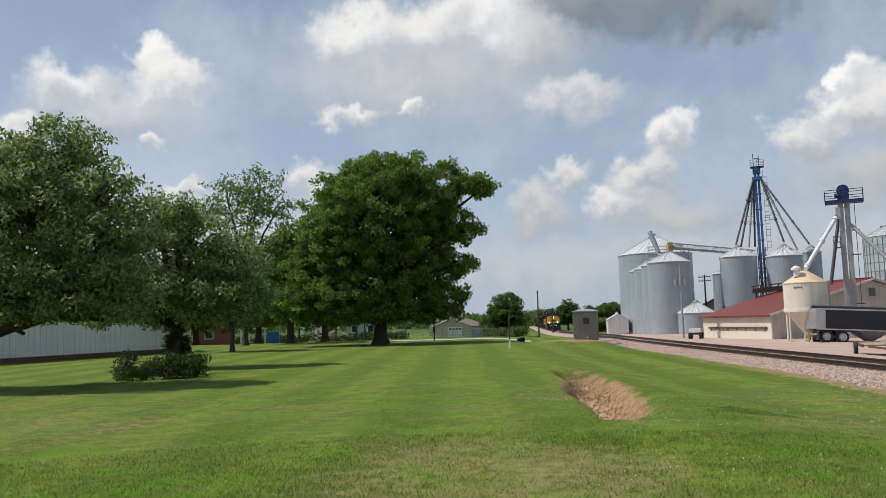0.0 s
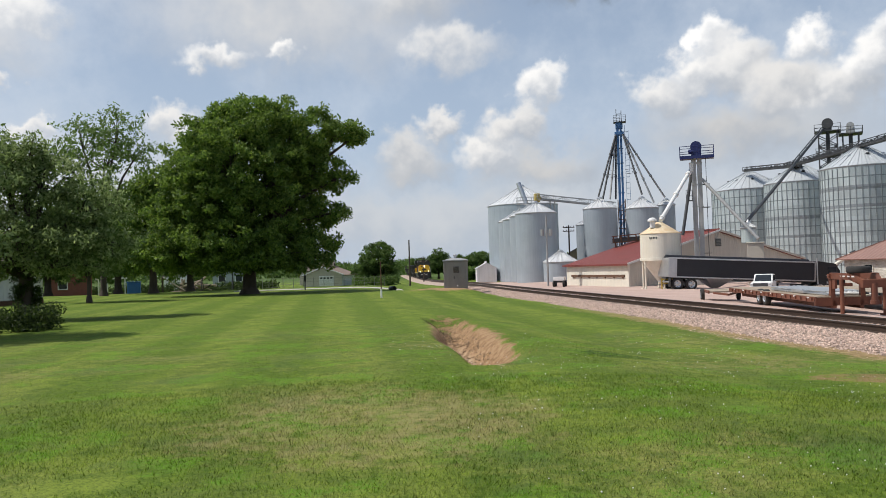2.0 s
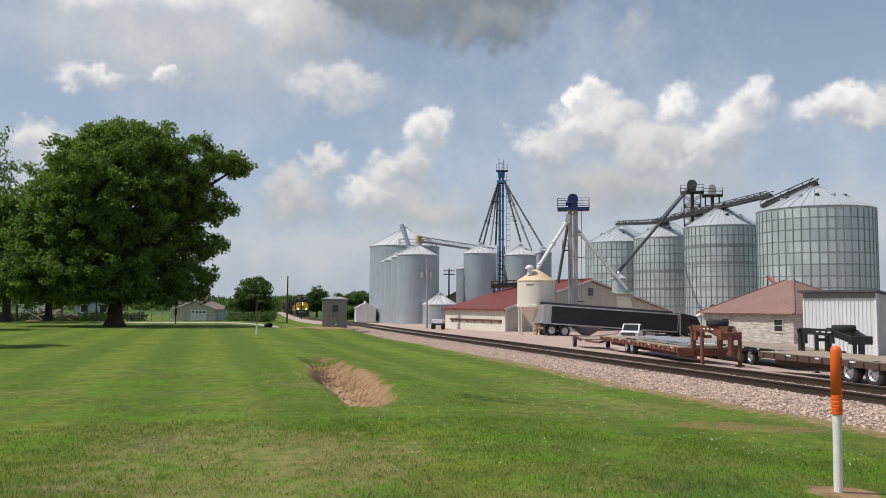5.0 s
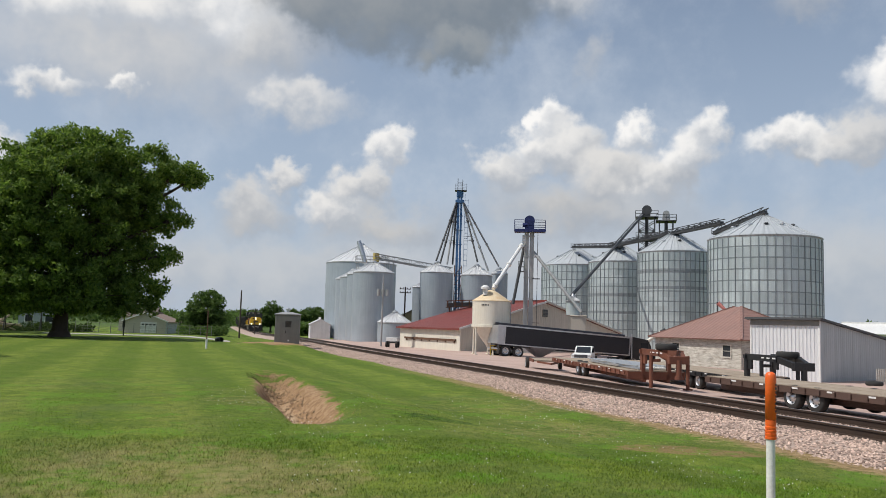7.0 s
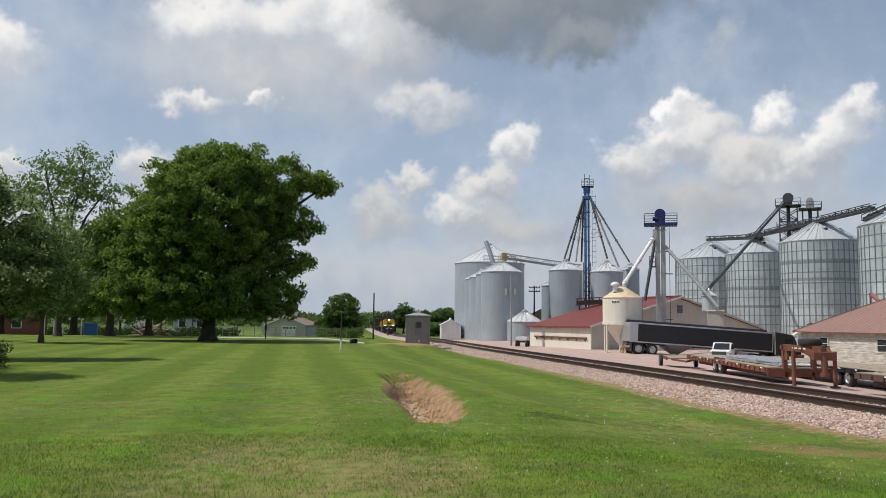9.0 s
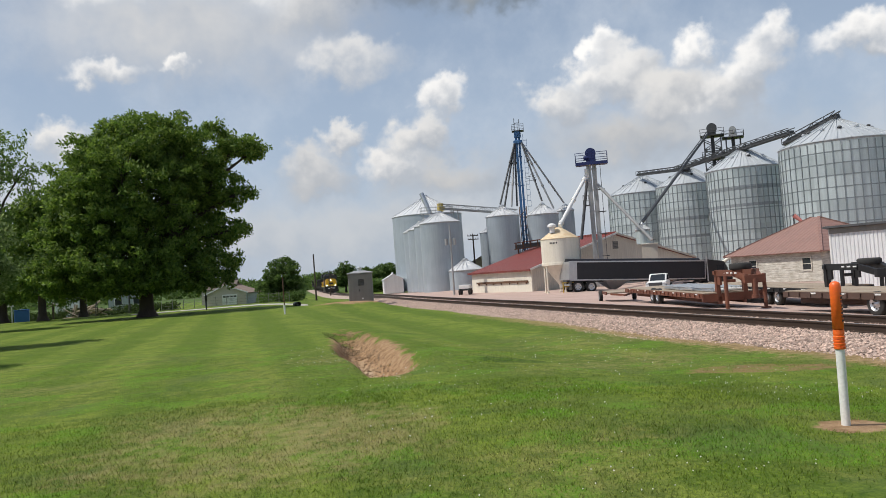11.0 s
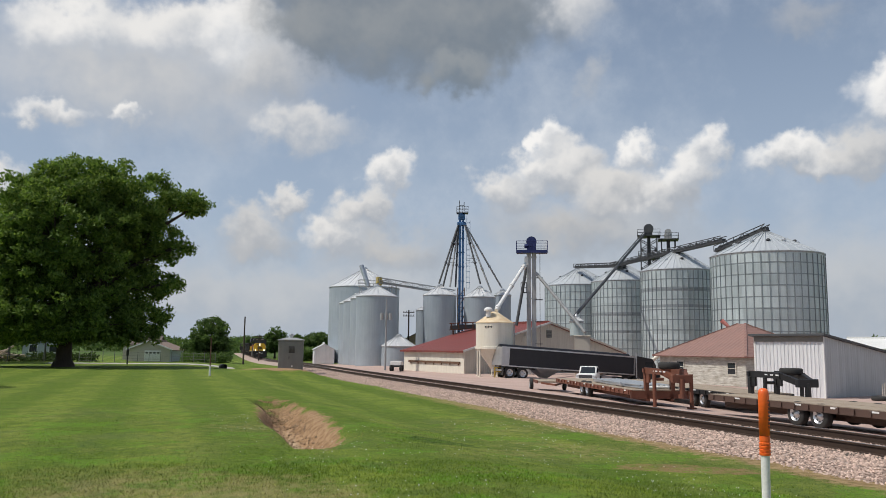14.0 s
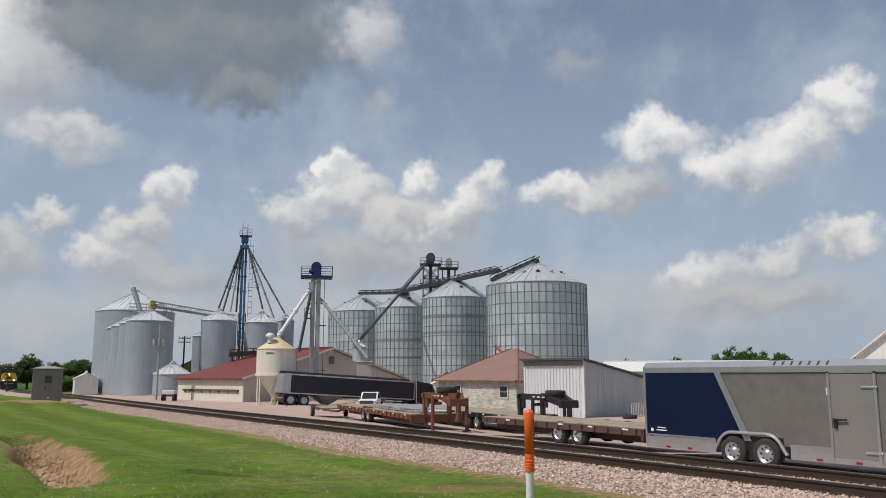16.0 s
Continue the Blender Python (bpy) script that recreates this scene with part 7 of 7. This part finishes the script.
    bm = B()
    rod(bm, (0, 0, -0.05), (0, 0, 0.52), 0.055, seg=10)
    part("foot", bm, M_whiteplastic, r)
    x, y = spot(4.15, 62)
    bm = B()
    lathe(bm, [(0.15, -0.35), (0.19, -0.35), (0.19, 0.35), (0.15, 0.35), (0.15, -0.35)], 20)
    cp = tagged(new("culvert_pipe", mesh_of("culvert_pipe", bm, M_black, True)), "short black culvert pipe end in the grass", "pipe")
    cp.matrix_basis = pose(x, y, ground_z(x, y) + 0.13, 90, 0, 20)
    # poles
    def pole(b, d, h, label, arms=0, r=0.13, can=False):
        x, y = spot(b, d)
        g = thing("utility_pole", pose(x, y, ground_z(x, y), 0, 0, -b), label, "utility pole", "utility poles")
        bm = B()
        rod(bm, (0, 0, -0.2), (0, 0, h), r, r * 0.7, seg=10)
        part("pole", bm, M_bark if not can else M_steel, g)
        for k in range(arms):
            bm = B()
            box(bm, (0, -0.12, h - 0.35 - 0.6 * k), (1.8, 0.1, 0.12))
            for q in (-0.8, -0.35, 0.35, 0.8):
                rod(bm, (q, -0.12, h - 0.3 - 0.6 * k), (q, -0.12, h - 0.1 - 0.6 * k), 0.05, seg=8)
            part("cross_arm", bm, M_bark, g)
        if can:
            for q in (-0.45, 0.0, 0.45):
                bm = B()
                rod(bm, (q, -0.25, h - 2.2), (q, -0.25, h - 1.5), 0.18, seg=14)
                part("transformer", bm, M_steel, g)
        return g
    pole(15.38, 86, 7.6, "grey pole carrying three transformer cans beside the lot", 0, 0.12, True)
    pole(17.0, 128, 8.2, "dark wooden utility pole behind the bins", 2, 0.16)
    pole(5.48, 104, 6.0, "bare wooden pole beside the railway", 0, 0.12)
    pole(6.5, 150, 5.0, "pale wooden pole with a cross arm up the line", 1, 0.12)
    # anhydrous-style running gear beside the store
    x, y = spot(16.2, 84)
    g = thing("wagon_gear", pose(x, y, ground_z(x, y), 0, 0, -30) @ Matrix.Diagonal((0.62, 0.62, 0.8, 1)), "small white farm wagon with dark wheels near the store", "wagon")
    part("hopper_box", box(B(), (0, 0, 1.05), (1.9, 1.5, 0.5), bevel=0.05), M_white, g)
    part("undercarriage", box(B(), (0, 0, 0.65), (1.2, 1.4, 0.2)), M_black, g)
    for sx in (-0.85, 0.85):
        for sy in (-0.7, 0.7):
            wheel(g, sx, sy, 0.42, 0.42, 0.3, M_dark)
    # wind sock
    x, y = spot(38.75, 78)
    w = thing("wind_sock", pose(x, y, ground_z(x, y), 0, 0, -38), "faded red wind sock drooping from a short pole", "wind sock")
    bm = B()
    rod(bm, (0, 0, 0), (0, 0, 6.2), 0.05, seg=8)
    part("pole", bm, M_dark, w)
    bm = B()
    rod(bm, (0.05, 0, 6.1), (1.0, 0, 5.15), 0.2, 0.11, seg=14)
    part("sock", bm, material("faded_red_cloth", (0.55, 0.14, 0.12), (0.62, 0.28, 0.24), 0.9), w)
    # white fabric and metal buildings far behind the lot
    for b, d, wd, hh, rz in ((46.6, 124, 9, 4.5, -139), (61.9, 66, 16, 9.0, -95)):
        x, y = spot(b, d)
        gable_house("fabric_building", pose(x, y, -0.8, 0, 0, rz), wd, 22, hh * (0.38 if d < 100 else 0.7), hh * 0.98, (M_white, M_white), M_white, "white fabric storage building behind the lot")


build_trackside()


def build_clover():
    """White clover heads and a few clods of soil."""
    rng = np.random.default_rng(77)
    octa = np.array([(1, 0, 0), (-1, 0, 0), (0, 1, 0), (0, -1, 0), (0, 0, 1), (0, 0, -1)], float)
    tri = [(0, 2, 4), (2, 1, 4), (1, 3, 4), (3, 0, 4), (2, 0, 5), (1, 2, 5), (3, 1, 5), (0, 3, 5)]
    def bits(name, pts, size, mat, label, cat):
        v, f = [], []
        for i, p in enumerate(pts):
            k = size * (0.6 + 0.8 * rng.random())
            v += (octa * k * (0.7 + 0.6 * rng.random((6, 1))) + np.array(p)).tolist()
            f += [tuple(6 * i + q for q in t) for t in tri]
        me = bpy.data.meshes.new(name)
        me.from_pydata(v, [], f)
        me.materials.append(mat)
        tagged(new(name, me), label, cat, kind="stuff")
    pts = []
    while len(pts) < 520:
        x, y = rng.uniform(1.0, 9.0), rng.uniform(5, 20)
        if noise.noise((x * 0.5, y * 0.5, 7.0)) + 0.25 * rng.normal() > 0.12:
            pts.append((x, y, ground_z(x, y) + 0.05))
    bits("clover_heads", pts, 0.0065, M_whiteplastic, "small white clover heads in the grass", "clover")
    pts = []
    for _ in range(420):
        y = rng.uniform(14.8, 25.0)
        x = 3.02 + 0.07 * (y - 19.4) + max(-0.4, min(0.4, rng.normal() * 0.24))
        pts.append((x, y, ground_z(x, y) + 0.01))
    bits("soil_clods", pts, 0.03, M_soil, "brown clods of soil in the washed-out ditch", "soil")


build_clover()


def build_dead_grass():
    """Matted straw hanging over the right bank of the ditch and dark weeds at its head."""
    rng = np.random.default_rng(61)
    def tufts(name, n, pick, h, mat, label):
        v = []
        while len(v) < 3 * n:
            x, y = pick()
            z = ground_z(x, y) - 0.01
            a, hh = rng.random() * 6.283, h * (0.5 + rng.random())
            dx, dy, w = hh * rng.normal() * 0.9, hh * rng.normal() * 0.9, 0.006
            v += [(x - w * math.cos(a), y - w * math.sin(a), z), (x + w * math.cos(a), y + w * math.sin(a), z), (x + dx, y + dy, z + hh)]
        me = bpy.data.meshes.new(name)
        me.from_pydata(v, [], [(3 * i, 3 * i + 1, 3 * i + 2) for i in range(n)])
        me.materials.append(mat)
        tagged(new(name, me), label, "grass", kind="stuff")
    def bank():
        y = rng.uniform(14.5, 25.0)
        return 3.35 + 0.07 * (y - 19.9) + rng.normal() * 0.26, y
    def head():
        y = rng.uniform(23.0, 26.2)
        return 2.95 + 0.07 * (y - 19.9) + rng.normal() * 0.30, y
    straw = material("dead_grass", (0.42, 0.29, 0.15), (0.30, 0.19, 0.09), 0.9, scale=2, bump=0, island=0.35)
    weed = material("dark_weeds", (0.06, 0.06, 0.022), (0.11, 0.075, 0.035), 0.9, scale=2, bump=0, island=0.4)
    tufts("dead_grass", 3600, bank, 0.035, straw, "matted straw-coloured dead grass on the ditch bank")
    tufts("dark_weeds", 1300, head, 0.06, weed, "dark withered weeds at the head of the ditch")


build_dead_grass()


def build_auger():
    """Portable auger standing between the truck and the old shed, and the loading frame under the tank."""
    x, y = spot(33.7, 76)
    g = thing("portable_auger", pose(x, y, ground_z(x, y), 0, 0, -20), "pale portable grain auger on a wheeled frame", "auger")
    part("tube", rod(B(), (-0.3, 0, 1.7), (2.0, 0, 3.3), 0.16, seg=14), M_cream, g)
    part("spout_hood", box(B(), (2.1, 0, 3.25), (0.5, 0.4, 0.5), Matrix.Rotation(radians(-30), 4, "Y"), bevel=0.05), M_dark, g)
    for s in (-0.5, 0.5):
        part("strut", rod(B(), (0.3, s, 0.35), (0.8, 0, 2.45), 0.05, seg=8), M_rust, g)
        wheel(g, 0.3, s * 1.25, 0.33, 0.33, 0.2, M_dark)
    part("axle", rod(B(), (0.3, -0.6, 0.33), (0.3, 0.6, 0.33), 0.05, seg=8), M_rust, g)
    part("boot", rod(B(), (-1.4, 0, 0.25), (-0.3, 0, 1.7), 0.16, seg=14), M_cream, g)
    x, y = spot(23.7, 70)
    f = thing("loading_frame", pose(x, y, ground_z(x, y), 0, 0, -15), "yellow steel loading frame under the cream tank", "frame")
    M_y = material("yellow_steel_paint", (0.55, 0.38, 0.05), (0.42, 0.29, 0.06), 0.6, scale=2)
    for sx in (-0.6, 0.6):
        part("upright", box(B(), (sx, 0, 0.45), (0.1, 0.1, 0.9)), M_y, f)
    part("cross_bar", box(B(), (0, 0, 0.5), (1.2, 0.08, 0.1)), M_y, f)
    part("cross_bar", box(B(), (0, 0, 0.85), (1.2, 0.08, 0.1)), M_y, f)


build_auger()


# ---------------------------------------------------------------- train
def bogie(parent, y0, mat, r=0.52, n=3, wb=1.7):
    """Axles, wheels and side frames of one truck."""
    b = part("bogie", box(B(), (0, y0, 0.62), (1.3, wb * (n - 1) + 0.6, 0.3), bevel=0.03), M_dark, parent)
    for k in range(n):
        yy = y0 + (k - (n - 1) / 2) * wb
        for s in (-0.74, 0.74):
            bm = B()
            rod(bm, (s - 0.06, yy, r), (s + 0.06, yy, r), r, seg=24)
            part("wheel", bm, M_rail, b)
        for s in (-1.02, 1.02):
            part("axle_box", box(B(), (s, yy, r + 0.02), (0.22, 0.42, 0.40), bevel=0.04), mat, b)
    for s in (-1.0, 1.0):
        bm = B()
        box(bm, (s, y0, 0.92), (0.16, wb * (n - 1) + 1.0, 0.16), bevel=0.03)
        for k in range(n * 2):
            yy = y0 - wb * (n - 1) / 2 - 0.3 + k * (wb * (n - 1) + 0.6) / (n * 2 - 1)
            rod(bm, (s, yy, 0.45), (s, yy, 0.9), 0.09, seg=10)
        box(bm, (s * 1.04, y0, 0.72), (0.10, 0.9, 0.30), bevel=0.03)
        part("side_frame", bm, mat, b)


def build_locomotive(y0):
    M_yel = material("locomotive_yellow", (0.78, 0.46, 0.012), (0.68, 0.40, 0.015), 0.4, scale=1.2, bump=0.03)
    M_blk = material("locomotive_black", (0.012, 0.013, 0.014), (0.022, 0.021, 0.02), 0.4, scale=1.0, bump=0.04)
    M_red = material("locomotive_red", (0.40, 0.03, 0.02), (0.33, 0.03, 0.02), 0.45, scale=2, bump=0.03)
    M_org = material("lettering_amber", (0.75, 0.33, 0.03), (0.65, 0.28, 0.03), 0.5, scale=2, bump=0)
    M_truck = material("dusty_grey_running_gear", (0.16, 0.15, 0.135), (0.10, 0.095, 0.09), 0.8, 0.2, scale=3)
    lamp = bpy.data.materials.new("lit_headlight")
    lamp.use_nodes = True
    pb = lamp.node_tree.nodes["Principled BSDF"]
    pb.inputs["Emission Color"].default_value, pb.inputs["Emission Strength"].default_value = (1.0, 0.86, 0.6, 1), 6.0
    root = thing("locomotive", pose(track_x(y0), y0, track_z(y0), 0, 0, track_turn(y0 + 10)), "black and yellow diesel locomotive with red stripe and lit headlights", "locomotive")
    # front faces local -y
    bm = B()
    box(bm, (0, 11.2, 1.42), (3.0, 20.6, 0.34), bevel=0.03)
    part("underframe", bm, M_blk, root)
    for s in (-1.51, 1.51):
        part("sill_stripe", box(B(), (s, 11.2, 1.55), (0.02, 20.4, 0.10)), M_yel, root, "yellow sill stripe")
    bm = B()
    prism(bm, [(-1.35, 0.35), (1.35, 0.35), (1.5, 1.15), (1.5, 1.62), (-1.5, 1.62), (-1.5, 1.15)], 0.6, 0.95)
    prism(bm, [(-1.2, 0.12), (1.2, 0.12), (1.4, 0.8), (-1.4, 0.8)], 0.15, 0.75)
    part("pilot_plow", bm, M_blk, root)
    bm = B()
    box(bm, (0, 0.25, 0.9), (0.4, 0.9, 0.36), bevel=0.06)
    rod(bm, (0, 0.0, 0.75), (0, 0.0, 1.1), 0.14, seg=12)
    part("coupler", bm, M_rail, root)
    bm = B()
    pts = [Vector((0.75 * math.sin(t), 0.35, 1.25 - 0.22 * abs(math.sin(t * 2)))) for t in np.linspace(-1.5, 1.5, 17)]
    for a, b in zip(pts, pts[1:]):
        rod(bm, a, b, 0.035, seg=6)
    part("air_hose", bm, M_white, root)
    # nose
    bm = B()
    prism(bm, [(-1.32, 1.6), (1.32, 1.6), (1.32, 2.95), (0.9, 3.3), (-0.9, 3.3), (-1.32, 2.95)], 0.95, 3.0)
    bmesh.ops.bevel(bm, geom=list(bm.edges), offset=0.06, segments=2, affect="EDGES")
    part("nose", bm, M_yel, root, "yellow nose")
    part("nose_door", box(B(), (0.0, 0.93, 2.15), (0.62, 0.05, 1.1), bevel=0.02), M_yel, root)
    bm = B()
    box(bm, (0, 0.90, 2.25), (1.0, 0.03, 0.36))
    for k in range(4):
        box(bm, (-0.36 + 0.24 * k, 0.885, 2.25), (0.12, 0.02, 0.26))
    part("emblem_shape", bm, M_blk, root, "dark plain emblem panel")
    part("nose_window", box(B(), (-0.55, 0.93, 2.98), (0.34, 0.04, 0.24), bevel=0.02), M_glass, root)
    for sx in (-0.82, 0.82):
        part("front_panel", box(B(), (sx, 0.94, 2.1), (0.5, 0.04, 0.95), bevel=0.02), M_yel, root)
    hb = part("headlight_box", box(B(), (0, 0.92, 3.02), (0.36, 0.12, 0.56), bevel=0.04), M_yel, root)
    for zz in (2.9, 3.15):
        bm = B()
        rod(bm, (0, 0.84, zz), (0, 0.88, zz), 0.10, seg=16)
        part("headlight", bm, lamp, hb, "lit round headlight")
    for sx in (-0.95, 0.95):
        bm = B()
        rod(bm, (sx, 0.52, 1.78), (sx, 0.6, 1.78), 0.13, seg=16)
        d = part("ditch_light", bm, lamp, root, "lit round ditch light")
        bm = B()
        box(bm, (sx, 0.72, 1.72), (0.34, 0.24, 0.32), bevel=0.04)
        part("housing", bm, M_blk, d)
    # cab
    bm = B()
    prism(bm, [(-1.52, 1.6), (1.52, 1.6), (1.52, 3.85), (1.2, 4.35), (0.7, 4.55), (-0.7, 4.55), (-1.2, 4.35), (-1.52, 3.85)], 2.75, 5.6)
    cab = part("cab", bm, M_blk, root)
    for sx in (-0.68, 0.68):
        bm = B()
        slab(bm, [(sx - 0.58, 2.738, 3.38), (sx + 0.58, 2.738, 3.38), (sx + 0.5, 2.738, 4.0), (sx - 0.5, 2.738, 4.0)], 0.012)
        part("windshield", bm, M_glass, cab)
        part("number_board", box(B(), (sx * 0.95, 2.72, 4.25), (0.62, 0.05, 0.2), bevel=0.01), M_blk, cab)
        bm = B()
        for k in range(3):
            box(bm, (sx * 0.95 - 0.16 + 0.16 * k, 2.69, 4.25), (0.09, 0.012, 0.14))
        part("number_bars", bm, M_white, cab)
    for s in (-1, 1):
        bm = B()
        box(bm, (s * 1.525, 3.9, 3.45), (0.02, 0.75, 0.7), bevel=0.005)
        box(bm, (s * 1.525, 4.8, 3.45), (0.02, 0.75, 0.7), bevel=0.005)
        part("side_window", bm, M_glass, cab)
        part("sun_visor", box(B(), (s * 1.66, 4.3, 3.95), (0.3, 2.0, 0.04), Matrix.Rotation(radians(18 * s), 4, "Y")), M_blk, cab)
        part("cab_stripe", box(B(), (s * 1.528, 4.1, 2.75), (0.016, 2.5, 0.52)), M_red, cab, "red cab side stripe")
        bm = B()
        for k in range(3):
            box(bm, (s * 1.54, 3.9 + 0.26 * k, 2.75), (0.012, 0.16, 0.3))
        part("number_bars", bm, M_org, cab)
    # hood
    bm = B()
    prism(bm, [(-0.95, 1.6), (0.95, 1.6), (0.95, 4.1), (0.7, 4.4), (-0.7, 4.4), (-0.95, 4.1)], 5.6, 20.6)
    hood = part("hood", bm, M_blk, root)
    for s in (-1, 1):
        part("hood_stripe", box(B(), (s * 0.962, 9.4, 2.65), (0.018, 7.4, 0.5)), M_red, hood, "red side stripe")
        bm = B()
        for k in range(3):
            for j in range(4):
                box(bm, (s * 0.975, 8.2 + 1.9 * k + 0.34 * j, 2.65), (0.012, 0.22, 0.3))
        part("lettering_bars", bm, M_org, hood)
        hd = mesh_of("hood_door", box(B(), (0, 0, 0), (0.03, 0.78, 0.72), bevel=0.012), M_blk)
        for k in range(16):
            part("hood_door", hd, None, hood, m=pose(s * 0.965, 6.0 + 0.88 * k, 1.98))
    bm = B()
    prism(bm, [(-1.0, 3.3), (-1.52, 3.75), (-1.52, 4.35), (-1.2, 4.6), (1.2, 4.6), (1.52, 4.35), (1.52, 3.75), (1.0, 3.3)], 16.4, 21.0)
    part("radiator", bm, M_blk, root)
    part("exhaust_hood", box(B(), (0, 12, 4.5), (1.2, 2.6, 0.25), bevel=0.05), M_blk, root)
    part("dynamic_brake_box", box(B(), (0, 7.6, 3.9), (2.5, 3.2, 0.95), bevel=0.1), M_blk, root)
    bm = B()
    box(bm, (0, 11.0, 0.78), (2.7, 5.4, 0.95), bevel=0.14)
    for s in (-1, 1):
        rod(bm, (s * 1.2, 8.9, 1.1), (s * 1.2, 13.1, 1.1), 0.22, seg=14)
    part("fuel_tank", bm, M_truck, root)
    bogie(root, 4.6, M_truck)
    bogie(root, 17.9, M_truck)
    for s in (-1, 1):
        bm = B()
        for k in range(11):
            rod(bm, (s * 1.48, 5.9 + 1.4 * k, 1.6), (s * 1.48, 5.9 + 1.4 * k, 2.6), 0.022, seg=6)
        rod(bm, (s * 1.48, 5.9, 2.6), (s * 1.48, 19.9, 2.6), 0.022, seg=6)
        part("handrail", bm, M_yel, root)
        bm = B()
        rod(bm, (s * 1.38, 0.85, 0.6), (s * 1.42, 0.9, 2.4), 0.025, seg=6)
        rod(bm, (s * 1.42, 0.9, 2.4), (s * 1.2, 0.9, 2.75), 0.025, seg=6)
        part("grab_iron", bm, M_white, root)
        bm = B()
        for k in range(4):
            box(bm, (s * 1.35, 1.3, 0.45 + 0.3 * k), (0.36, 0.5, 0.04))
        box(bm, (s * 1.18, 1.3, 1.0), (0.03, 0.6, 1.2))
        part("steps", bm, M_blk, root)


def build_cars(y0):
    M_car = material("hopper_car_dark_paint", (0.075, 0.07, 0.066), (0.045, 0.042, 0.04), 0.75, 0.1, scale=1.0, streak=0.25)
    l = 15.2
    root = thing("gondola_car", pose(track_x(y0), y0, track_z(y0), 0, 0, track_turn(y0 + 8)), "dark ribbed open hopper car coupled in the train", "railcar", "train cars")
    for s in (-1, 1):
        part("side", box(B(), (s * 1.46, l / 2, 2.35), (0.08, l - 0.9, 2.1)), M_car, root)
        bm = B()
        box(bm, (s * 1.54, 0, 2.3), (0.12, 0.12, 2.1))
        rib = mesh_of("rib", bm, M_car)
        for k in range(15):
            part("rib", rib, None, root, m=pose(0, 0.7 + k * (l - 1.4) / 14, 0))
        part("top_chord", box(B(), (s * 1.5, l / 2, 3.42), (0.18, l - 0.8, 0.14)), M_car, root)
        part("sill", box(B(), (s * 1.5, l / 2, 1.25), (0.14, l - 0.6, 0.24)), M_car, root)
        bm = B()
        ladder(bm, s * 1.6, 0.75, 0.7, 3.3, 0.4)
        part("side_ladder", bm, M_car, root)
    for yy in (0.5, l - 0.5):
        part("end_wall", box(B(), (0, yy, 2.35), (2.9, 0.08, 2.1)), M_car, root)
    part("floor_sheet", box(B(), (0, l / 2, 1.35), (2.84, l - 1.0, 0.1)), M_car, root)
    part("centre_sill", box(B(), (0, l / 2, 1.0), (0.5, l + 0.5, 0.35)), M_car, root)
    for k in range(3):
        bm = B()
        bmesh.ops.create_cone(bm, cap_ends=True, segments=4, radius1=0.5, radius2=1.7, depth=0.8, matrix=pose(0, 4.4 + 3.2 * k, 0.95, 0, 0, 45))
        part("hopper", bm, M_car, root)
    for yy in (2.2, l - 2.2):
        bogie(root, yy, M_car, 0.46, 2, 1.78)
    for k in range(1, 6):
        y = y0 + k * (l + 0.9)
        copy_thing(root, pose(track_x(y), y, track_z(y), 0, 0, track_turn(y + 8)))


build_locomotive(185.0)
build_cars(207.2)


# ---------------------------------------------------------------- grass on the near lawn
def build_grass():
    rng = np.random.default_rng(21)
    def blades(n, r0, r1, h, w, fade=False):
        r = np.sqrt(r0 ** 2 + (r1 ** 2 - r0 ** 2) * rng.random(n))
        b = np.radians(-34 + 106 * rng.random(n))
        x, y = r * np.sin(b), r * np.cos(b)
        dens = np.array([noise.noise((px * 0.8, py * 0.8, 4.0)) for px, py in zip(x, y)])
        ok = (x < 9.9) & (~np.full(n, fade) | (rng.random(n) < np.clip(1 - (r - r0) / (r1 - r0), 0, 1) ** 1.6)) & (dens > -0.45 + 0.5 * rng.random(n) - 0.25)
        # bare soil stays bare
        for sx, sy, rx, ry, _ in SOIL[:1] + SOIL[2:]:
            ok &= ((x - sx - 0.07 * (y - sy) * (rx < 1 and ry > 2)) / rx) ** 2 + ((y - sy) / ry) ** 2 > 0.95 + 0.3 * rng.random(n)
        x, y, dens, r = x[ok], y[ok], dens[ok], r[ok]
        k = len(x)
        z = np.array([ground_z(px, py) for px, py in zip(x, y)]) - 0.005
        a = rng.random(k) * 6.283
        hh = h * (0.55 + 0.7 * rng.random(k)) * (1 + 0.5 * np.clip(dens, 0, 1))
        ww = w * (0.7 + 0.6 * rng.random(k)) * np.maximum(1, r / 12) ** 0.7
        lx, ly = rng.normal(size=k) * hh * 0.55, rng.normal(size=k) * hh * 0.55
        v = np.stack([np.stack([x - np.cos(a) * ww, y - np.sin(a) * ww, z], 1), np.stack([x + np.cos(a) * ww, y + np.sin(a) * ww, z], 1), np.stack([x + lx, y + ly, z + hh], 1)], 1)
        return v.reshape(-1, 3)
    v = np.concatenate([blades(120000, 5.0, 12, 0.034, 0.004), blades(120000, 5.0, 14, 0.034, 0.004, True), blades(130000, 12, 24, 0.024, 0.005, True)])
    n = len(v) // 3
    me = bpy.data.meshes.new("grass_blades")
    me.vertices.add(3 * n)
    me.vertices.foreach_set("co", v.ravel())
    me.loops.add(3 * n)
    me.loops.foreach_set("vertex_index", np.arange(3 * n))
    me.polygons.add(n)
    me.polygons.foreach_set("loop_start", np.arange(n) * 3)
    me.polygons.foreach_set("loop_total", np.full(n, 3))
    me.update(calc_edges=True)
    me.materials.append(L_grass)
    tagged(new("grass_blades", me), "short mown green grass blades and clover", "grass", kind="stuff")


build_grass()
